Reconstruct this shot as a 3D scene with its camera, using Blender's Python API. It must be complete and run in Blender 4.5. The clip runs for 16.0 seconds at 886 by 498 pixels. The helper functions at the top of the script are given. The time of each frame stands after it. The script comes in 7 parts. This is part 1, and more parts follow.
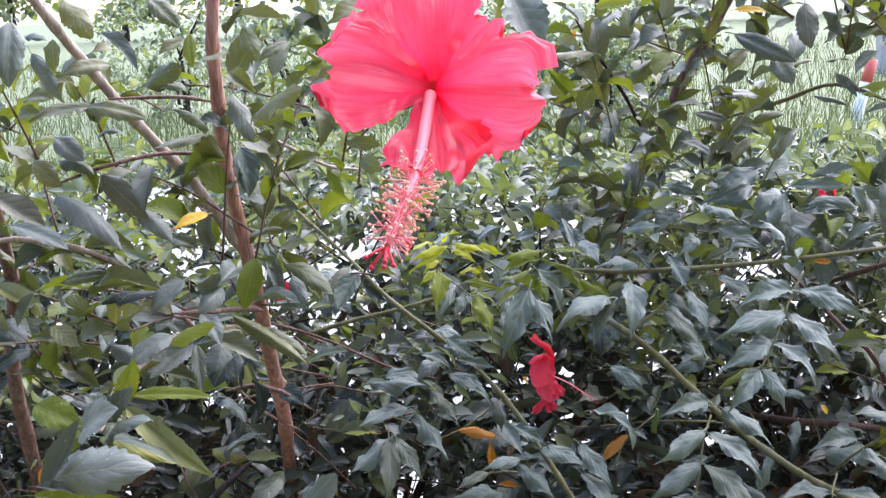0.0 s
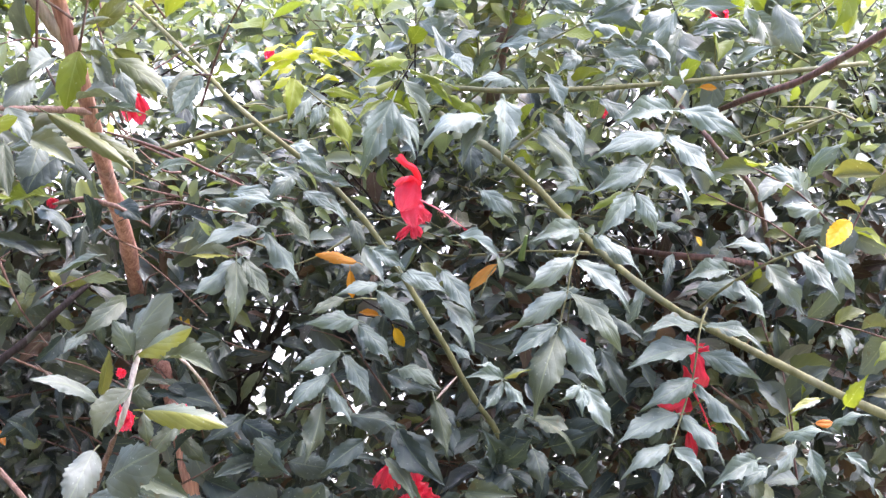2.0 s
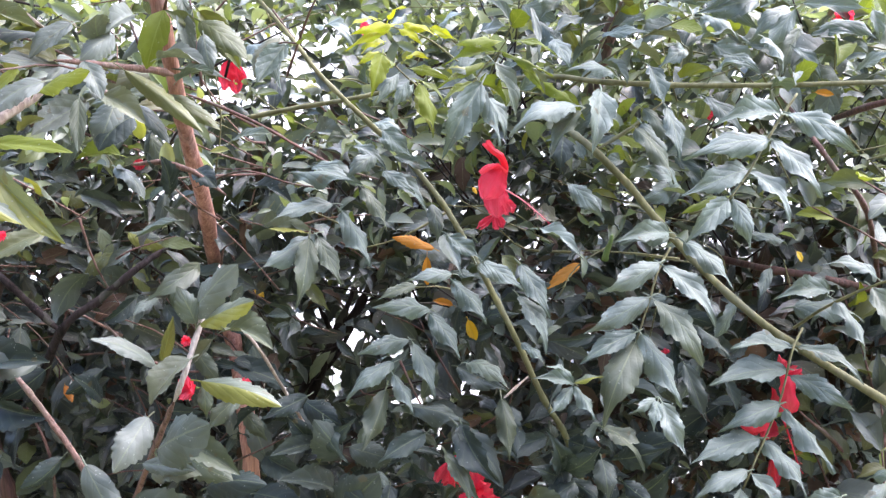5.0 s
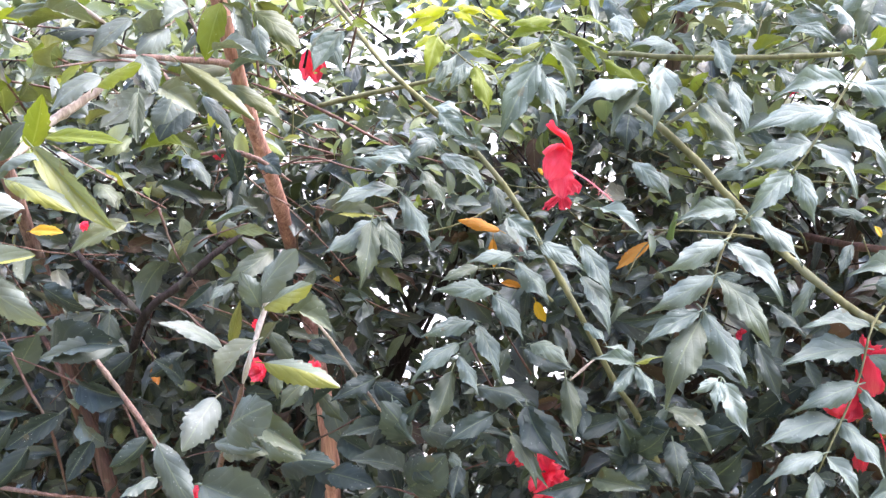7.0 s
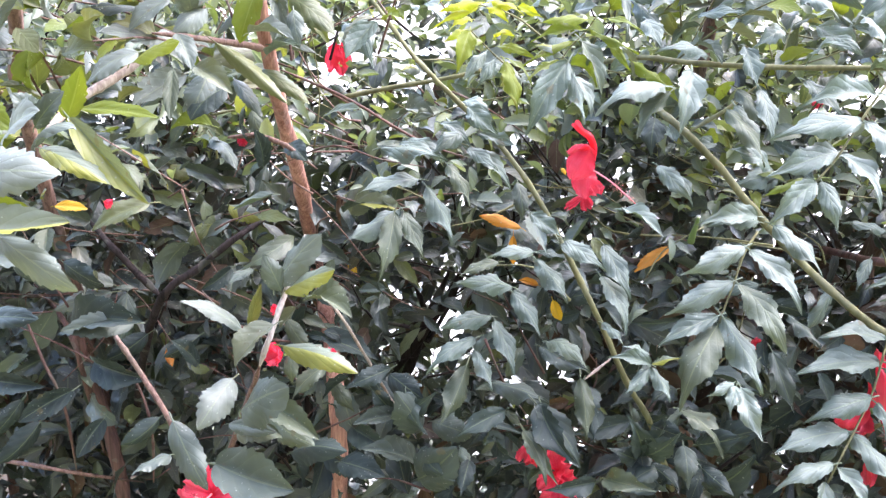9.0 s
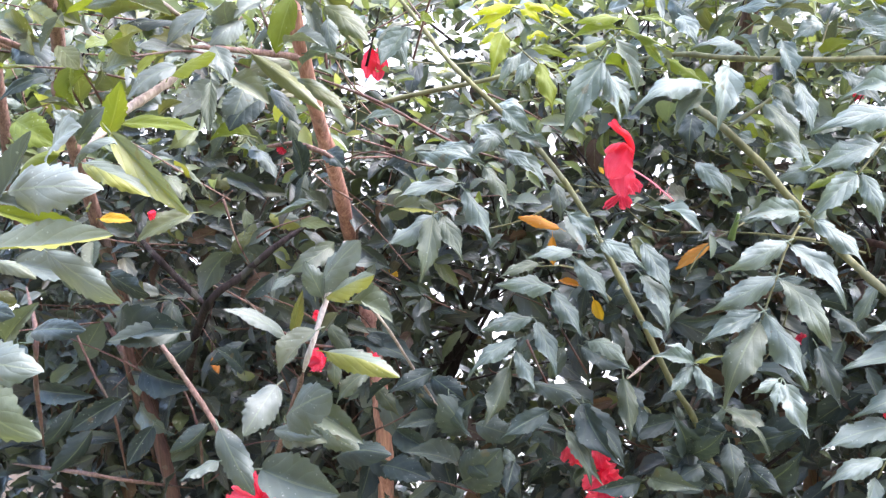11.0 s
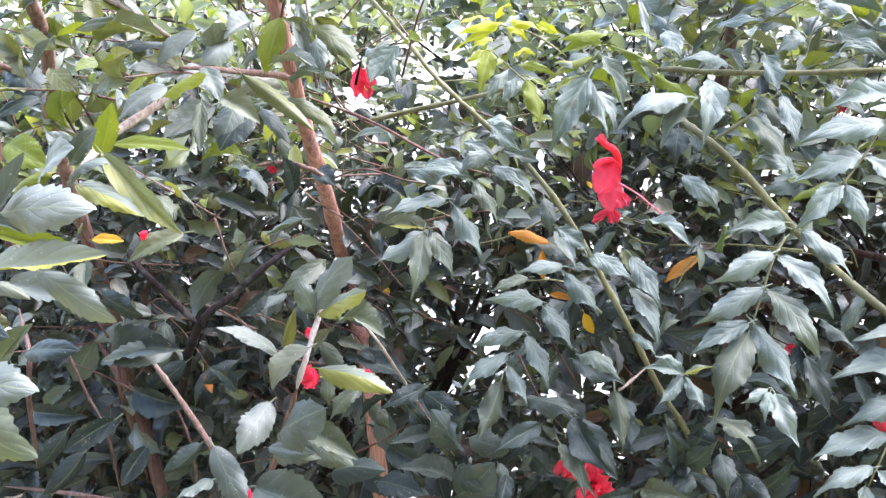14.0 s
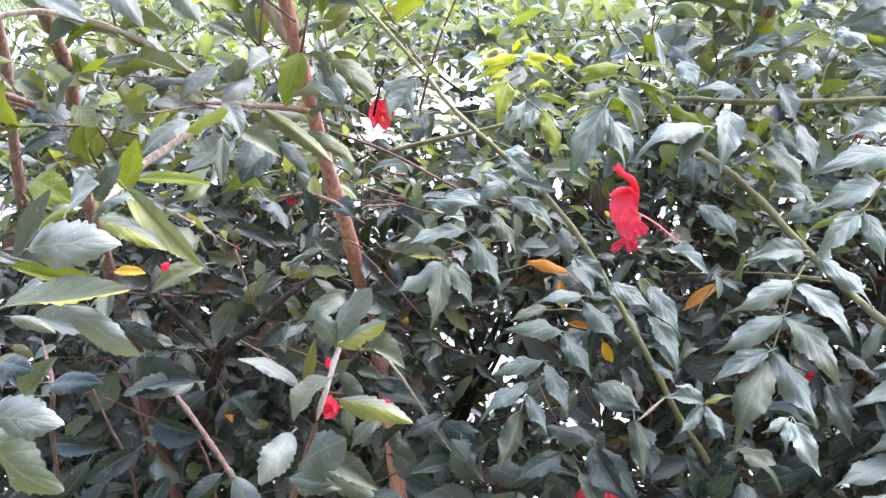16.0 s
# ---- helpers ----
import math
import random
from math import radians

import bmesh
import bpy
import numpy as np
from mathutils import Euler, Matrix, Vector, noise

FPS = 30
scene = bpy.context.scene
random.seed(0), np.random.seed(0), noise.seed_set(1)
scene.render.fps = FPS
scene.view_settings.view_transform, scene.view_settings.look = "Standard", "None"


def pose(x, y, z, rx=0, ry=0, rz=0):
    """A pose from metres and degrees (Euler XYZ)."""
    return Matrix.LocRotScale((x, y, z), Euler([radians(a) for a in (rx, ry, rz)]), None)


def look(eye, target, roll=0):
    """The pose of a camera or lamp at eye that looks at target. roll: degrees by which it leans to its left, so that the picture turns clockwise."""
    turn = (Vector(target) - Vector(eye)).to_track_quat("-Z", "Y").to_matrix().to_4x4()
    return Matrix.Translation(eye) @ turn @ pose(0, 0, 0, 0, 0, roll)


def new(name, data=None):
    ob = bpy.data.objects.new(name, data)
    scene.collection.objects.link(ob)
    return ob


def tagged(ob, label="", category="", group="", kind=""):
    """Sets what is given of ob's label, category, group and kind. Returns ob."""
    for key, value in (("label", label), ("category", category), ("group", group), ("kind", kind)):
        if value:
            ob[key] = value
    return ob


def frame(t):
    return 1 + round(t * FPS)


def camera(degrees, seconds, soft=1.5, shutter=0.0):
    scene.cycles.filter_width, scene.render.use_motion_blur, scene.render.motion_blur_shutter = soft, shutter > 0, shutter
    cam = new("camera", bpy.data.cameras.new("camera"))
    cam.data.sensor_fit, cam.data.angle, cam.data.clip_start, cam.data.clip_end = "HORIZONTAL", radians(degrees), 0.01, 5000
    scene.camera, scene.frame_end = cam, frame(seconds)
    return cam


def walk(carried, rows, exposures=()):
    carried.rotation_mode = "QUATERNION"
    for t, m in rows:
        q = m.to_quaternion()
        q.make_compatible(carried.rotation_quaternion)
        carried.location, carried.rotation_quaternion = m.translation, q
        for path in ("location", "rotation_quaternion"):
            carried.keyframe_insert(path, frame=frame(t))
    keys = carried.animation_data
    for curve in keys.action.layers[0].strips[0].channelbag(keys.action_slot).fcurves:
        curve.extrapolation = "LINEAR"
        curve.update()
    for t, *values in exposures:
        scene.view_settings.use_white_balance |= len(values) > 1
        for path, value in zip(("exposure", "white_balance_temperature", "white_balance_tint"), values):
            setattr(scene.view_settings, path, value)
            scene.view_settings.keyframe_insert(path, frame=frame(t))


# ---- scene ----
cam = camera(45.7, 16.0, soft=1.4)

PATH = [
    (0, (-0.01, 0.038, 1.518), (-0.092, 1.985, 1.066), -2.3),
    (0.3, (-0.03, 0.082, 1.481), (-0.008, 1.99, 0.881), -1.9),
    (0.5, (0.001, 0.082, 1.486), (-0.028, 1.977, 0.848), -1.4),
    (0.7, (0.01, 0.086, 1.481), (0.004, 1.98, 0.864), -0.2),
    (1, (0.014, 0.101, 1.464), (0.044, 1.98, 0.78), 1.7),
    (1.2, (0.021, 0.111, 1.457), (0.112, 1.98, 0.734), 1.0),
    (1.5, (0.031, 0.119, 1.453), (0.127, 1.965, 0.691), -0.0),
    (2, (0.032, 0.117, 1.456), (0.133, 1.979, 0.731), 1.0),
    (2.5, (0.03, 0.123, 1.453), (0.085, 1.985, 0.725), 2.4),
    (3, (0.031, 0.134, 1.453), (0.081, 1.991, 0.712), 3.6),
    (3.3, (0.034, 0.126, 1.458), (0.138, 1.98, 0.872), 4.0),
    (3.5, (0.037, 0.121, 1.461), (0.092, 2.044, 0.912), 4.3),
    (4, (0.042, 0.14, 1.445), (0.023, 2.033, 0.799), 4.3),
    (4.2, (0.044, 0.148, 1.444), (0.053, 1.98, 0.745), 3.5),
    (4.5, (0.048, 0.154, 1.444), (-0.005, 2.009, 0.699), 2.2),
    (4.7, (0.051, 0.156, 1.442), (-0.023, 2.012, 0.7), 2.9),
    (6.8, (0.119, 0.167, 1.433), (-0.165, 1.979, 0.634), 0.1),
    (7, (0.116, 0.161, 1.438), (-0.203, 1.976, 0.661), -0.2),
    (7.5, (0.122, 0.157, 1.436), (-0.181, 1.986, 0.686), -0.2),
    (8, (0.132, 0.163, 1.434), (-0.125, 1.986, 0.653), -0.3),
    (8.5, (0.12, 0.162, 1.432), (-0.154, 1.977, 0.639), 0.7),
    (9, (0.103, 0.148, 1.427), (-0.228, 1.966, 0.662), 2.4),
    (9.2, (0.105, 0.146, 1.425), (-0.235, 1.965, 0.666), 2.3),
    (11.3, (0.109, 0.146, 1.432), (-0.306, 1.946, 0.667), -0.1),
    (11.5, (0.111, 0.147, 1.433), (-0.301, 1.95, 0.672), -0.2),
    (12, (0.11, 0.145, 1.435), (-0.301, 1.952, 0.683), -0.1),
    (12.5, (0.108, 0.147, 1.434), (-0.315, 1.944, 0.666), -0.9),
    (13, (0.105, 0.142, 1.432), (-0.307, 1.949, 0.68), -0.2),
    (13.5, (0.105, 0.141, 1.43), (-0.306, 1.946, 0.674), -0.2),
    (14, (0.11, 0.138, 1.432), (-0.288, 1.955, 0.698), -0.6),
    (14.5, (0.107, 0.131, 1.434), (-0.287, 1.961, 0.728), 0.2),
    (15, (0.111, 0.137, 1.437), (-0.287, 1.963, 0.727), -0.6),
    (15.5, (0.112, 0.128, 1.439), (-0.29, 1.961, 0.746), -0.6),
    (16, (0.109, 0.133, 1.439), (-0.323, 1.96, 0.751), -1.3),
]
EXPOSURES = [(0, 2.41, 6190, 19), (0.5, 2.65, 6290, 21), (1, 3.05, 6500, 20), (1.5, 3.23, 6500, 21), (2, 3.52, 6500, 21), (3, 3.47, 6500, 21), (3.5, 3.55, 6400, 21), (4, 3.21, 6400, 21), (4.5, 3.21, 6400, 20), (7, 3.64, 6500, 18), (9, 3.63, 6460, 17), (12.5, 3.54, 6330, 17), (15, 3.50, 6320, 18), (16, 3.40, 6320, 18)]
walk(cam, [(t, look(eye, target, roll)) for t, eye, target, roll in PATH], EXPOSURES)

SKY, SUN = 0.125, 1.9

# ---- world, sun, exposure ----
world = bpy.data.worlds.new("overcast_sky")
scene.world = world
world.use_nodes = True
wn = world.node_tree.nodes
sky = wn.new("ShaderNodeTexSky")
sky.sky_type = "NISHITA"
sky.sun_disc = False
sky.sun_elevation, sky.sun_rotation = radians(50), radians(42)
sky.air_density, sky.dust_density, sky.ozone_density = 1.0, 1.2, 1.5
world.node_tree.links.new(sky.outputs[0], wn["Background"].inputs[0])
wn["Background"].inputs[1].default_value = SKY
sun_data = bpy.data.lights.new("sun", "SUN")
sun_data.energy, sun_data.angle, sun_data.color = SUN, radians(90), (1.0, 0.98, 0.95)
sun = new("sun", sun_data)
sun.matrix_world = look((4.2, 4.6, 7.6), (0, 0, 0))


# ---- materials ----
def material(name, rough=0.6, metal=0.0, spec=0.5):
    m = bpy.data.materials.new(name)
    m.use_nodes = True
    b = m.node_tree.nodes["Principled BSDF"]
    b.inputs["Roughness"].default_value = rough
    b.inputs["Metallic"].default_value = metal
    b.inputs["Specular IOR Level"].default_value = spec
    return m, m.node_tree.nodes, m.node_tree.links, b


def math_node(nodes, links, op, a, b=None):
    n = nodes.new("ShaderNodeMath")
    n.operation = op
    for i, v in enumerate((a, b)):
        if v is None:
            continue
        if isinstance(v, (int, float)):
            n.inputs[i].default_value = v
        else:
            links.new(v, n.inputs[i])
    return n.outputs[0]


def any_random(nodes, links):
    """One number a piece, whether it is an object or an island of a joined mesh."""
    a = nodes.new("ShaderNodeObjectInfo").outputs["Random"]
    b = nodes.new("ShaderNodeNewGeometry").outputs["Random Per Island"]
    return math_node(nodes, links, "FRACT", math_node(nodes, links, "ADD", a, b))


def ramp(nodes, links, fac, stops):
    r = nodes.new("ShaderNodeValToRGB")
    while len(r.color_ramp.elements) < len(stops):
        r.color_ramp.elements.new(0.5)
    for e, (p, c) in zip(r.color_ramp.elements, stops):
        e.position, e.color = p, (*c, 1)
    links.new(fac, r.inputs[0])
    return r.outputs[0]


def mix(nodes, links, fac, a, b, kind="MIX"):
    n = nodes.new("ShaderNodeMix")
    n.data_type, n.blend_type = "RGBA", kind
    for sock, v in ((n.inputs[0], fac), (n.inputs[6], a), (n.inputs[7], b)):
        if isinstance(v, (int, float)):
            sock.default_value = v
        elif isinstance(v, tuple):
            sock.default_value = (*v, 1)
        else:
            links.new(v, sock)
    return n.outputs[2]


def leaf_material(name, stops, rough=0.42, through_light=0.25, vein=0.22, edge=None, spec=0.5):
    """A leaf: tones by piece, pale midrib and side veins that also give relief, blotches, some light passing through."""
    m, nodes, links, b = material(name, rough, spec=spec)
    tone = ramp(nodes, links, any_random(nodes, links), stops)
    uv = nodes.new("ShaderNodeUVMap")
    sep = nodes.new("ShaderNodeSeparateXYZ")
    links.new(uv.outputs[0], sep.inputs[0])
    across = math_node(nodes, links, "ABSOLUTE", math_node(nodes, links, "MULTIPLY_ADD", sep.outputs[0], 2.0))
    across.node.inputs[0].links[0].from_node.inputs[2].default_value = -1.0
    run = math_node(nodes, links, "SUBTRACT", math_node(nodes, links, "MULTIPLY", sep.outputs[1], 30.0), math_node(nodes, links, "MULTIPLY", across, 12.0))
    side = math_node(nodes, links, "POWER", math_node(nodes, links, "ABSOLUTE", math_node(nodes, links, "SINE", math_node(nodes, links, "MULTIPLY", run, 0.5))), 0.4)
    rib = math_node(nodes, links, "LESS_THAN", across, 0.05)
    noise_a = nodes.new("ShaderNodeTexNoise")
    noise_a.inputs["Scale"].default_value = 125
    noise_a.inputs["Detail"].default_value = 4
    geo = nodes.new("ShaderNodeNewGeometry")
    links.new(geo.outputs["Position"], noise_a.inputs["Vector"])
    noise_b = nodes.new("ShaderNodeTexNoise")
    noise_b.inputs["Scale"].default_value = 55
    noise_b.inputs["Detail"].default_value = 5
    links.new(geo.outputs["Position"], noise_b.inputs["Vector"])
    dark = mix(nodes, links, 1.0, tone, (0.80, 0.82, 0.78), "MULTIPLY")
    c = mix(nodes, links, noise_b.outputs[0], dark, tone)
    pale = mix(nodes, links, 0.5, tone, (0.30, 0.34, 0.16))
    c = mix(nodes, links, math_node(nodes, links, "MULTIPLY", math_node(nodes, links, "SUBTRACT", 1.0, side), 0.10), c, pale)
    c = mix(nodes, links, math_node(nodes, links, "MULTIPLY", rib, 0.4), c, pale)
    if edge:
        # this half of the blade takes the colour of light shining through
        lit_half = math_node(nodes, links, "MULTIPLY", math_node(nodes, links, "GREATER_THAN", math_node(nodes, links, "ADD", sep.outputs[0], math_node(nodes, links, "MULTIPLY", noise_b.outputs[0], 0.12)), 0.56), 0.9)
        c = mix(nodes, links, lit_half, c, edge)
    spots = math_node(nodes, links, "MULTIPLY", math_node(nodes, links, "GREATER_THAN", noise_b.outputs[0], 0.69), 0.55)
    c = mix(nodes, links, spots, c, (0.10, 0.075, 0.03))
    dust = nodes.new("ShaderNodeTexVoronoi")
    dust.inputs["Scale"].default_value = 190
    links.new(geo.outputs["Position"], dust.inputs["Vector"])
    speck = math_node(nodes, links, "MULTIPLY", math_node(nodes, links, "LESS_THAN", dust.outputs["Distance"], 0.16), math_node(nodes, links, "GREATER_THAN", noise_b.outputs[0], 0.52))
    c = mix(nodes, links, math_node(nodes, links, "MULTIPLY", speck, 0.3), c, (0.40, 0.42, 0.38))
    links.new(c, b.inputs["Base Color"])
    r = math_node(nodes, links, "MULTIPLY_ADD", noise_b.outputs[0], 0.16)
    r.node.inputs[2].default_value = rough - 0.08
    links.new(r, b.inputs["Roughness"])
    bump = nodes.new("ShaderNodeBump")
    bump.inputs["Strength"].default_value = vein
    bump.inputs["Distance"].default_value = 0.004
    h = math_node(nodes, links, "ADD", math_node(nodes, links, "MULTIPLY", side, 0.45), math_node(nodes, links, "MULTIPLY", noise_a.outputs[0], 0.7))
    links.new(math_node(nodes, links, "SUBTRACT", h, math_node(nodes, links, "MULTIPLY", rib, 0.5)), bump.inputs["Height"])
    links.new(bump.outputs[0], b.inputs["Normal"])
    glow = nodes.new("ShaderNodeBsdfTranslucent")
    links.new(mix(nodes, links, 1.0, c, (1.05, 1.05, 0.45), "MULTIPLY"), glow.inputs[0])
    both = nodes.new("ShaderNodeMixShader")
    both.inputs[0].default_value = through_light
    links.new(b.outputs[0], both.inputs[1])
    links.new(glow.outputs[0], both.inputs[2])
    links.new(both.outputs[0], nodes["Material Output"].inputs[0])
    return m


GREEN = leaf_material("leaf_grey_green", [(0.0, (0.058, 0.072, 0.057)), (0.25, (0.092, 0.110, 0.090)), (0.55, (0.125, 0.143, 0.120)), (0.75, (0.158, 0.172, 0.148)), (0.90, (0.125, 0.132, 0.075)), (1.0, (0.105, 0.095, 0.064))], 0.54, 0.16, 0.20, spec=0.72)
TEAL = leaf_material("leaf_teal_green", [(0.0, (0.074, 0.100, 0.083)), (0.4, (0.108, 0.140, 0.117)), (0.8, (0.140, 0.172, 0.147)), (0.92, (0.170, 0.202, 0.176)), (1.0, (0.108, 0.124, 0.072))], 0.54, 0.16, 0.32, spec=0.70)
DULL = leaf_material("leaf_dull_olive", [(0.0, (0.072, 0.085, 0.052)), (1.0, (0.105, 0.122, 0.078))], 0.54, 0.2, 0.20, spec=0.6)
# dark leaves; the hedge's lower shade is put into their colour
DARK_SHADED = leaf_material("leaf_dark_shaded", [(0.0, (0.022, 0.032, 0.030)), (0.6, (0.036, 0.050, 0.046)), (1.0, (0.050, 0.068, 0.060))], 0.52, 0.10, 0.20, spec=0.32)
# dimmer green: the shaded face's shade is held in the colour
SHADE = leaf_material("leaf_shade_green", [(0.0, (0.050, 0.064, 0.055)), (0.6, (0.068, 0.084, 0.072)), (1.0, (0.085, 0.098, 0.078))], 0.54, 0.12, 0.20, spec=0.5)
OLIVE = leaf_material("leaf_olive", [(0.0, (0.080, 0.092, 0.032)), (0.6, (0.118, 0.128, 0.042)), (1.0, (0.155, 0.145, 0.050))], 0.46, 0.36, 0.20, spec=0.7)
# half grey, half yellow: sky sheen and light through the fold, as colour
HALF_LIT = leaf_material("leaf_half_lit", [(0.0, (0.130, 0.150, 0.112)), (1.0, (0.175, 0.195, 0.150))], 0.50, 0.25, 0.26, edge=(0.24, 0.235, 0.030), spec=0.8)
LIME = leaf_material("leaf_lime", [(0.0, (0.13, 0.165, 0.025)), (1.0, (0.21, 0.235, 0.035))], 0.52, 0.42, 0.22, spec=0.3)
GOLD = leaf_material("leaf_golden", [(0.0, (0.34, 0.38, 0.02)), (1.0, (0.50, 0.48, 0.025))], 0.5, 0.5, 0.2, spec=0.3)
DEAD = leaf_material("leaf_withered", [(0.0, (0.52, 0.16, 0.02)), (1.0, (0.60, 0.25, 0.03))], 0.6, 0.35)
YELLOW = leaf_material("leaf_yellow", [(0.0, (0.65, 0.36, 0.02)), (1.0, (0.72, 0.45, 0.03))], 0.5, 0.35)
# the hedge's inner shade is put into the darkest of these random tones
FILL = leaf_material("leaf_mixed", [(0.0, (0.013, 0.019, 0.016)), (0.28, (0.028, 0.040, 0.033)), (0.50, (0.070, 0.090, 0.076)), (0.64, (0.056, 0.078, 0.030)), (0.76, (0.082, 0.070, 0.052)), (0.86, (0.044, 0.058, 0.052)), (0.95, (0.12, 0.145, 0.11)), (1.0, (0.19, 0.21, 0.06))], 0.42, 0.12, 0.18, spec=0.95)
BROWN = leaf_material("leaf_brown", [(0.0, (0.045, 0.024, 0.017)), (0.7, (0.10, 0.052, 0.032)), (1.0, (0.20, 0.11, 0.06))], 0.6, 0.1, 0.16)
# light greens, with pale grey stops that paint in glints of the sky
SHEEN_FILL = leaf_material("leaf_sheen_mixed", [(0.0, (0.075, 0.100, 0.070)), (0.25, (0.15, 0.185, 0.140)), (0.42, (0.20, 0.245, 0.050)), (0.60, (0.25, 0.285, 0.245)), (0.75, (0.15, 0.190, 0.070)), (0.90, (0.30, 0.335, 0.295)), (1.0, (0.36, 0.37, 0.05))], 0.40, 0.45, 0.15, spec=1.0)


def bark_material(name, a, b_, scale=130, spec=0.35):
    """Bark with long pale and dark fibres, patches of grey and a rough relief."""
    m, nodes, links, b = material(name, 0.75, spec=spec)
    co = nodes.new("ShaderNodeTexCoord")
    mp = nodes.new("ShaderNodeMapping")
    mp.inputs["Scale"].default_value = (1, 1, 0.07)
    links.new(co.outputs["Object"], mp.inputs[0])
    n1, n3 = nodes.new("ShaderNodeTexNoise"), nodes.new("ShaderNodeTexNoise")
    n1.inputs["Scale"].default_value, n3.inputs["Scale"].default_value = scale, scale * 3.2
    n1.inputs["Detail"].default_value = 6
    links.new(mp.outputs[0], n1.inputs["Vector"])
    links.new(mp.outputs[0], n3.inputs["Vector"])
    n2 = nodes.new("ShaderNodeTexNoise")
    n2.inputs["Scale"].default_value = 25
    links.new(co.outputs["Object"], n2.inputs["Vector"])
    fibre = math_node(nodes, links, "ADD", math_node(nodes, links, "MULTIPLY", n1.outputs[0], 0.6), math_node(nodes, links, "MULTIPLY", n3.outputs[0], 0.4))
    c = ramp(nodes, links, fibre, [(0.36, a), (0.60, b_), (0.70, tuple(min(0.8, 1.35 * q) for q in b_))])
    c = mix(nodes, links, math_node(nodes, links, "GREATER_THAN", n2.outputs[0], 0.6), c, mix(nodes, links, 0.22, c, (0.20, 0.20, 0.16)))
    links.new(c, b.inputs["Base Color"])
    bump = nodes.new("ShaderNodeBump")
    bump.inputs["Strength"].default_value = 0.7
    bump.inputs["Distance"].default_value = 0.003
    links.new(fibre, bump.inputs["Height"])
    links.new(bump.outputs[0], b.inputs["Normal"])
    return m


BARK_RED = bark_material("bark_red_brown", (0.25, 0.105, 0.078), (0.54, 0.275, 0.215), 190)
BARK_TWIG = bark_material("bark_red_twig", (0.10, 0.052, 0.042), (0.25, 0.145, 0.115), 220)
BARK_MAROON = bark_material("bark_maroon", (0.065, 0.033, 0.028), (0.15, 0.078, 0.062))
BARK_PALE = bark_material("bark_pale", (0.24, 0.17, 0.14), (0.44, 0.35, 0.29))
BARK_WHITE = bark_material("bark_whitish", (0.34, 0.27, 0.24), (0.58, 0.50, 0.45), 160)
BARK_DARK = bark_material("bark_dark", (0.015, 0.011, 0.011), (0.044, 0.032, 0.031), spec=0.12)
CANE = bark_material("cane_green", (0.10, 0.095, 0.042), (0.19, 0.175, 0.085), 60)


def petal_material(name, deep, light):
    m, nodes, links, b = material(name, 0.34, spec=1.0)
    uv = nodes.new("ShaderNodeUVMap")
    sep = nodes.new("ShaderNodeSeparateXYZ")
    links.new(uv.outputs[0], sep.inputs[0])
    n = nodes.new("ShaderNodeTexNoise")
    n.inputs["Scale"].default_value = 5
    n.inputs["Detail"].default_value = 3
    mp = nodes.new("ShaderNodeMapping")
    mp.inputs["Scale"].default_value = (6, 0.7, 1)
    links.new(uv.outputs[0], mp.inputs[0])
    links.new(mp.outputs[0], n.inputs["Vector"])
    c = mix(nodes, links, math_node(nodes, links, "MULTIPLY", n.outputs[0], sep.outputs[1]), deep, light)
    vein = nodes.new("ShaderNodeTexNoise")
    vein.inputs["Scale"].default_value = 5
    vm = nodes.new("ShaderNodeMapping")
    vm.inputs["Scale"].default_value = (14, 0.5, 1)
    links.new(uv.outputs[0], vm.inputs[0])
    links.new(vm.outputs[0], vein.inputs["Vector"])
    c = mix(nodes, links, math_node(nodes, links, "MULTIPLY", math_node(nodes, links, "GREATER_THAN", vein.outputs[0], 0.56), 0.35), c, deep)
    root = math_node(nodes, links, "SUBTRACT", 1.0, math_node(nodes, links, "MULTIPLY", sep.outputs[1], 3.6))
    root.node.use_clamp = True
    c = mix(nodes, links, root, c, (0.85, 0.004, 0.030))
    links.new(c, b.inputs["Base Color"])
    bump = nodes.new("ShaderNodeBump")
    bump.inputs["Strength"].default_value = 0.5
    bump.inputs["Distance"].default_value = 0.003
    links.new(n.outputs[0], bump.inputs["Height"])
    links.new(bump.outputs[0], b.inputs["Normal"])
    glow = nodes.new("ShaderNodeBsdfTranslucent")
    links.new(c, glow.inputs[0])
    both = nodes.new("ShaderNodeMixShader")
    both.inputs[0].default_value = 0.55
    links.new(b.outputs[0], both.inputs[1])
    links.new(glow.outputs[0], both.inputs[2])
    links.new(both.outputs[0], nodes["Material Output"].inputs[0])
    return m


PETAL = petal_material("petal_red", (0.90, 0.014, 0.070), (0.98, 0.15, 0.21))
PETAL_PINK = petal_material("petal_rose", (0.96, 0.016, 0.075), (1.0, 0.19, 0.26))
COLUMN, cn, cl, cb = material("column_rose", 0.5)
cb.inputs["Base Color"].default_value = (0.88, 0.26, 0.30, 1)
POLLEN, pn, pl, pb = material("anther_orange", 0.8)
pb.inputs["Base Color"].default_value = (0.88, 0.42, 0.30, 1)
STIGMA, sn, sl, sb = material("stigma_red", 0.6)
sb.inputs["Base Color"].default_value = (0.65, 0.02, 0.05, 1)


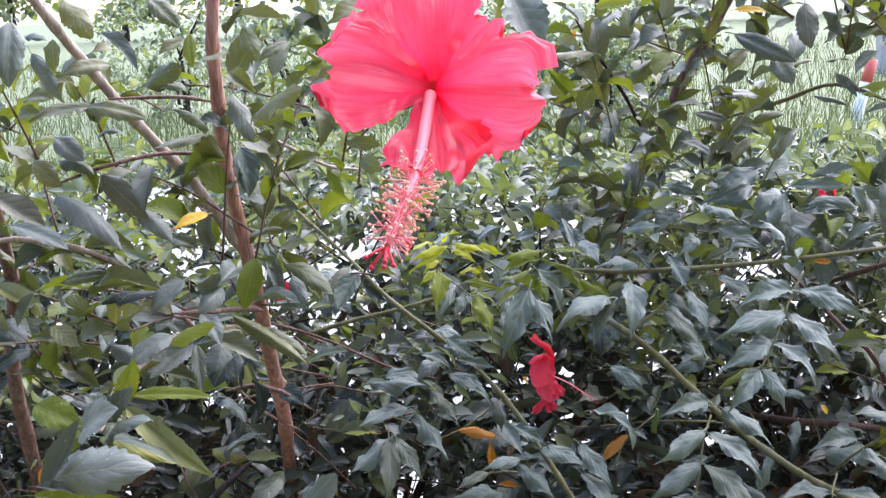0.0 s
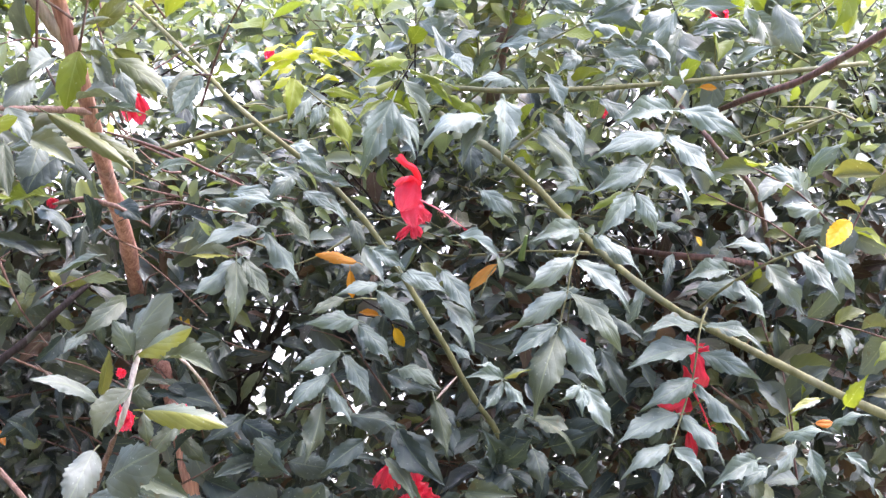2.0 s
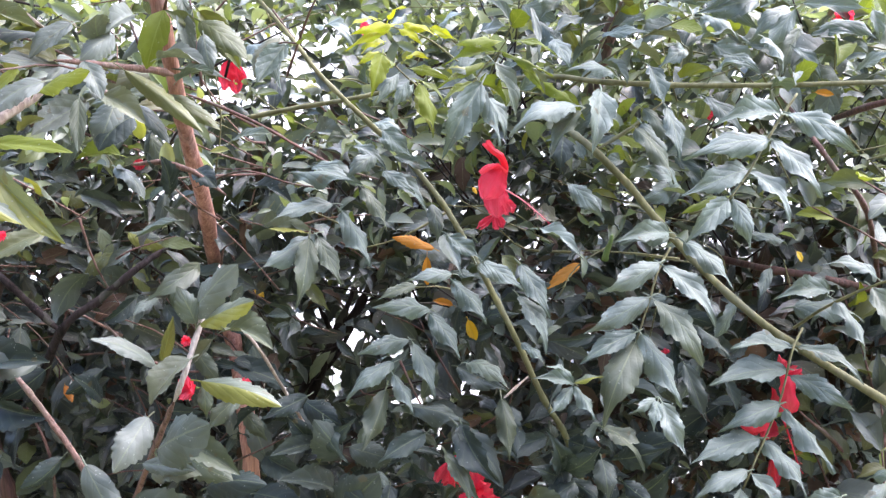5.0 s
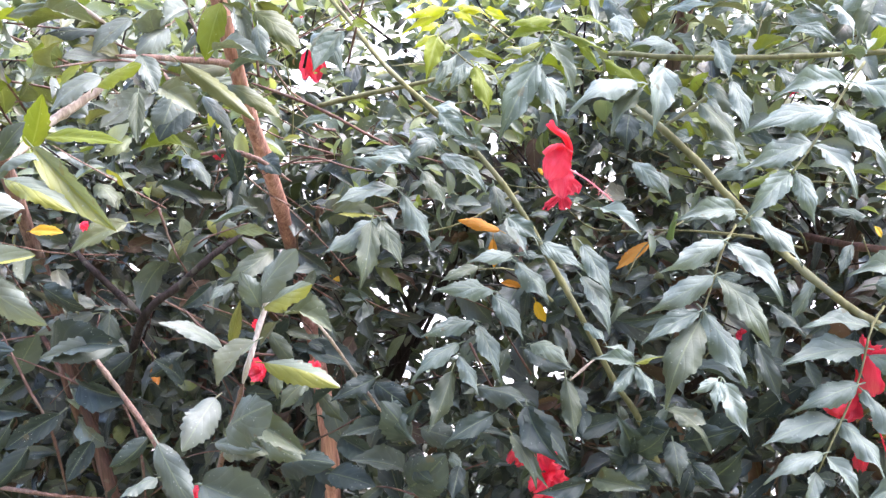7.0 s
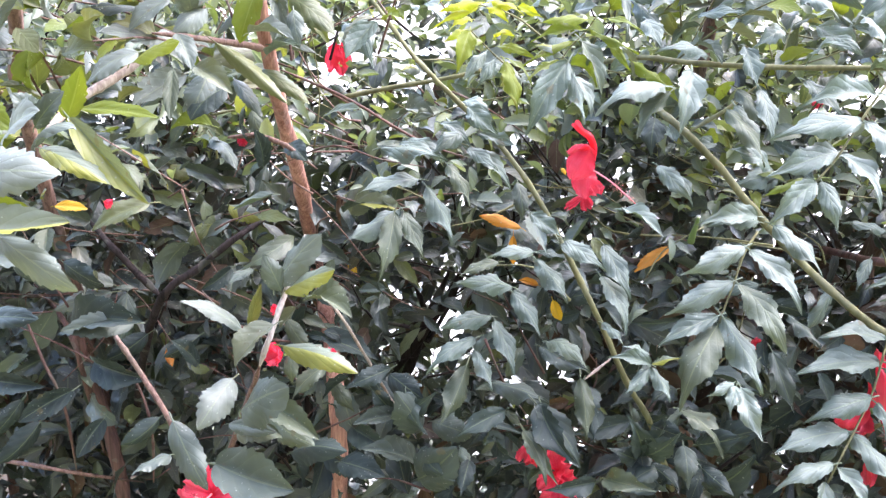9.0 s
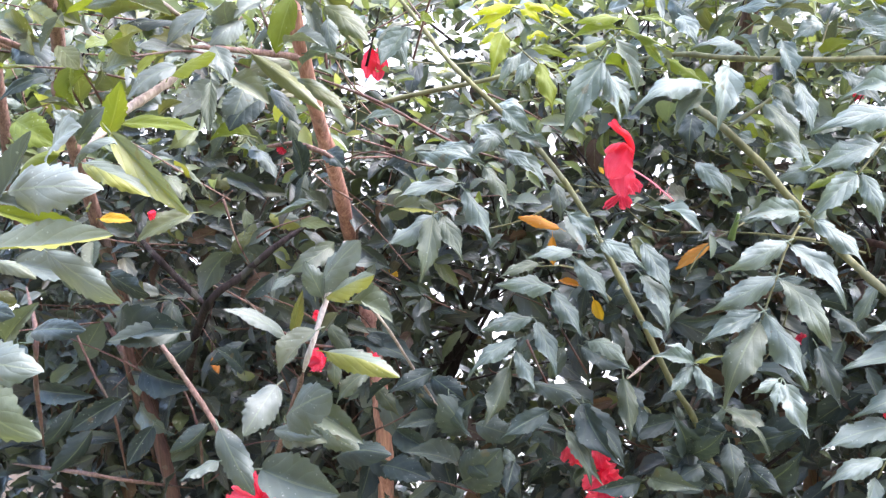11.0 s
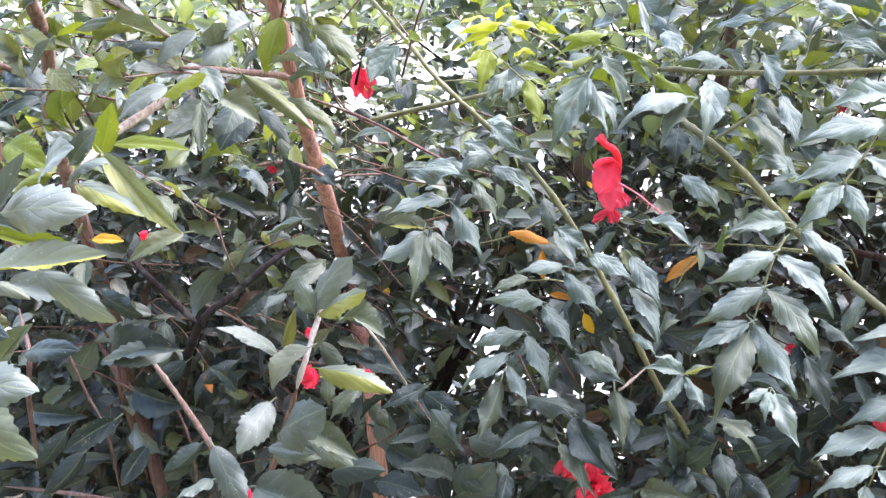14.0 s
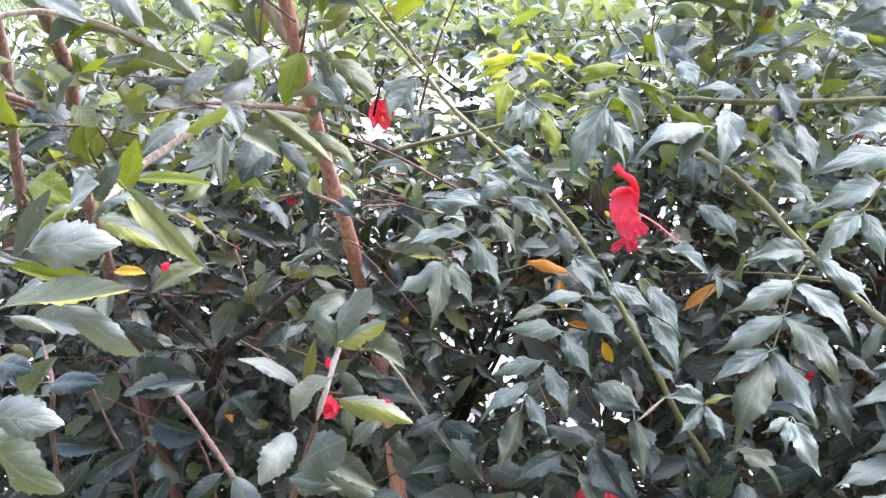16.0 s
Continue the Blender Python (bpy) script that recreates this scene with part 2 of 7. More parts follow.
def ground_material(name, stops, scale, bump_d=0.02, rough=0.9):
    m, nodes, links, b = material(name, rough, spec=0.3)
    co = nodes.new("ShaderNodeTexCoord")
    n1 = nodes.new("ShaderNodeTexNoise")
    n1.inputs["Scale"].default_value = scale
    n1.inputs["Detail"].default_value = 8
    n2 = nodes.new("ShaderNodeTexNoise")
    n2.inputs["Scale"].default_value = scale * 0.08
    n2.inputs["Detail"].default_value = 4
    for n in (n1, n2):
        links.new(co.outputs["Object"], n.inputs["Vector"])
    f = math_node(nodes, links, "ADD", math_node(nodes, links, "MULTIPLY", n1.outputs[0], 0.5), math_node(nodes, links, "MULTIPLY", n2.outputs[0], 0.5))
    links.new(ramp(nodes, links, f, stops), b.inputs["Base Color"])
    bump = nodes.new("ShaderNodeBump")
    bump.inputs["Strength"].default_value = 0.6
    bump.inputs["Distance"].default_value = bump_d
    links.new(n1.outputs[0], bump.inputs["Height"])
    links.new(bump.outputs[0], b.inputs["Normal"])
    return m


LAWN = ground_material("lawn", [(0.3, (0.10, 0.125, 0.06)), (0.5, (0.15, 0.175, 0.09)), (0.7, (0.22, 0.225, 0.13))], 9)
PAVING = ground_material("pale_concrete", [(0.3, (0.30, 0.285, 0.265)), (0.7, (0.42, 0.405, 0.38))], 14, 0.004)
SOIL = ground_material("dark_soil", [(0.3, (0.035, 0.026, 0.018)), (0.7, (0.09, 0.065, 0.045))], 30, 0.02)
WALL = ground_material("grey_render", [(0.3, (0.34, 0.325, 0.315)), (0.7, (0.42, 0.40, 0.39))], 6, 0.004)
BLOCKER = ground_material("dull_render", [(0.3, (0.10, 0.097, 0.09)), (0.7, (0.15, 0.145, 0.135))], 6, 0.004)
BLADE = leaf_material("grass_blade", [(0.0, (0.055, 0.078, 0.034)), (0.6, (0.095, 0.120, 0.055)), (1.0, (0.17, 0.18, 0.085))], 0.5, 0.35, 0.1)
WHITE, w1, w2, w3 = material("white_paint", 0.5)
w3.inputs["Base Color"].default_value = (0.75, 0.73, 0.70, 1)
REDP, r1, r2, r3 = material("red_paint", 0.5)
r3.inputs["Base Color"].default_value = (0.55, 0.10, 0.07, 1)
CALYX = leaf_material("calyx_green", [(0.0, (0.12, 0.18, 0.05)), (1.0, (0.20, 0.26, 0.08))], 0.5, 0.3)


# ---- building helpers ----
def part(name, bm, mat, parent, label=""):
    me = bpy.data.meshes.new(name)
    bm.to_mesh(me)
    bm.free()
    return part_of(name, me, mat, parent, label)


def part_of(name, me, mat, parent, label=""):
    if mat is not None and not me.materials:
        me.materials.append(mat)
    ob = new(name, me)
    ob.parent = parent
    if label:
        tagged(ob, label)
    return ob


def thing(name, label, category, group="", kind=""):
    return tagged(new(name), label, category, group, kind)


def blade(n, profile, across, teeth=0.0, arch=0.1, fold=0.15, ripple=0.0, twist=0.0, seed=1, pleat=0.0, lobes=0.0):
    """Points, faces and UVs of a leaf or petal of length 1 along y, with its face towards +z; the width 1 is that of the profile."""
    r = random.Random(seed)
    vs, uv = [], []
    ph = r.uniform(0, 6)
    for i in range(n + 1):
        u = i / n
        w = profile(u) * 0.5
        for j in range(across):
            v = 2 * j / (across - 1) - 1
            ww = w
            yy = u
            if abs(v) == 1 and 0 < i < n:
                ww = w * (1 + teeth * (0.5 if i % 2 else -0.5)) * r.uniform(0.95, 1.05)
                yy = u - (teeth * 0.12 if i % 2 == 0 else -teeth * 0.1)
            x = v * ww
            z = 4 * arch * u * (1 - u) + fold * abs(v) * w * 2 - 0.35 * fold * (v * v) * w
            z += ripple * v * v * math.sin(15 * u + ph + 2.5 * v) + ripple * 0.5 * abs(v) * math.sin(27 * u + 3 * v + 2 * ph)
            z += pleat * u * math.sin(7 * v + ph) + 0.4 * pleat * u * math.sin(15 * v + 2 * ph)
            yy *= 1 + lobes * u * u * (math.sin(5 * v + 1.7 * ph) + 0.6 * math.sin(11 * v + ph) + 0.5 * r.uniform(-1, 1))
            a = twist * u
            vs.append((x * math.cos(a) - z * math.sin(a) + 0.02 * math.sin(3 * u + ph) * u * (1 - u), yy, z * math.cos(a) + x * math.sin(a)))
            uv.append((j / (across - 1), u))
    fs = [(i * across + j, i * across + j + 1, (i + 1) * across + j + 1, (i + 1) * across + j) for i in range(n) for j in range(across - 1)]
    return np.array(vs), fs, uv


def blade_mesh(name, data, mat=None):
    vs, fs, uv = data
    me = bpy.data.meshes.new(name)
    me.from_pydata([tuple(v) for v in vs], [], fs)
    lay = me.uv_layers.new(name="UVMap")
    lay.data.foreach_set("uv", [c for f in fs for i in f for c in uv[i]])
    me.polygons.foreach_set("use_smooth", [True] * len(fs))
    if mat is not None:
        me.materials.append(mat)
    return me


def fan(u):
    return 0.12 + 0.95 * math.sin(min(1.0, u * 1.12) * math.pi / 2) ** 1.3 * (1.0 if u < 0.82 else math.sqrt(max(0.05, 1 - ((u - 0.82) / 0.2) ** 2)))


def stand(base, tip, width, normal):
    """The place of a blade that runs from base to tip, with its face towards normal."""
    b, t = Vector(base), Vector(tip)
    y = t - b
    length = y.length
    y.normalize()
    z = Vector(normal)
    z = (z - z.dot(y) * y)
    if z.length < 1e-3:
        z = y.orthogonal()
    z.normalize()
    x = y.cross(z)
    m = Matrix((x, y, z)).transposed().to_4x4()
    m.translation = b
    return m @ Matrix.Diagonal((length * width, length, length * min(1.0, 0.12 + 1.6 * width), 1))


def with_stalk(data, length=0.16, half=0.028):
    """A leaf blade with its short stalk behind the base."""
    vs, fs, uv = data
    k = len(vs)
    rows = [(-length, -0.10), (-length * 0.5, -0.035), (0.03, 0.012)]
    extra = [(x, y, z + lift) for y, z in rows for x, lift in ((-half, 0.0), (0.0, 0.022), (half, 0.0))]
    faces = [(k + 3 * i + j, k + 3 * i + j + 1, k + 3 * i + j + 4, k + 3 * i + j + 3) for i in range(2) for j in range(2)]
    return np.concatenate([vs, np.array(extra)]), fs + faces, uv + [(0.5, 0.02)] * 9


def ease(a, b, u):
    t = min(1.0, max(0.0, (u - a) / (b - a)))
    return t * t * (3 - 2 * t)


def drip(u):
    """Outline of a leaflet: round base, widest at a third, drawn out into a thin drip tip."""
    return max(0.015, 2.05 * u ** 0.60 * (1 - u) ** 0.78 * (1 - 0.62 * ease(0.58, 0.88, u))) if u < 1 else 0.0


def pointed(u):
    return max(0.02, 2.45 * u ** 0.62 * (1 - u) ** 0.74 * (1 - 0.25 * ease(0.7, 0.95, u))) if u < 1 else 0.0


def toothed(profile, teeth, depth, arch, fold, cup, wave, twist, bend, curl, seed, bare=0.0, across=9):
    """A leaf of length 1 along y with forward saw teeth, sunk midrib, edges turned down and a curling tip."""
    r = random.Random(seed)
    n = teeth * 4
    size = [[r.uniform(0.5, 1.3) for _ in range(teeth + 2)] for _ in range(2)]
    ph = r.uniform(0, 6)
    vs, uv = [], []
    for i in range(n + 1):
        u = i / n
        w = profile(u) * 0.5
        for j in range(across):
            v = 2 * j / (across - 1) - 1
            k = u * teeth + (0.45 if v > 0 else 0.0)
            saw = (k % 1.0) - 0.5
            d = depth * size[0 if v < 0 else 1][int(k)] * ease(bare, bare + 0.2, u) * (1 - ease(0.86, 1.0, u))
            lobe = 1 + d * saw * abs(v) ** 6
            x = v * w * lobe + bend * 4 * u * (1 - u)
            z = 4 * arch * u * (1 - u) + fold * abs(v) * w * 2 - cup * v * v * w * 2
            z += wave * v * v * math.sin(13 * u + ph + 1.5 * v) * (0.4 + w)
            z += 0.009 * w * 4 * abs(v) * (1 - abs(v)) * math.sin(2 * math.pi * (6.5 * u - 1.1 * abs(v)))
            z -= curl * max(0.0, u - 0.6) ** 2 / 0.16
            a = twist * u
            vs.append((x * math.cos(a) - z * math.sin(a), u + 0.02 * d * saw * abs(v) ** 6, z * math.cos(a) + x * math.sin(a)))
            uv.append((j / (across - 1), u))
    fs = [(i * across + j, i * across + j + 1, (i + 1) * across + j + 1, (i + 1) * across + j) for i in range(n) for j in range(across - 1)]
    return np.array(vs), fs, uv


HIB_SHAPES = [with_stalk(toothed(pointed, 9, dp, a, f, c, wv, tw, bd, cu, s, 0.18)) for s, (dp, a, f, c, wv, tw, bd, cu) in enumerate([
    (0.20, 0.07, 0.16, 0.10, 0.03, 0.0, 0.02, 0.04), (0.24, 0.13, 0.06, 0.16, 0.05, 0.35, -0.04, 0.08), (0.18, -0.03, 0.26, 0.06, 0.03, -0.3, 0.05, 0.02),
    (0.22, 0.10, 0.34, 0.08, 0.05, 0.15, -0.02, 0.06), (0.20, 0.05, 0.04, 0.14, 0.06, -0.4, 0.03, 0.05), (0.24, 0.15, -0.06, 0.14, 0.04, 0.2, -0.05, 0.10), (0.20, 0.10, 0.20, 0.22, 0.03, -0.15, 0.06, 0.0)])]
TRU_SHAPES = [with_stalk(toothed(drip, 8, dp, a, f, c, wv, tw, bd, cu, s + 9)) for s, (dp, a, f, c, wv, tw, bd, cu) in enumerate([
    (0.20, 0.10, 0.10, 0.12, 0.075, 0.0, 0.04, 0.05), (0.24, 0.16, 0.16, 0.10, 0.090, 0.3, -0.05, 0.08), (0.18, 0.07, 0.22, 0.12, 0.090, -0.3, 0.06, 0.05),
    (0.22, 0.14, 0.04, 0.18, 0.105, 0.35, -0.03, 0.10), (0.26, 0.19, 0.12, 0.16, 0.090, -0.35, 0.05, 0.06), (0.20, 0.05, -0.06, 0.14, 0.120, 0.2, -0.06, 0.04), (0.22, 0.12, 0.26, 0.06, 0.075, 0.1, 0.07, 0.09), (0.20, 0.20, 0.08, 0.20, 0.075, -0.1, -0.02, 0.12)])]
HIB_MESH, TRU_MESH = {}, {}
pick = random.Random(7)


def put_leaf(shapes, store, parent, base, tip, width, lean, mat):
    k = pick.randrange(len(shapes))
    key = (k, mat.name)
    if key not in store:
        store[key] = blade_mesh("leaf", shapes[k], mat)
    ob = part_of("leaf", store[key], None, parent)
    n = Vector((0.12 + pick.uniform(-0.3, 0.3), -0.60 + pick.uniform(-0.22, 0.22), 0.80))
    axis = (Vector(tip) - Vector(base)).normalized()
    n.rotate(Matrix.Rotation(radians(lean), 3, axis))
    ob.matrix_basis = stand(base, tip, width, n)
    return ob


def hleaf(parent, base, tip, width, lean, mat):
    return put_leaf(HIB_SHAPES, HIB_MESH, parent, base, tip, width, lean, mat)


def tleaf(parent, base, tip, width, lean, mat):
    return put_leaf(TRU_SHAPES, TRU_MESH, parent, base, tip, width, lean, mat)


def smooth_line(points, steps=6):
    p = [Vector(q) for q in points]
    p = [2 * p[0] - p[1]] + p + [2 * p[-1] - p[-2]]
    line = []
    for i in range(1, len(p) - 2):
        for s in range(steps):
            t = s / steps
            line.append(0.5 * (2 * p[i] + (p[i + 1] - p[i - 1]) * t + (2 * p[i - 1] - 5 * p[i] + 4 * p[i + 1] - p[i + 2]) * t * t + (3 * p[i] - p[i - 1] - 3 * p[i + 1] + p[i + 2]) * t ** 3))
    return line + [p[-2]]


def tube(bm, line, r0, r1, sides=8, knots=0.0, seed=0, ends=False):
    r = random.Random(seed)
    rings = []
    side = Vector((1, 0.2, 0.1))
    for i, p in enumerate(line):
        d = (line[min(i + 1, len(line) - 1)] - line[max(i - 1, 0)]).normalized()
        a = (side - side.dot(d) * d).normalized()
        b = d.cross(a)
        rad = (r0 + (r1 - r0) * i / (len(line) - 1)) * (1 + knots * r.uniform(-1, 1))
        if ends:
            rad *= min(1.0, 0.35 + 0.2 * min(i, len(line) - 1 - i))
        if knots and i % 5 == 3:
            rad *= 1.16
        rings.append([bm.verts.new(p + rad * (math.cos(2 * math.pi * k / sides) * a + math.sin(2 * math.pi * k / sides) * b)) for k in range(sides)])
    for q, w in zip(rings, rings[1:]):
        for k in range(sides):
            f = bm.faces.new((q[k], q[(k + 1) % sides], w[(k + 1) % sides], w[k]))
            f.smooth = True
    bm.faces.new(rings[0][::-1])
    bm.faces.new(rings[-1])


def stem(name, parent, points, r0, r1, mat):
    bm = bmesh.new()
    wob = random.Random(len(points) * 7 + int(1000 * r0))
    line = [p + Vector((wob.gauss(0, 1), wob.gauss(0, 1), 0)) * min(r0, r1) * 0.07 for p in smooth_line(points)]
    tube(bm, line, r0, r1, 10 if max(r0, r1) > 0.004 else 6, 0.02 if max(r0, r1) > 0.006 else 0.06, len(points), name == "branch")
    return part(name, bm, mat, parent)


def many_blades(name, sets, parent, kind="stuff"):
    """All the blades of the sets (a template and its 4 x 4 places) in one mesh."""
    cos, faces, uvs, start = [], [], [], 0
    for (vs, fs, uv), mats in sets:
        if not mats:
            continue
        n, k = len(mats), len(vs)
        v4 = np.concatenate([vs, np.ones((k, 1))], 1)
        cos.append(np.einsum("nij,kj->nki", np.array(mats), v4)[:, :, :3].reshape(-1, 3))
        f = np.array(fs)
        faces.append((f[None] + (start + np.arange(n) * k)[:, None, None]).reshape(-1, 4))
        uvs.append(np.tile(np.array(uv)[f].ravel(), n))
        start += n * k
    co, fa, uv = np.concatenate(cos), np.concatenate(faces), np.concatenate(uvs)
    me = bpy.data.meshes.new(name)
    me.vertices.add(len(co))
    me.vertices.foreach_set("co", co.ravel())
    me.loops.add(fa.size)
    me.loops.foreach_set("vertex_index", fa.ravel().astype(np.int32))
    me.polygons.add(len(fa))
    me.polygons.foreach_set("loop_start", np.arange(0, fa.size, 4, dtype=np.int32))
    me.polygons.foreach_set("use_smooth", np.ones(len(fa), dtype=bool))
    lay = me.uv_layers.new(name="UVMap")
    lay.data.foreach_set("uv", uv)
    me.update()
    me.validate()
    ob = new(name, me)
    ob.parent = parent
    tagged(ob, kind=kind)
    return ob


# ---- ground and distance ----
def sheet(name, x0, x1, y0, y1, z, mat, label, category, cells=1, rise=0.0):
    bm = bmesh.new()
    bmesh.ops.create_grid(bm, x_segments=cells, y_segments=cells, size=0.5)
    for v in bm.verts:
        v.co = (x0 + (v.co.x + 0.5) * (x1 - x0), y0 + (v.co.y + 0.5) * (y1 - y0), z + rise * noise.noise(v.co * 7))
    return tagged(part(name, bm, mat, None), label, category, kind="structure")


def slab(name, x0, x1, y0, y1, z0, z1, mat, parent, label="", bevel=0.01):
    bm = bmesh.new()
    bmesh.ops.create_cube(bm, size=1)
    for v in bm.verts:
        v.co = ((x0 + x1) / 2 + v.co.x * (x1 - x0), (y0 + y1) / 2 + v.co.y * (y1 - y0), (z0 + z1) / 2 + v.co.z * (z1 - z0))
    bmesh.ops.bevel(bm, geom=bm.edges[:], offset=bevel, segments=2, affect="EDGES")
    return part(name, bm, mat, parent, label)


sheet("ground", -600, 600, -600, 600, 0, LAWN, "wide green lawn of long grass", "lawn")
tagged(slab("pavement", -14, 14, 2.05, 9.2, -0.2, 0.03, PAVING, None), "pale bright concrete yard behind the hedge", "pavement", kind="structure")
sheet("hedge_bed", -6, 6, 0.75, 2.04, 0.012, SOIL, "dark bare soil under the hedge", "soil", 24, 0.012)
tagged(slab("garden_wall", 7.2, 30, 19.5, 19.8, -0.2, 1.6, WALL, None), "long low grey rendered garden wall", "wall", kind="structure")

# added walls, out of view, that keep sky light off the hedge's face
tagged(slab("wall_south", -9, 9, -2.3, -2.0, -0.2, 4.2, BLOCKER, None), "unseen dull wall added to shade the hedge's face", "wall", kind="structure")
for side, x in (("west", -2.2), ("east", 6.0)):
    tagged(slab("wall_" + side, x, x + 0.3, -1.99, 0.7, -0.2, 4.2, BLOCKER, None), "unseen dull side wall added to block sky light", "wall", kind="structure")

# ---- the two shrubs ----
hibiscus = thing("hibiscus_shrub", "red-flowering hibiscus shrub with reddish stems and serrated leaves", "shrub")
trumpet = thing("trumpet_shrub", "dark green climbing shrub with drooping compound leaves and green canes", "shrub")

# twig of the hibiscus nearest the lens
hleaf(hibiscus, (-0.323, 0.860, 1.201), (-0.302, 0.850, 1.245), 0.39, 10, LIME)
hleaf(hibiscus, (-0.312, 0.860, 1.209), (-0.233, 0.830, 1.218), 0.18, -10, LIME)
hleaf(hibiscus, (-0.309, 0.840, 1.207), (-0.230, 0.800, 1.162), 0.21, 30, HALF_LIT)
hleaf(hibiscus, (-0.330, 0.830, 1.185), (-0.260, 0.800, 1.175), 0.25, 5, HALF_LIT)
hleaf(hibiscus, (-0.310, 0.800, 1.218), (-0.322, 0.790, 1.237), 0.69, -10, GREEN)
hleaf(hibiscus, (-0.313, 0.800, 1.211), (-0.288, 0.800, 1.239), 0.48, 5, GREEN)
hleaf(hibiscus, (-0.309, 0.790, 1.199), (-0.267, 0.770, 1.225), 0.51, -5, GREEN)
hleaf(hibiscus, (-0.328, 0.790, 1.206), (-0.291, 0.770, 1.233), 0.74, 0, GREEN)
hleaf(hibiscus, (-0.333, 0.740, 1.192), (-0.252, 0.720, 1.208), 0.42, 42, GREEN)
hleaf(hibiscus, (-0.328, 0.700, 1.166), (-0.245, 0.720, 1.177), 0.28, -26, HALF_LIT)
hleaf(hibiscus, (-0.303, 0.730, 1.155), (-0.233, 0.700, 1.138), 0.28, 20, GREEN)
hleaf(hibiscus, (-0.333, 0.670, 1.099), (-0.273, 0.660, 1.104), 0.51, 32, GREEN)
hleaf(hibiscus, (-0.292, 0.620, 1.118), (-0.239, 0.600, 1.094), 0.51, 62, DULL)
hleaf(hibiscus, (-0.375, 0.820, 1.218), (-0.331, 0.800, 1.208), 0.55, 15, LIME)
hleaf(hibiscus, (-0.402, 0.800, 1.040), (-0.367, 0.800, 1.077), 0.39, 25, DULL)
hleaf(hibiscus, (-0.335, 0.730, 1.188), (-0.308, 0.740, 1.237), 0.28, 0, GREEN)
hleaf(hibiscus, (-0.348, 0.740, 1.178), (-0.271, 0.740, 1.168), 0.17, 0, LIME)
hleaf(hibiscus, (-0.365, 0.800, 1.180), (-0.320, 0.780, 1.209), 0.41, 0, LIME)
hleaf(hibiscus, (-0.366, 0.780, 1.120), (-0.282, 0.760, 1.127), 0.28, 0, GREEN)
hleaf(hibiscus, (-0.372, 0.760, 1.129), (-0.329, 0.750, 1.125), 0.29, 0, GREEN)
hleaf(hibiscus, (-0.350, 0.780, 1.119), (-0.328, 0.770, 1.113), 0.37, 0, GREEN)
hleaf(hibiscus, (-0.413, 0.850, 1.022), (-0.341, 0.820, 1.046), 0.29, 0, DARK_SHADED)
hleaf(hibiscus, (-0.341, 0.730, 1.190), (-0.305, 0.730, 1.183), 0.23, 0, GREEN)
hleaf(hibiscus, (-0.419, 0.800, 1.067), (-0.374, 0.780, 1.074), 0.41, 0, DARK_SHADED)

# upper twigs of the hibiscus
hleaf(hibiscus, (-0.291, 0.920, 1.242), (-0.327, 0.900, 1.217), 0.57, 0, GREEN)
hleaf(hibiscus, (-0.297, 0.920, 1.234), (-0.247, 0.900, 1.259), 0.31, -15, LIME)
hleaf(hibiscus, (-0.270, 0.950, 1.253), (-0.250, 0.930, 1.230), 0.55, 0, GREEN)
hleaf(hibiscus, (-0.256, 0.950, 1.227), (-0.217, 0.930, 1.213), 0.46, 5, GREEN)
hleaf(hibiscus, (-0.250, 0.980, 1.241), (-0.178, 0.950, 1.204), 0.18, 20, OLIVE)
hleaf(hibiscus, (-0.267, 1.000, 1.209), (-0.273, 0.970, 1.179), 0.69, 0, GREEN)
hleaf(hibiscus, (-0.236, 1.020, 1.243), (-0.188, 1.000, 1.245), 0.39, -20, GREEN)
hleaf(hibiscus, (-0.381, 0.980, 1.265), (-0.307, 0.950, 1.279), 0.37, -10, OLIVE)
hleaf(hibiscus, (-0.265, 1.000, 1.162), (-0.296, 0.980, 1.163), 0.46, 0, LIME)
hleaf(hibiscus, (-0.211, 1.060, 1.270), (-0.162, 1.030, 1.247), 0.41, 20, OLIVE)
hleaf(hibiscus, (-0.160, 1.150, 1.242), (-0.178, 1.120, 1.209), 0.51, 0, GREEN)
hleaf(hibiscus, (-0.235, 1.080, 1.275), (-0.220, 1.060, 1.232), 0.32, 0, GREEN)
hleaf(hibiscus, (-0.448, 0.980, 1.212), (-0.481, 0.950, 1.195), 0.51, 10, DARK_SHADED)
hleaf(hibiscus, (-0.377, 1.000, 1.209), (-0.341, 0.980, 1.194), 0.46, 0, GREEN)
hleaf(hibiscus, (-0.354, 1.000, 1.176), (-0.330, 1.000, 1.190), 0.46, 0, OLIVE)
hleaf(hibiscus, (-0.523, 1.050, 1.225), (-0.461, 1.000, 1.206), 0.46, 0, DARK_SHADED)
hleaf(hibiscus, (-0.299, 1.000, 1.272), (-0.324, 0.970, 1.248), 0.46, 0, GREEN)
hleaf(hibiscus, (-0.504, 1.050, 1.258), (-0.451, 1.020, 1.249), 0.29, 0, HALF_LIT)

# pale twig in the middle of the hedge
hleaf(hibiscus, (-0.214, 1.010, 1.008), (-0.168, 1.000, 1.070), 0.44, -20, GREEN)
hleaf(hibiscus, (-0.205, 1.000, 1.008), (-0.216, 0.990, 1.047), 0.51, 0, GREEN)
hleaf(hibiscus, (-0.201, 1.000, 1.008), (-0.145, 0.970, 1.051), 0.3, -10, HALF_LIT)
hleaf(hibiscus, (-0.178, 1.000, 1.003), (-0.128, 0.970, 1.007), 0.55, 0, DULL)
hleaf(hibiscus, (-0.237, 0.980, 0.973), (-0.283, 0.950, 1.010), 0.39, 22, GREEN)
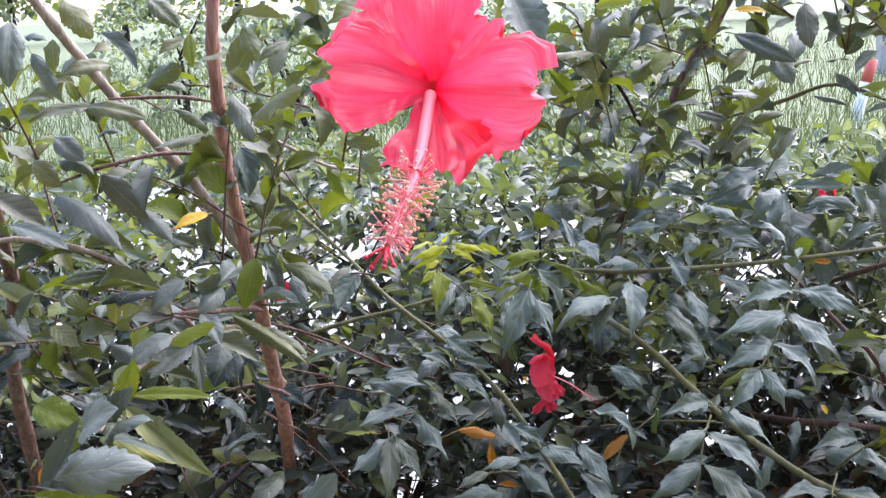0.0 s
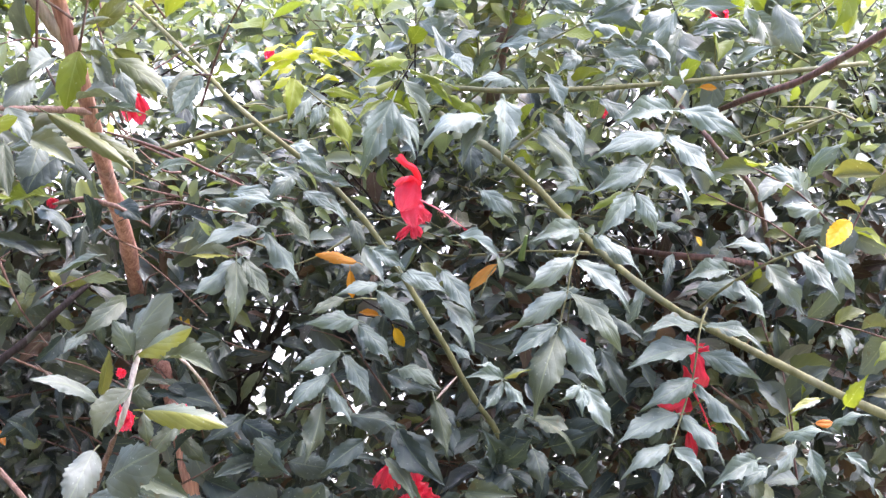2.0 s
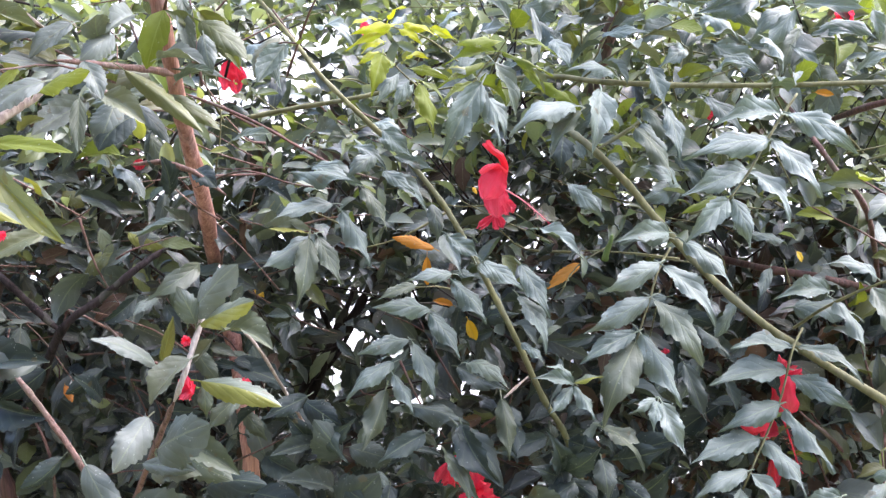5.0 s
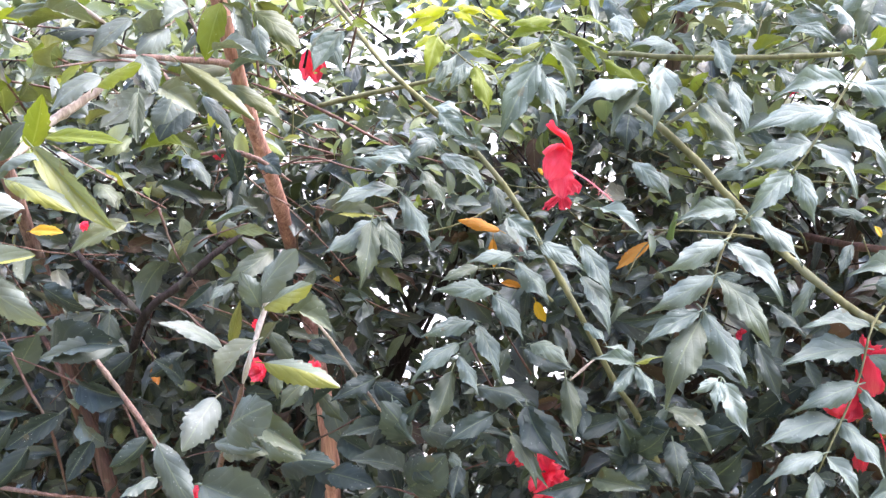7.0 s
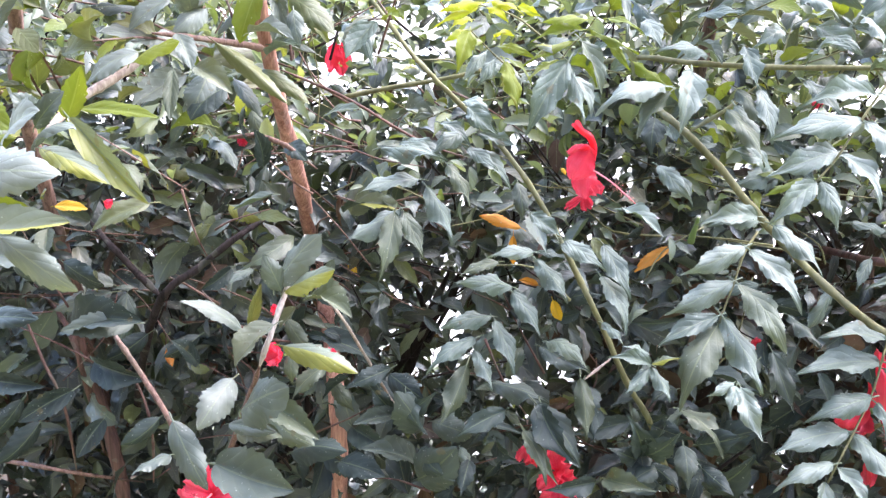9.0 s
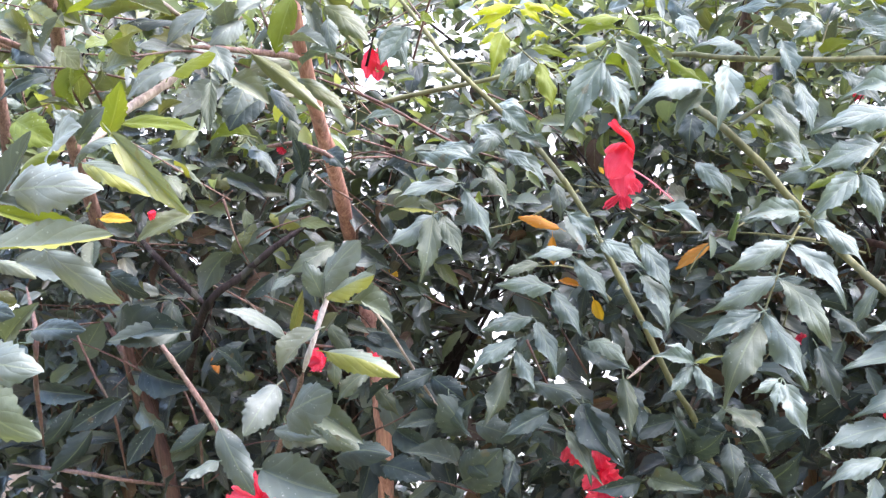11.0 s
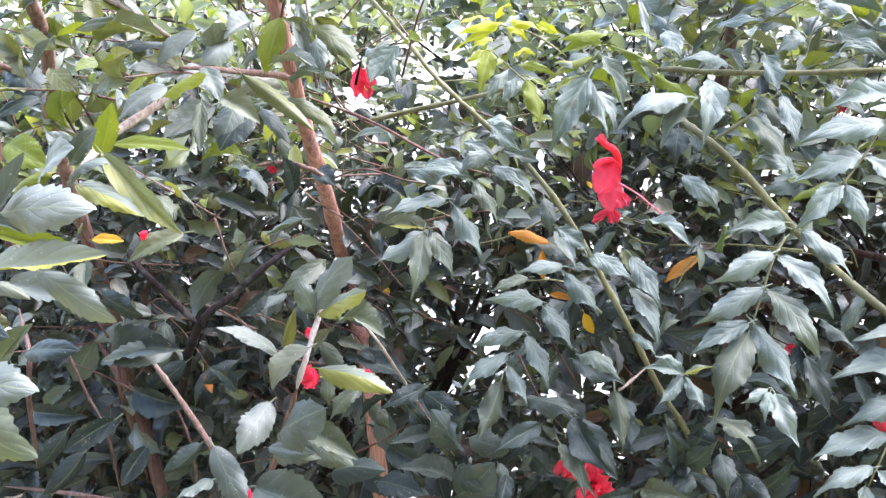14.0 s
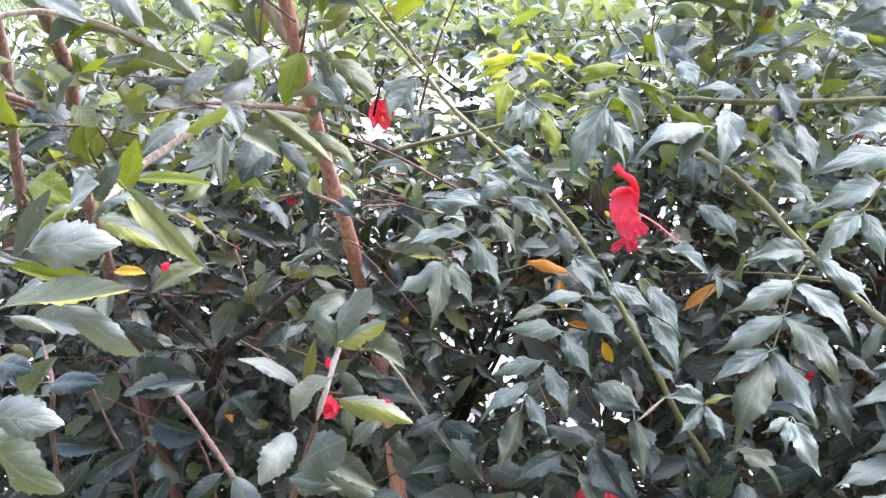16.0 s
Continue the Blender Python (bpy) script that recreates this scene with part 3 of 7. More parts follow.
hleaf(hibiscus, (-0.205, 0.980, 0.982), (-0.234, 0.950, 0.950), 0.48, 18, GREEN)
hleaf(hibiscus, (-0.190, 0.960, 0.972), (-0.112, 0.930, 0.974), 0.3, 0, HALF_LIT)
hleaf(hibiscus, (-0.235, 0.950, 0.937), (-0.250, 0.900, 0.912), 0.52, 0, GREEN)
hleaf(hibiscus, (-0.229, 0.950, 0.903), (-0.174, 0.920, 0.955), 0.57, -20, GREEN)
hleaf(hibiscus, (-0.238, 1.040, 0.845), (-0.177, 1.000, 0.842), 0.42, 55, DULL)
hleaf(hibiscus, (-0.283, 0.920, 0.902), (-0.235, 0.880, 0.862), 0.39, -5, GREEN)
hleaf(hibiscus, (-0.277, 0.900, 0.879), (-0.303, 0.870, 0.874), 0.55, 18, GREEN)
hleaf(hibiscus, (-0.244, 0.920, 0.862), (-0.154, 0.880, 0.876), 0.46, 0, GREEN)
hleaf(hibiscus, (-0.351, 0.990, 0.959), (-0.406, 0.950, 0.963), 0.39, -22, GREEN)
hleaf(hibiscus, (-0.245, 1.020, 0.955), (-0.232, 1.020, 1.003), 0.24, 30, OLIVE)
hleaf(hibiscus, (-0.246, 0.980, 0.858), (-0.192, 0.950, 0.882), 0.41, 0, GREEN)
hleaf(hibiscus, (-0.190, 1.000, 0.993), (-0.208, 1.000, 0.967), 0.46, 0, GREEN)

# drooping leaves of the trumpet shrub, middle
tleaf(trumpet, (-0.101, 1.120, 1.090), (-0.154, 1.080, 1.084), 0.38, -5, TEAL)
tleaf(trumpet, (-0.119, 1.120, 1.057), (-0.164, 1.070, 1.036), 0.41, 0, TEAL)
tleaf(trumpet, (-0.116, 1.120, 1.054), (-0.085, 1.080, 1.022), 0.41, 0, TEAL)
tleaf(trumpet, (-0.123, 1.110, 1.056), (-0.125, 1.060, 1.002), 0.38, 0, DULL)
tleaf(trumpet, (-0.093, 1.120, 1.083), (-0.057, 1.080, 1.045), 0.43, 0, TEAL)
tleaf(trumpet, (-0.075, 1.130, 1.105), (-0.044, 1.100, 1.075), 0.43, 0, TEAL)
tleaf(trumpet, (-0.142, 1.120, 1.118), (-0.075, 1.090, 1.126), 0.36, 0, TEAL)
tleaf(trumpet, (-0.001, 1.120, 0.985), (-0.053, 1.080, 1.002), 0.38, 0, TEAL)
tleaf(trumpet, (-0.021, 1.120, 0.949), (-0.068, 1.080, 0.949), 0.38, 0, TEAL)
tleaf(trumpet, (-0.016, 1.120, 0.945), (0.013, 1.080, 0.907), 0.45, 0, TEAL)
tleaf(trumpet, (-0.033, 1.100, 0.932), (-0.076, 1.060, 0.908), 0.41, 0, TEAL)
tleaf(trumpet, (-0.033, 1.100, 0.918), (-0.008, 1.070, 0.892), 0.45, 0, TEAL)
tleaf(trumpet, (-0.040, 1.100, 0.900), (-0.056, 1.050, 0.855), 0.43, 0, DULL)
tleaf(trumpet, (-0.001, 1.120, 0.980), (0.035, 1.080, 0.954), 0.43, 0, TEAL)
tleaf(trumpet, (0.019, 1.140, 1.010), (0.058, 1.100, 0.985), 0.45, 0, TEAL)
tleaf(trumpet, (0.086, 1.120, 1.042), (0.119, 1.080, 1.005), 0.43, 0, TEAL)
tleaf(trumpet, (0.087, 1.110, 1.012), (0.119, 1.070, 0.972), 0.43, 0, TEAL)
tleaf(trumpet, (0.100, 1.120, 1.080), (0.143, 1.080, 1.072), 0.43, 0, TEAL)
tleaf(trumpet, (0.041, 1.100, 0.938), (0.084, 1.060, 0.938), 0.45, 0, TEAL)
tleaf(trumpet, (0.081, 1.100, 0.896), (0.098, 1.050, 0.860), 0.45, 38.0, DARK_SHADED)
tleaf(trumpet, (0.041, 1.080, 0.877), (0.084, 1.020, 0.849), 0.45, 38.0, DARK_SHADED)
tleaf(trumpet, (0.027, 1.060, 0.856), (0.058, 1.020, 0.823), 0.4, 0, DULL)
tleaf(trumpet, (0.003, 1.100, 0.852), (-0.041, 1.060, 0.837), 0.45, -38.0, DARK_SHADED)
tleaf(trumpet, (-0.104, 1.100, 0.858), (-0.075, 1.060, 0.835), 0.52, 38.0, DARK_SHADED)
tleaf(trumpet, (-0.083, 1.080, 0.803), (-0.041, 1.040, 0.797), 0.52, 38.0, DARK_SHADED)
tleaf(trumpet, (-0.029, 1.080, 0.798), (-0.030, 1.040, 0.779), 0.5, -38.0, DARK_SHADED)
tleaf(trumpet, (0.178, 1.060, 0.902), (0.220, 1.020, 0.883), 0.52, 0, DULL)
tleaf(trumpet, (-0.059, 1.130, 1.238), (-0.064, 1.100, 1.204), 0.5, 0, LIME)
tleaf(trumpet, (-0.035, 1.140, 1.212), (-0.046, 1.120, 1.191), 0.45, 0, TEAL)
tleaf(trumpet, (-0.024, 1.130, 1.212), (-0.004, 1.100, 1.172), 0.41, 0, LIME)
tleaf(trumpet, (0.035, 1.140, 1.215), (0.004, 1.100, 1.149), 0.41, 0, TEAL)
tleaf(trumpet, (0.037, 1.140, 1.211), (0.058, 1.110, 1.164), 0.32, 0, TEAL)
tleaf(trumpet, (0.044, 1.160, 1.232), (0.072, 1.130, 1.186), 0.4, 0, TEAL)
tleaf(trumpet, (-0.055, 1.120, 1.168), (-0.024, 1.100, 1.150), 0.52, 0, TEAL)
tleaf(trumpet, (-0.126, 1.140, 1.120), (-0.079, 1.110, 1.116), 0.45, 0, TEAL)
tleaf(trumpet, (-0.054, 1.120, 1.127), (-0.020, 1.100, 1.115), 0.45, 0, TEAL)
tleaf(trumpet, (0.015, 1.100, 1.073), (0.048, 1.080, 1.061), 0.52, 0, TEAL)
tleaf(trumpet, (0.049, 1.100, 1.050), (0.092, 1.080, 1.032), 0.41, 0, TEAL)
tleaf(trumpet, (0.020, 1.100, 1.034), (-0.022, 1.080, 1.033), 0.41, 0, TEAL)
tleaf(trumpet, (-0.015, 1.110, 1.015), (-0.052, 1.090, 1.004), 0.36, 0, DULL)
tleaf(trumpet, (-0.084, 1.130, 1.147), (-0.049, 1.110, 1.134), 0.45, 0, TEAL)
tleaf(trumpet, (-0.090, 1.160, 1.150), (-0.117, 1.140, 1.144), 0.45, 0, DULL)
tleaf(trumpet, (0.093, 1.080, 0.976), (0.117, 1.060, 0.965), 0.45, 0, TEAL)
tleaf(trumpet, (-0.217, 1.060, 0.911), (-0.213, 1.050, 0.877), 0.52, 0, DULL)
tleaf(trumpet, (-0.182, 1.070, 0.896), (-0.215, 1.050, 0.859), 0.45, 0, DULL)

# low compound leaf of the trumpet shrub
stem("rachis", trumpet, [(0.229, 1.120, 1.072), (0.217, 1.100, 1.054), (0.210, 1.080, 1.033), (0.200, 1.060, 1.000)], 0.0013, 0.0009, CANE)
tleaf(trumpet, (0.217, 1.100, 1.063), (0.161, 1.060, 1.044), 0.38, -5, TEAL)
tleaf(trumpet, (0.222, 1.100, 1.060), (0.273, 1.060, 1.020), 0.41, 0, TEAL)
tleaf(trumpet, (0.209, 1.080, 1.035), (0.150, 1.050, 1.006), 0.38, -5, TEAL)
tleaf(trumpet, (0.214, 1.080, 1.033), (0.263, 1.040, 0.986), 0.43, 0, TEAL)
tleaf(trumpet, (0.198, 1.060, 1.007), (0.146, 1.030, 0.984), 0.38, 0, TEAL)
tleaf(trumpet, (0.203, 1.060, 1.006), (0.244, 1.020, 0.954), 0.43, 0, TEAL)
tleaf(trumpet, (0.199, 1.060, 0.997), (0.170, 1.000, 0.939), 0.47, 0, DULL)
tleaf(trumpet, (0.229, 1.140, 1.080), (0.172, 1.100, 1.081), 0.36, 0, TEAL)
tleaf(trumpet, (0.245, 1.140, 1.072), (0.292, 1.100, 1.044), 0.41, 0, TEAL)
tleaf(trumpet, (0.142, 1.020, 0.969), (0.103, 1.000, 0.982), 0.38, 0, TEAL)
tleaf(trumpet, (0.141, 1.020, 0.967), (0.121, 0.990, 0.952), 0.41, 0, TEAL)
tleaf(trumpet, (0.143, 1.020, 0.966), (0.162, 0.990, 0.951), 0.45, 0, TEAL)
tleaf(trumpet, (0.143, 1.020, 0.970), (0.165, 1.000, 0.990), 0.3, 0, HALF_LIT)
tleaf(trumpet, (0.140, 1.030, 0.967), (0.115, 1.010, 0.990), 0.38, 0, TEAL)
tleaf(trumpet, (0.214, 1.000, 0.972), (0.192, 0.980, 0.966), 0.41, 0, TEAL)
tleaf(trumpet, (0.217, 1.000, 0.969), (0.212, 0.970, 0.955), 0.45, 0, TEAL)
tleaf(trumpet, (0.221, 1.000, 0.968), (0.241, 0.960, 0.940), 0.45, 0, TEAL)

# high compound leaf of the trumpet shrub
stem("rachis", trumpet, [(0.322, 1.120, 1.231), (0.303, 1.100, 1.205), (0.279, 1.070, 1.168), (0.261, 1.050, 1.148)], 0.0013, 0.0009, CANE)
tleaf(trumpet, (0.305, 1.100, 1.216), (0.242, 1.070, 1.210), 0.4, 0, TEAL)
tleaf(trumpet, (0.312, 1.100, 1.217), (0.368, 1.060, 1.196), 0.41, 0, TEAL)
tleaf(trumpet, (0.297, 1.090, 1.193), (0.219, 1.050, 1.185), 0.36, 0, TEAL)
tleaf(trumpet, (0.300, 1.090, 1.194), (0.342, 1.050, 1.158), 0.45, 0, TEAL)
tleaf(trumpet, (0.280, 1.080, 1.168), (0.218, 1.040, 1.152), 0.38, 0, TEAL)
tleaf(trumpet, (0.282, 1.080, 1.166), (0.317, 1.040, 1.134), 0.47, 0, TEAL)
tleaf(trumpet, (0.267, 1.060, 1.149), (0.218, 1.040, 1.135), 0.23, 20, LIME)
tleaf(trumpet, (0.267, 1.060, 1.146), (0.283, 1.030, 1.111), 0.45, 0, TEAL)
tleaf(trumpet, (0.261, 1.050, 1.148), (0.224, 1.020, 1.115), 0.45, 0, TEAL)

# compound leaf before the low red flower
stem("rachis", trumpet, [(0.395, 1.200, 0.961), (0.373, 1.150, 0.957), (0.361, 1.120, 0.910), (0.324, 1.060, 0.845)], 0.0015, 0.001, CANE)
tleaf(trumpet, (0.375, 1.160, 0.956), (0.303, 1.120, 0.971), 0.38, 0, TEAL)
tleaf(trumpet, (0.382, 1.160, 0.958), (0.441, 1.120, 0.945), 0.41, 0, TEAL)
tleaf(trumpet, (0.367, 1.140, 0.941), (0.284, 1.100, 0.938), 0.41, 0, TEAL)
tleaf(trumpet, (0.373, 1.140, 0.934), (0.431, 1.100, 0.922), 0.4, 0, TEAL)
tleaf(trumpet, (0.362, 1.120, 0.911), (0.297, 1.080, 0.898), 0.41, 0, TEAL)
tleaf(trumpet, (0.368, 1.120, 0.905), (0.414, 1.070, 0.867), 0.41, 0, TEAL)
tleaf(trumpet, (0.343, 1.100, 0.881), (0.268, 1.060, 0.869), 0.41, 0, TEAL)
tleaf(trumpet, (0.347, 1.100, 0.878), (0.385, 1.050, 0.851), 0.45, 0, TEAL)
tleaf(trumpet, (0.328, 1.070, 0.860), (0.272, 1.040, 0.842), 0.4, 0, TEAL)
tleaf(trumpet, (0.332, 1.070, 0.857), (0.360, 1.030, 0.838), 0.45, 0, TEAL)
tleaf(trumpet, (0.322, 1.060, 0.845), (0.310, 1.030, 0.820), 0.52, 0, TEAL)

# compound leaf on the right
stem("rachis", trumpet, [(0.386, 1.200, 0.961), (0.399, 1.150, 1.011), (0.423, 1.100, 1.059), (0.453, 1.070, 1.088)], 0.0018, 0.001, CANE)
tleaf(trumpet, (0.402, 1.140, 1.021), (0.431, 1.100, 0.981), 0.45, 0, TEAL)
tleaf(trumpet, (0.427, 1.120, 1.047), (0.455, 1.070, 1.009), 0.45, 0, TEAL)
tleaf(trumpet, (0.446, 1.100, 1.070), (0.485, 1.060, 1.030), 0.45, 0, TEAL)
tleaf(trumpet, (0.464, 1.080, 1.083), (0.493, 1.050, 1.044), 0.45, 0, TEAL)
tleaf(trumpet, (0.397, 1.150, 1.028), (0.337, 1.120, 1.028), 0.41, 0, TEAL)
tleaf(trumpet, (0.430, 1.120, 1.057), (0.369, 1.100, 1.076), 0.41, 0, TEAL)
tleaf(trumpet, (0.444, 1.100, 1.138), (0.393, 1.080, 1.166), 0.45, 0, TEAL)
tleaf(trumpet, (0.456, 1.120, 1.144), (0.480, 1.100, 1.186), 0.45, 0, TEAL)
tleaf(trumpet, (0.465, 1.100, 1.115), (0.416, 1.080, 1.127), 0.41, 0, TEAL)
tleaf(trumpet, (0.420, 1.000, 0.910), (0.454, 0.970, 0.936), 0.45, 0, TEAL)
tleaf(trumpet, (0.432, 1.000, 0.904), (0.403, 0.970, 0.884), 0.45, 0, TEAL)
tleaf(trumpet, (0.440, 0.980, 0.910), (0.445, 0.950, 0.880), 0.45, 0, TEAL)
tleaf(trumpet, (0.457, 0.980, 0.936), (0.482, 0.960, 0.961), 0.45, 0, TEAL)
tleaf(trumpet, (0.452, 0.950, 0.975), (0.463, 0.940, 1.013), 0.45, 0, LIME)
tleaf(trumpet, (0.464, 0.960, 0.918), (0.484, 0.940, 0.907), 0.45, 0, TEAL)
tleaf(trumpet, (0.417, 1.020, 0.864), (0.384, 1.000, 0.850), 0.45, 0, TEAL)
tleaf(trumpet, (0.460, 1.020, 0.943), (0.421, 1.000, 0.938), 0.28, 0, HALF_LIT)
tleaf(trumpet, (0.396, 1.000, 0.886), (0.344, 0.970, 0.876), 0.45, 0, TEAL)

# leaves round the cane's joint
tleaf(trumpet, (0.129, 1.200, 1.185), (0.065, 1.150, 1.169), 0.45, 0, TEAL)
tleaf(trumpet, (0.134, 1.200, 1.180), (0.106, 1.160, 1.142), 0.45, 0, DULL)
tleaf(trumpet, (0.153, 1.200, 1.202), (0.148, 1.150, 1.151), 0.5, 0, TEAL)
tleaf(trumpet, (0.203, 1.240, 1.222), (0.218, 1.200, 1.191), 0.5, 0, TEAL)
tleaf(trumpet, (0.222, 1.220, 1.186), (0.238, 1.180, 1.142), 0.45, 0, TEAL)
tleaf(trumpet, (0.202, 1.240, 1.162), (0.229, 1.200, 1.123), 0.45, 0, TEAL)
tleaf(trumpet, (0.129, 1.220, 1.183), (0.091, 1.200, 1.210), 0.36, 0, LIME)
tleaf(trumpet, (0.169, 1.250, 1.208), (0.118, 1.220, 1.219), 0.41, 0, TEAL)
tleaf(trumpet, (0.138, 1.250, 1.084), (0.172, 1.200, 1.066), 0.5, 0, TEAL)
tleaf(trumpet, (0.018, 1.180, 1.190), (0.003, 1.140, 1.148), 0.52, 0, TEAL)
tleaf(trumpet, (0.041, 1.180, 1.192), (0.062, 1.150, 1.161), 0.45, 0, TEAL)
tleaf(trumpet, (0.232, 1.150, 1.071), (0.183, 1.120, 1.074), 0.41, 0, TEAL)

# young golden leaves at the top: three feathered sprays on thin rachises
stem("rachis", trumpet, [(0.010, 1.165, 1.229), (-0.021, 1.165, 1.249), (-0.052, 1.165, 1.257), (-0.075, 1.165, 1.264)], 0.0010, 0.0006, CANE)
stem("rachis", trumpet, [(0.022, 1.165, 1.201), (0.033, 1.165, 1.222), (0.047, 1.165, 1.239), (0.056, 1.165, 1.254)], 0.0010, 0.0006, CANE)
stem("rachis", trumpet, [(-0.011, 1.165, 1.191), (-0.032, 1.165, 1.205), (-0.049, 1.165, 1.219), (-0.064, 1.165, 1.233)], 0.0010, 0.0006, CANE)
tleaf(trumpet, (-0.069, 1.160, 1.265), (-0.093, 1.125, 1.260), 0.26, 0, GOLD)
tleaf(trumpet, (-0.052, 1.160, 1.261), (-0.089, 1.125, 1.256), 0.24, 0, GOLD)
tleaf(trumpet, (-0.057, 1.160, 1.256), (-0.093, 1.125, 1.241), 0.22, 0, GOLD)
tleaf(trumpet, (-0.062, 1.160, 1.244), (-0.078, 1.125, 1.239), 0.32, 0, GOLD)
tleaf(trumpet, (-0.044, 1.160, 1.262), (-0.009, 1.125, 1.260), 0.26, 0, GOLD)
tleaf(trumpet, (-0.047, 1.160, 1.256), (-0.022, 1.125, 1.251), 0.30, 0, GOLD)
tleaf(trumpet, (-0.018, 1.160, 1.260), (0.010, 1.125, 1.257), 0.24, 0, GOLD)
tleaf(trumpet, (-0.058, 1.160, 1.265), (-0.038, 1.125, 1.284), 0.24, 0, GOLD)
tleaf(trumpet, (-0.067, 1.160, 1.234), (-0.082, 1.125, 1.228), 0.26, 0, GOLD)
tleaf(trumpet, (-0.036, 1.160, 1.220), (0.007, 1.125, 1.219), 0.22, 0, LIME)
tleaf(trumpet, (-0.028, 1.160, 1.209), (0.005, 1.125, 1.194), 0.24, 0, LIME)
tleaf(trumpet, (-0.063, 1.160, 1.230), (-0.066, 1.125, 1.201), 0.50, 0, HALF_LIT)
tleaf(trumpet, (-0.024, 1.160, 1.202), (-0.008, 1.125, 1.169), 0.46, 0, HALF_LIT)
tleaf(trumpet, (-0.033, 1.160, 1.203), (-0.049, 1.125, 1.187), 0.34, 0, TEAL)
tleaf(trumpet, (-0.047, 1.160, 1.214), (-0.063, 1.125, 1.192), 0.36, 0, TEAL)
tleaf(trumpet, (-0.039, 1.160, 1.229), (-0.016, 1.125, 1.239), 0.29, 0, GOLD)
tleaf(trumpet, (-0.052, 1.160, 1.224), (-0.056, 1.125, 1.221), 0.29, 0, LIME)
tleaf(trumpet, (0.050, 1.160, 1.252), (0.007, 1.125, 1.253), 0.22, 0, LIME)
tleaf(trumpet, (0.045, 1.160, 1.242), (0.000, 1.125, 1.235), 0.23, 0, LIME)
tleaf(trumpet, (0.036, 1.160, 1.230), (-0.006, 1.125, 1.212), 0.22, 0, LIME)
tleaf(trumpet, (0.025, 1.160, 1.211), (-0.002, 1.125, 1.197), 0.26, 0, LIME)
tleaf(trumpet, (0.062, 1.160, 1.253), (0.103, 1.125, 1.250), 0.24, 0, LIME)
tleaf(trumpet, (0.052, 1.160, 1.242), (0.100, 1.125, 1.231), 0.19, 0, LIME)
tleaf(trumpet, (0.028, 1.160, 1.216), (0.004, 1.125, 1.232), 0.30, 0, HALF_LIT)
tleaf(trumpet, (0.071, 1.160, 1.232), (0.095, 1.125, 1.213), 0.22, 0, LIME)

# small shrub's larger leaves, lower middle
tleaf(trumpet, (0.147, 1.100, 0.821), (0.129, 1.080, 0.878), 0.5, -38.0, DARK_SHADED)
tleaf(trumpet, (0.148, 1.100, 0.820), (0.168, 1.080, 0.873), 0.45, 38.0, DARK_SHADED)
tleaf(trumpet, (0.151, 1.100, 0.821), (0.181, 1.070, 0.871), 0.5, 38.0, DARK_SHADED)
tleaf(trumpet, (0.145, 1.100, 0.815), (0.113, 1.070, 0.842), 0.45, -38.0, DARK_SHADED)
tleaf(trumpet, (0.148, 1.100, 0.811), (0.127, 1.060, 0.797), 0.5, -38.0, DARK_SHADED)
tleaf(trumpet, (0.156, 1.100, 0.812), (0.186, 1.060, 0.813), 0.5, 38.0, DARK_SHADED)
tleaf(trumpet, (0.196, 1.050, 0.873), (0.237, 1.020, 0.909), 0.5, 38.0, DARK_SHADED)
tleaf(trumpet, (0.204, 1.050, 0.848), (0.234, 1.020, 0.841), 0.5, 38.0, DARK_SHADED)
tleaf(trumpet, (0.104, 1.050, 0.814), (0.056, 1.020, 0.815), 0.45, -38.0, DARK_SHADED)
tleaf(trumpet, (-0.121, 1.100, 0.884), (-0.163, 1.070, 0.869), 0.45, -38.0, DARK_SHADED)
tleaf(trumpet, (-0.116, 1.100, 0.829), (-0.141, 1.080, 0.872), 0.45, -38.0, DARK_SHADED)
tleaf(trumpet, (-0.109, 1.100, 0.828), (-0.068, 1.080, 0.874), 0.45, 38.0, DARK_SHADED)

# broad leaves on the hedge's top
tleaf(trumpet, (0.277, 1.400, 1.268), (0.332, 1.360, 1.250), 0.5, 0, TEAL)
tleaf(trumpet, (0.367, 1.380, 1.271), (0.322, 1.340, 1.240), 0.5, 0, TEAL)
tleaf(trumpet, (0.378, 1.360, 1.251), (0.354, 1.320, 1.206), 0.52, 0, TEAL)
tleaf(trumpet, (0.398, 1.360, 1.255), (0.452, 1.320, 1.255), 0.45, 0, TEAL)
tleaf(trumpet, (0.462, 1.340, 1.271), (0.459, 1.300, 1.233), 0.52, 0, DULL)
tleaf(trumpet, (0.481, 1.340, 1.278), (0.505, 1.300, 1.241), 0.52, 0, TEAL)
tleaf(trumpet, (0.287, 1.360, 1.228), (0.334, 1.320, 1.211), 0.5, 0, TEAL)
tleaf(trumpet, (0.427, 1.340, 1.197), (0.379, 1.300, 1.224), 0.45, 0, DULL)
tleaf(trumpet, (0.450, 1.330, 1.207), (0.488, 1.300, 1.228), 0.45, 0, TEAL)
tleaf(trumpet, (0.245, 1.400, 1.240), (0.202, 1.360, 1.212), 0.5, 0, TEAL)
tleaf(trumpet, (0.518, 1.300, 1.209), (0.543, 1.280, 1.240), 0.45, 0, TEAL)
tleaf(trumpet, (0.275, 1.300, 1.181), (0.315, 1.260, 1.153), 0.45, 0, TEAL)
tleaf(trumpet, (0.088, 1.400, 1.234), (0.122, 1.360, 1.205), 0.52, 0, TEAL)
tleaf(trumpet, (0.181, 1.450, 1.257), (0.136, 1.400, 1.236), 0.5, 0, TEAL)
tleaf(trumpet, (0.117, 1.450, 1.254), (0.089, 1.420, 1.230), 0.5, 0, TEAL)
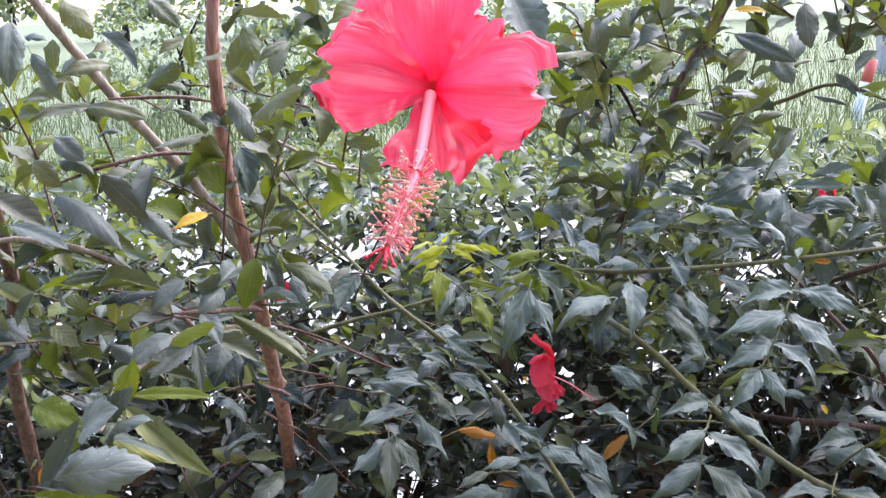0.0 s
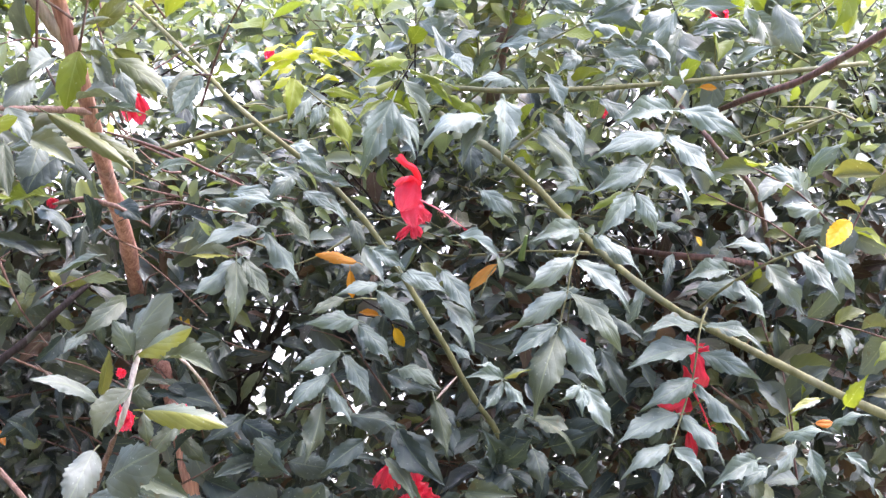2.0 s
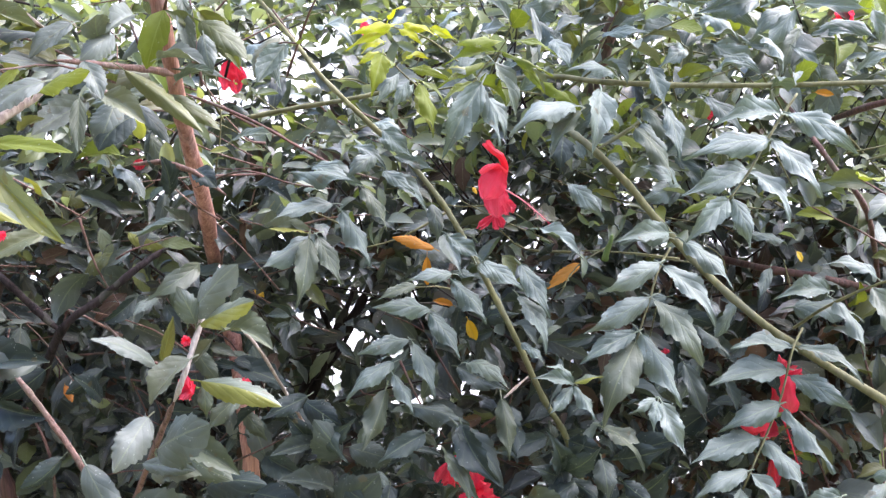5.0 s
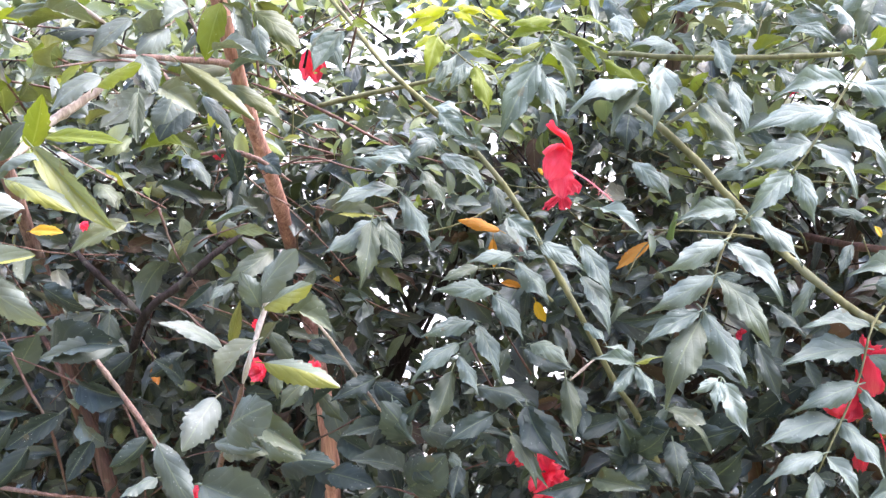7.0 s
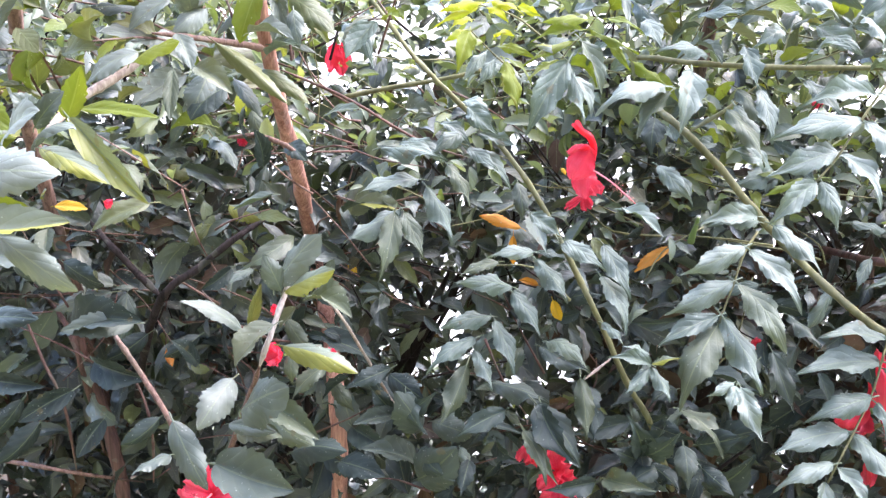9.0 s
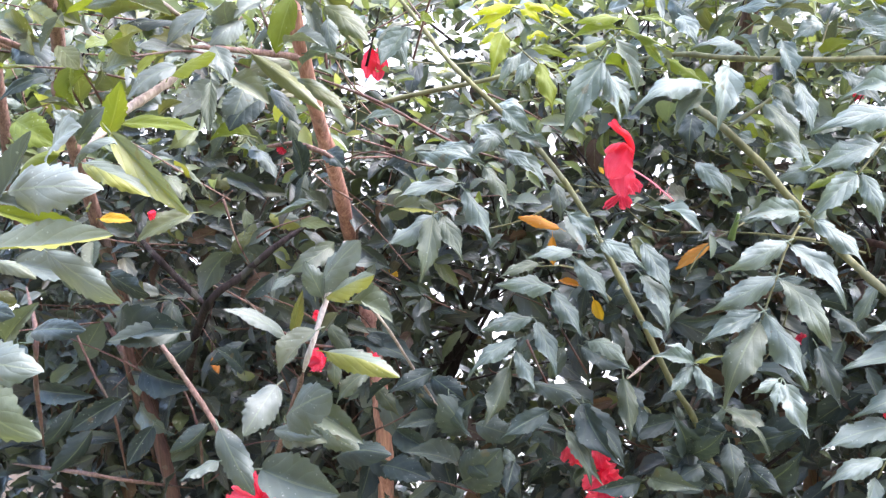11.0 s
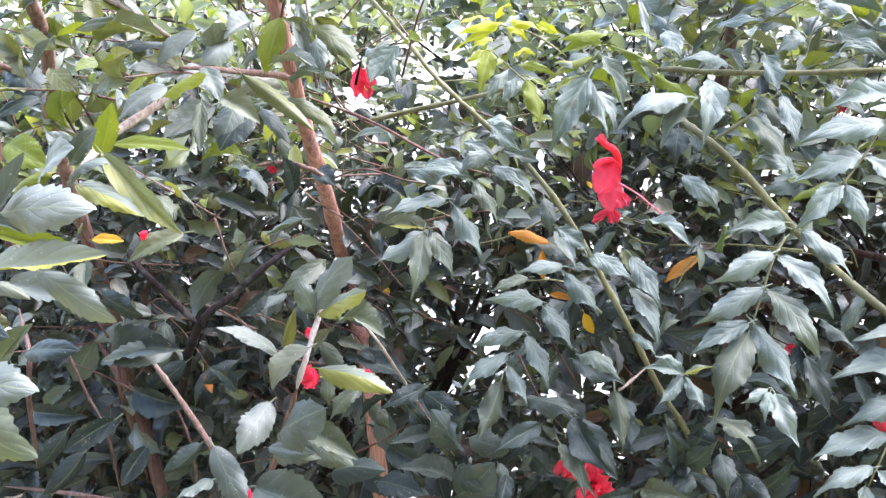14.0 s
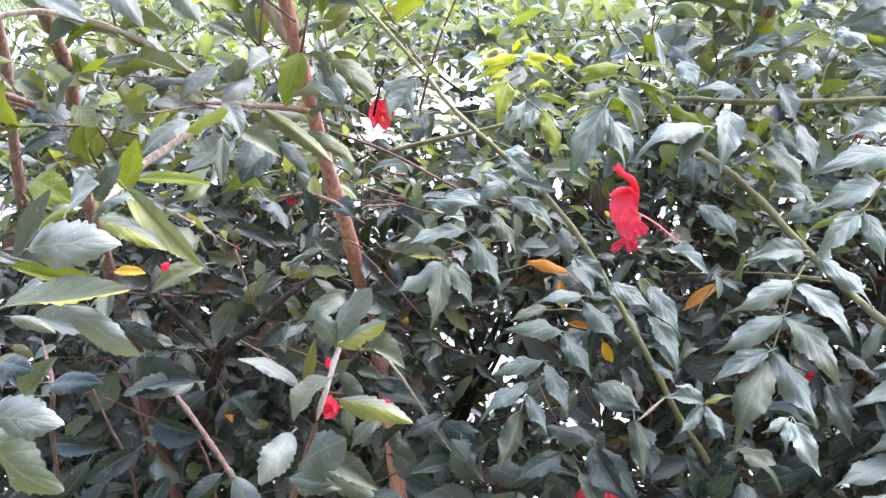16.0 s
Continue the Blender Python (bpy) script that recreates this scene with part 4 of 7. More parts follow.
tleaf(trumpet, (-0.077, 1.200, 1.150), (-0.035, 1.160, 1.147), 0.45, 0, TEAL)
tleaf(trumpet, (-0.128, 1.180, 1.111), (-0.077, 1.140, 1.107), 0.41, 0, TEAL)
tleaf(trumpet, (-0.069, 1.180, 1.125), (-0.094, 1.140, 1.109), 0.5, 0, TEAL)
tleaf(trumpet, (-0.163, 1.350, 1.214), (-0.111, 1.300, 1.212), 0.52, 0, TEAL)
tleaf(trumpet, (-0.214, 1.250, 1.213), (-0.170, 1.200, 1.183), 0.52, 0, TEAL)
tleaf(trumpet, (-0.239, 1.100, 1.284), (-0.221, 1.070, 1.244), 0.29, 0, TEAL)
tleaf(trumpet, (-0.244, 1.120, 1.260), (-0.233, 1.100, 1.216), 0.27, 0, TEAL)
tleaf(trumpet, (-0.218, 1.100, 1.259), (-0.179, 1.070, 1.228), 0.27, 15, DULL)
tleaf(trumpet, (0.242, 1.200, 1.111), (0.196, 1.170, 1.137), 0.45, 0, TEAL)

# yellowed tuft and single leaves at the back
tleaf(trumpet, (0.094, 1.460, 1.296), (0.075, 1.440, 1.300), 0.20, 0, GOLD)
tleaf(trumpet, (0.094, 1.460, 1.296), (0.075, 1.440, 1.309), 0.20, 0, GOLD)
tleaf(trumpet, (0.094, 1.460, 1.296), (0.089, 1.440, 1.311), 0.20, 0, LIME)
tleaf(trumpet, (0.094, 1.460, 1.296), (0.100, 1.440, 1.315), 0.20, 0, GOLD)
tleaf(trumpet, (0.094, 1.460, 1.296), (0.107, 1.440, 1.308), 0.20, 0, GOLD)
tleaf(trumpet, (0.094, 1.460, 1.296), (0.117, 1.440, 1.302), 0.20, 0, LIME)
tleaf(trumpet, (0.094, 1.460, 1.296), (0.110, 1.440, 1.293), 0.20, 0, GOLD)
tleaf(trumpet, (0.094, 1.460, 1.296), (0.103, 1.440, 1.283), 0.20, 0, GOLD)
tleaf(trumpet, (0.094, 1.460, 1.296), (0.088, 1.440, 1.286), 0.20, 0, LIME)
hleaf(hibiscus, (0.462, 1.120, 1.347), (0.468, 1.100, 1.291), 0.48, 0, LIME)
hleaf(hibiscus, (-0.234, 1.000, 1.397), (-0.225, 0.980, 1.354), 0.44, 0, TEAL)

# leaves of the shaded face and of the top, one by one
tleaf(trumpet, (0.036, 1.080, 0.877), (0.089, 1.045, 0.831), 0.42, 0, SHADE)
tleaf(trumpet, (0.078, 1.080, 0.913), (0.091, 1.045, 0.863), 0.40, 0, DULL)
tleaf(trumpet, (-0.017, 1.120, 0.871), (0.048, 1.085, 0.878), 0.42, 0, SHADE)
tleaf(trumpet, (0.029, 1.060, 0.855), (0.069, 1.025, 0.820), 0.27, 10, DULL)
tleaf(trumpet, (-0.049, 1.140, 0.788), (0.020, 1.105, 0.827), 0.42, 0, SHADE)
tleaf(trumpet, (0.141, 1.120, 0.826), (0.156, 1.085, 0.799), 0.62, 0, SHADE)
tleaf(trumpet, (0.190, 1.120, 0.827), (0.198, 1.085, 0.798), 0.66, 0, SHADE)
tleaf(trumpet, (0.157, 1.160, 0.822), (0.201, 1.125, 0.833), 0.48, 20, DARK_SHADED)
tleaf(trumpet, (0.221, 1.120, 0.778), (0.258, 1.085, 0.848), 0.50, 0, DARK_SHADED)
tleaf(trumpet, (0.218, 1.180, 0.798), (0.280, 1.145, 0.849), 0.48, 0, DARK_SHADED)
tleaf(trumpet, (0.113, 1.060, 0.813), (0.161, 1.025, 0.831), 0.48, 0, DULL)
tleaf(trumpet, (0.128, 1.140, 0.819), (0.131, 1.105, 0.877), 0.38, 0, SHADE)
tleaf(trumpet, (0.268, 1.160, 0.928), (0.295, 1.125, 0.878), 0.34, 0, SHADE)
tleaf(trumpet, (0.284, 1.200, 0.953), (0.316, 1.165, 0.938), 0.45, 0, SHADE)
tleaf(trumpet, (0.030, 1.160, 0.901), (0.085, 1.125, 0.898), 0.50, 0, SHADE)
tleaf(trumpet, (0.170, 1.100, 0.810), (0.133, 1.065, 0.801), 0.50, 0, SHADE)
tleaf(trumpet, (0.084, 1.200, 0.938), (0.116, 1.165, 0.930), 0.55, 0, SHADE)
tleaf(trumpet, (0.052, 1.200, 0.935), (0.087, 1.165, 0.968), 0.45, 0, DARK_SHADED)
tleaf(trumpet, (0.181, 1.200, 0.848), (0.151, 1.165, 0.840), 0.50, 0, DARK_SHADED)
tleaf(trumpet, (0.262, 1.200, 0.897), (0.237, 1.165, 0.880), 0.50, 0, DARK_SHADED)
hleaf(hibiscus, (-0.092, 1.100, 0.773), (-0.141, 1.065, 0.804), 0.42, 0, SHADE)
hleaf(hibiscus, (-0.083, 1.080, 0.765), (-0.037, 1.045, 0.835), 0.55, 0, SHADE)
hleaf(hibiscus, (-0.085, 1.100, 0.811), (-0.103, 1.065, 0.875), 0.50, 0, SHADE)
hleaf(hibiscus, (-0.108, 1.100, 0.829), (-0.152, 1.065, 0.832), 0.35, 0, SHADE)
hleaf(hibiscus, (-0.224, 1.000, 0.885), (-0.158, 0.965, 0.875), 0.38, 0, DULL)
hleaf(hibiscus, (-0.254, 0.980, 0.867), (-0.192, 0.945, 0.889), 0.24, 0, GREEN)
hleaf(hibiscus, (-0.425, 1.000, 0.938), (-0.332, 0.965, 0.977), 0.40, 0, DARK_SHADED)
hleaf(hibiscus, (-0.177, 1.100, 0.758), (-0.117, 1.065, 0.773), 0.45, 0, DARK_SHADED)
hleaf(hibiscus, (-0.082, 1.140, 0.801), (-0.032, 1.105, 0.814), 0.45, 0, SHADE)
hleaf(hibiscus, (-0.132, 1.140, 0.854), (-0.087, 1.105, 0.850), 0.50, 0, DARK_SHADED)
hleaf(hibiscus, (-0.216, 1.050, 0.795), (-0.149, 1.015, 0.833), 0.40, 0, DARK_SHADED)
hleaf(hibiscus, (-0.357, 1.140, 0.833), (-0.370, 1.105, 0.880), 0.40, 0, DARK_SHADED)
hleaf(hibiscus, (-0.253, 1.000, 1.197), (-0.270, 0.965, 1.176), 0.72, 0, DARK_SHADED)
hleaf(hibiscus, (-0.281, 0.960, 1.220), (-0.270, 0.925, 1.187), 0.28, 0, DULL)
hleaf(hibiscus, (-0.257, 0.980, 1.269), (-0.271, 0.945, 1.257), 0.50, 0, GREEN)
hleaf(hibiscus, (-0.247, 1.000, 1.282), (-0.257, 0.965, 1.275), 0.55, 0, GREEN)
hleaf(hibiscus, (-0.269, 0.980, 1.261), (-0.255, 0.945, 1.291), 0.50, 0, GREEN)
hleaf(hibiscus, (-0.326, 1.000, 1.261), (-0.368, 0.965, 1.262), 0.24, 0, DARK_SHADED)
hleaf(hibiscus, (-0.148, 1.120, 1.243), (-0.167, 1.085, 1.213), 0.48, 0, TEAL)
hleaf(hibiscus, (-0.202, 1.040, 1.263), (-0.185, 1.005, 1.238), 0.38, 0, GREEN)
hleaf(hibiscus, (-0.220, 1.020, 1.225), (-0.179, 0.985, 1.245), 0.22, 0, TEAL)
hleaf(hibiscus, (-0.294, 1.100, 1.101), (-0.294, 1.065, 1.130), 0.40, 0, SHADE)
hleaf(hibiscus, (-0.280, 1.120, 1.113), (-0.270, 1.085, 1.159), 0.40, 0, DARK_SHADED)
hleaf(hibiscus, (-0.264, 1.120, 1.087), (-0.258, 1.085, 1.136), 0.36, 0, DARK_SHADED)
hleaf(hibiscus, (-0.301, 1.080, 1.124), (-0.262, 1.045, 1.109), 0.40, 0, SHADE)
hleaf(hibiscus, (-0.242, 1.140, 1.108), (-0.213, 1.105, 1.103), 0.50, 0, DARK_SHADED)
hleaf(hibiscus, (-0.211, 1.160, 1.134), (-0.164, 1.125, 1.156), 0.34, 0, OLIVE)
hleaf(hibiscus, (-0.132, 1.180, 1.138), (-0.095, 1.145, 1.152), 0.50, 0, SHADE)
hleaf(hibiscus, (-0.190, 1.160, 1.086), (-0.144, 1.125, 1.088), 0.40, 0, DARK_SHADED)
tleaf(trumpet, (0.076, 1.200, 1.280), (0.088, 1.165, 1.234), 0.20, 0, GREEN)
tleaf(trumpet, (0.124, 1.270, 1.134), (0.124, 1.235, 1.102), 0.70, 0, DARK_SHADED)
tleaf(trumpet, (0.131, 1.200, 1.103), (0.168, 1.165, 1.080), 0.40, 0, TEAL)
tleaf(trumpet, (0.199, 1.220, 1.183), (0.237, 1.185, 1.149), 0.40, 0, DULL)
tleaf(trumpet, (0.191, 1.200, 1.167), (0.233, 1.165, 1.125), 0.38, 0, DULL)
tleaf(trumpet, (0.257, 1.300, 1.266), (0.293, 1.265, 1.255), 0.50, 0, TEAL)
tleaf(trumpet, (0.240, 1.260, 1.238), (0.210, 1.225, 1.226), 0.50, 0, TEAL)
tleaf(trumpet, (0.270, 1.260, 1.210), (0.301, 1.225, 1.235), 0.50, 0, TEAL)
tleaf(trumpet, (0.307, 1.220, 1.263), (0.325, 1.185, 1.238), 0.50, 0, TEAL)
tleaf(trumpet, (0.156, 1.300, 1.240), (0.205, 1.265, 1.253), 0.36, 0, TEAL)
tleaf(trumpet, (0.103, 1.260, 1.240), (0.122, 1.225, 1.218), 0.60, 0, TEAL)
tleaf(trumpet, (0.320, 1.200, 1.219), (0.333, 1.165, 1.233), 0.55, 0, TEAL)
tleaf(trumpet, (0.131, 1.300, 1.257), (0.103, 1.265, 1.245), 0.45, 0, GREEN)
tleaf(trumpet, (-0.019, 1.300, 1.236), (0.009, 1.265, 1.260), 0.45, 0, TEAL)
tleaf(trumpet, (-0.056, 1.300, 1.247), (-0.075, 1.265, 1.234), 0.45, 0, TEAL)
tleaf(trumpet, (0.024, 1.300, 1.231), (0.056, 1.265, 1.250), 0.50, 0, GREEN)

# withered leaves
hleaf(trumpet, (0.155, 1.240, 0.999), (0.120, 1.220, 0.974), 0.30, 0, DEAD)
hleaf(trumpet, (-0.005, 1.200, 1.019), (-0.050, 1.200, 1.029), 0.28, 0, DEAD)
hleaf(trumpet, (-0.012, 1.200, 1.009), (-0.010, 1.200, 0.975), 0.32, 20, DEAD)
hleaf(trumpet, (0.037, 1.190, 0.943), (0.048, 1.190, 0.919), 0.46, 0, YELLOW)
hleaf(trumpet, (0.019, 1.200, 0.954), (-0.003, 1.200, 0.958), 0.37, 0, DEAD)
hleaf(hibiscus, (-0.491, 1.100, 1.026), (-0.453, 1.100, 1.027), 0.37, 0, YELLOW)
hleaf(hibiscus, (-0.225, 1.300, 0.908), (-0.213, 1.300, 0.898), 0.64, 0, YELLOW)
hleaf(hibiscus, (-0.425, 1.200, 0.811), (-0.409, 1.180, 0.802), 0.37, 0, DEAD)
hleaf(trumpet, (0.497, 1.100, 1.103), (0.470, 1.080, 1.080), 0.51, 0, YELLOW)
hleaf(trumpet, (0.373, 1.200, 1.048), (0.381, 1.200, 1.037), 0.55, 0, YELLOW)
hleaf(trumpet, (0.390, 1.300, 1.195), (0.410, 1.300, 1.194), 0.41, 0, DEAD)
hleaf(trumpet, (0.450, 1.000, 0.927), (0.469, 1.000, 0.927), 0.46, 0, DEAD)
hleaf(trumpet, (0.030, 1.250, 1.074), (0.036, 1.250, 1.067), 0.64, 0, YELLOW)
hleaf(hibiscus, (-0.254, 0.940, 1.347), (-0.279, 0.920, 1.339), 0.37, 0, YELLOW)
hleaf(hibiscus, (0.286, 1.300, 1.499), (0.324, 1.300, 1.496), 0.33, 0, YELLOW)
hleaf(hibiscus, (-0.411, 0.900, 1.129), (-0.418, 0.900, 1.110), 0.37, 0, DEAD)
hleaf(hibiscus, (0.118, 1.500, 1.477), (0.115, 1.500, 1.457), 0.55, 0, DEAD)

# leaves along the upper trunk
hleaf(hibiscus, (-0.372, 0.860, 1.518), (-0.372, 0.840, 1.469), 0.46, -12, GREEN)
hleaf(hibiscus, (-0.377, 0.980, 1.536), (-0.346, 0.960, 1.503), 0.46, 0, OLIVE)
hleaf(hibiscus, (-0.414, 0.980, 1.505), (-0.392, 0.970, 1.502), 0.46, 10, GREEN)
hleaf(hibiscus, (-0.398, 0.950, 1.491), (-0.368, 0.930, 1.450), 0.31, 18, GREEN)
hleaf(hibiscus, (-0.348, 0.980, 1.505), (-0.306, 0.950, 1.473), 0.28, -5, GREEN)
hleaf(hibiscus, (-0.348, 1.000, 1.477), (-0.384, 0.970, 1.470), 0.46, -12, OLIVE)
hleaf(hibiscus, (-0.389, 1.000, 1.463), (-0.379, 0.990, 1.445), 0.46, 0, LIME)
hleaf(hibiscus, (-0.421, 0.980, 1.450), (-0.387, 0.960, 1.451), 0.55, 10, OLIVE)
hleaf(hibiscus, (-0.365, 1.000, 1.439), (-0.413, 0.960, 1.432), 0.33, 18, OLIVE)
hleaf(hibiscus, (-0.376, 1.000, 1.439), (-0.308, 0.970, 1.429), 0.37, -5, OLIVE)
hleaf(hibiscus, (-0.305, 1.000, 1.533), (-0.274, 0.980, 1.507), 0.46, -12, OLIVE)
hleaf(hibiscus, (-0.272, 1.000, 1.501), (-0.266, 0.980, 1.472), 0.37, 0, LIME)
hleaf(hibiscus, (-0.240, 1.000, 1.483), (-0.261, 0.980, 1.478), 0.37, -12, OLIVE)
hleaf(hibiscus, (-0.318, 1.000, 1.458), (-0.277, 0.980, 1.475), 0.51, 0, OLIVE)
hleaf(hibiscus, (-0.310, 1.000, 1.456), (-0.274, 0.980, 1.454), 0.46, 10, OLIVE)
hleaf(hibiscus, (-0.223, 1.000, 1.505), (-0.208, 0.980, 1.475), 0.46, 18, OLIVE)
hleaf(hibiscus, (-0.186, 1.020, 1.490), (-0.212, 1.000, 1.474), 0.37, -5, OLIVE)
hleaf(hibiscus, (-0.231, 1.020, 1.517), (-0.186, 1.000, 1.513), 0.37, -12, OLIVE)
hleaf(hibiscus, (-0.219, 1.000, 1.426), (-0.168, 0.960, 1.454), 0.46, 0, OLIVE)
hleaf(hibiscus, (-0.262, 1.000, 1.414), (-0.286, 0.980, 1.438), 0.37, 10, OLIVE)
hleaf(hibiscus, (-0.244, 1.020, 1.464), (-0.217, 1.000, 1.446), 0.46, 18, OLIVE)
hleaf(hibiscus, (-0.265, 1.020, 1.407), (-0.310, 0.980, 1.402), 0.28, -5, OLIVE)
hleaf(hibiscus, (-0.243, 1.020, 1.446), (-0.221, 1.000, 1.402), 0.37, -12, GREEN)
hleaf(hibiscus, (-0.234, 1.050, 1.402), (-0.199, 1.020, 1.386), 0.28, 0, OLIVE)
hleaf(hibiscus, (-0.228, 1.050, 1.410), (-0.182, 1.020, 1.407), 0.32, -12, OLIVE)
hleaf(hibiscus, (-0.240, 1.020, 1.390), (-0.230, 1.000, 1.352), 0.37, 0, GREEN)
hleaf(hibiscus, (-0.318, 1.000, 1.382), (-0.321, 0.970, 1.345), 0.41, 10, GREEN)
hleaf(hibiscus, (-0.367, 1.000, 1.376), (-0.318, 0.970, 1.340), 0.37, 18, GREEN)
hleaf(hibiscus, (-0.404, 0.980, 1.362), (-0.334, 0.940, 1.321), 0.32, -5, GREEN)
hleaf(hibiscus, (-0.414, 0.880, 1.378), (-0.366, 0.860, 1.357), 0.39, -12, GREEN)
hleaf(hibiscus, (-0.436, 0.950, 1.340), (-0.374, 0.920, 1.324), 0.33, 0, GREEN)
hleaf(hibiscus, (-0.338, 1.000, 1.343), (-0.297, 0.970, 1.318), 0.37, 10, GREEN)
hleaf(hibiscus, (-0.429, 1.000, 1.391), (-0.397, 0.980, 1.369), 0.46, 18, OLIVE)
hleaf(hibiscus, (-0.405, 1.000, 1.390), (-0.367, 0.980, 1.382), 0.46, -5, OLIVE)
hleaf(hibiscus, (-0.383, 1.000, 1.379), (-0.367, 0.980, 1.361), 0.46, -12, LIME)
hleaf(hibiscus, (-0.405, 1.000, 1.412), (-0.374, 0.980, 1.392), 0.55, 0, GREEN)
hleaf(hibiscus, (-0.365, 1.000, 1.413), (-0.337, 0.980, 1.417), 0.46, -12, GREEN)
hleaf(hibiscus, (-0.157, 1.100, 1.467), (-0.183, 1.080, 1.458), 0.46, 0, LIME)
hleaf(hibiscus, (-0.184, 1.200, 1.344), (-0.165, 1.180, 1.315), 0.37, 10, LIME)
hleaf(hibiscus, (-0.246, 1.080, 1.260), (-0.279, 1.050, 1.235), 0.28, 18, GREEN)
hleaf(hibiscus, (-0.223, 1.100, 1.271), (-0.179, 1.070, 1.229), 0.32, -5, OLIVE)
hleaf(hibiscus, (-0.225, 1.080, 1.270), (-0.230, 1.060, 1.228), 0.37, -12, GREEN)
hleaf(hibiscus, (-0.259, 1.100, 1.192), (-0.198, 1.070, 1.172), 0.28, 0, OLIVE)
hleaf(hibiscus, (-0.207, 1.120, 1.207), (-0.251, 1.100, 1.217), 0.28, 10, GREEN)
hleaf(hibiscus, (-0.284, 1.100, 1.180), (-0.246, 1.070, 1.155), 0.28, 18, GREEN)
hleaf(hibiscus, (-0.309, 1.050, 1.191), (-0.252, 1.020, 1.208), 0.28, -5, OLIVE)
hleaf(hibiscus, (-0.312, 1.050, 1.194), (-0.342, 1.000, 1.174), 0.46, -12, GREEN)
hleaf(hibiscus, (-0.459, 1.000, 1.291), (-0.473, 0.980, 1.319), 0.46, 0, OLIVE)
hleaf(hibiscus, (-0.392, 1.000, 1.298), (-0.426, 0.970, 1.319), 0.28, -12, OLIVE)
hleaf(hibiscus, (-0.426, 1.020, 1.268), (-0.367, 1.000, 1.280), 0.28, 0, OLIVE)
hleaf(hibiscus, (-0.455, 1.020, 1.258), (-0.467, 1.000, 1.229), 0.46, 10, DULL)
hleaf(hibiscus, (-0.388, 1.050, 1.247), (-0.349, 1.030, 1.228), 0.37, 18, GREEN)
hleaf(hibiscus, (-0.407, 1.050, 1.176), (-0.438, 1.030, 1.195), 0.46, -5, OLIVE)
hleaf(hibiscus, (-0.281, 1.020, 1.496), (-0.302, 1.000, 1.485), 0.46, -12, OLIVE)
hleaf(hibiscus, (-0.243, 1.020, 1.500), (-0.221, 1.000, 1.525), 0.46, 0, GREEN)
hleaf(hibiscus, (-0.264, 1.020, 1.511), (-0.283, 1.000, 1.522), 0.46, 10, OLIVE)
hleaf(hibiscus, (-0.261, 1.040, 1.418), (-0.228, 1.020, 1.432), 0.46, 18, OLIVE)
hleaf(hibiscus, (-0.271, 1.080, 1.348), (-0.229, 1.050, 1.357), 0.37, -5, OLIVE)
hleaf(hibiscus, (-0.281, 1.050, 1.370), (-0.312, 1.030, 1.366), 0.37, -12, GREEN)
hleaf(hibiscus, (-0.263, 1.100, 1.285), (-0.216, 1.080, 1.305), 0.37, 0, OLIVE)
hleaf(hibiscus, (-0.324, 1.050, 1.304), (-0.291, 1.030, 1.296), 0.46, -12, OLIVE)

# leaves on the pale trunk at the back
hleaf(hibiscus, (0.024, 1.150, 1.526), (0.052, 1.100, 1.473), 0.55, -12, GREEN)
hleaf(hibiscus, (0.123, 1.300, 1.456), (0.055, 1.270, 1.456), 0.32, 0, OLIVE)
hleaf(hibiscus, (0.367, 1.300, 1.504), (0.367, 1.270, 1.454), 0.46, 10, GREEN)
hleaf(hibiscus, (0.311, 1.400, 1.468), (0.378, 1.360, 1.433), 0.32, 18, GREEN)
hleaf(hibiscus, (0.355, 1.380, 1.440), (0.375, 1.360, 1.406), 0.74, -5, GREEN)
hleaf(hibiscus, (0.179, 1.420, 1.423), (0.140, 1.400, 1.411), 0.37, -12, OLIVE)
hleaf(hibiscus, (0.208, 1.420, 1.472), (0.240, 1.400, 1.464), 0.46, 0, OLIVE)
hleaf(hibiscus, (0.273, 1.420, 1.455), (0.289, 1.400, 1.504), 0.37, 10, OLIVE)
hleaf(hibiscus, (0.226, 1.420, 1.446), (0.183, 1.400, 1.463), 0.37, 18, OLIVE)
hleaf(hibiscus, (0.218, 1.440, 1.438), (0.178, 1.410, 1.409), 0.37, -5, OLIVE)
hleaf(hibiscus, (0.213, 1.450, 1.371), (0.191, 1.430, 1.392), 0.46, -12, GREEN)
hleaf(hibiscus, (0.335, 1.440, 1.445), (0.309, 1.420, 1.418), 0.55, 0, OLIVE)
hleaf(hibiscus, (0.303, 1.440, 1.399), (0.310, 1.420, 1.374), 0.46, -12, LIME)
hleaf(hibiscus, (0.354, 1.450, 1.385), (0.288, 1.420, 1.386), 0.37, 0, GREEN)
hleaf(hibiscus, (0.426, 1.360, 1.417), (0.448, 1.340, 1.391), 0.46, 10, GREEN)
hleaf(hibiscus, (0.383, 1.400, 1.424), (0.404, 1.380, 1.434), 0.46, 18, OLIVE)
hleaf(hibiscus, (0.465, 1.380, 1.390), (0.486, 1.360, 1.386), 0.46, -5, LIME)
hleaf(hibiscus, (0.158, 1.400, 1.375), (0.144, 1.370, 1.332), 0.46, -12, GREEN)
hleaf(hibiscus, (0.133, 1.400, 1.346), (0.101, 1.370, 1.330), 0.46, 0, OLIVE)
hleaf(hibiscus, (0.228, 1.450, 1.329), (0.209, 1.420, 1.304), 0.46, 10, GREEN)
hleaf(hibiscus, (0.316, 1.440, 1.331), (0.341, 1.420, 1.307), 0.46, 18, OLIVE)
hleaf(hibiscus, (0.172, 1.420, 1.339), (0.140, 1.400, 1.350), 0.46, -5, OLIVE)
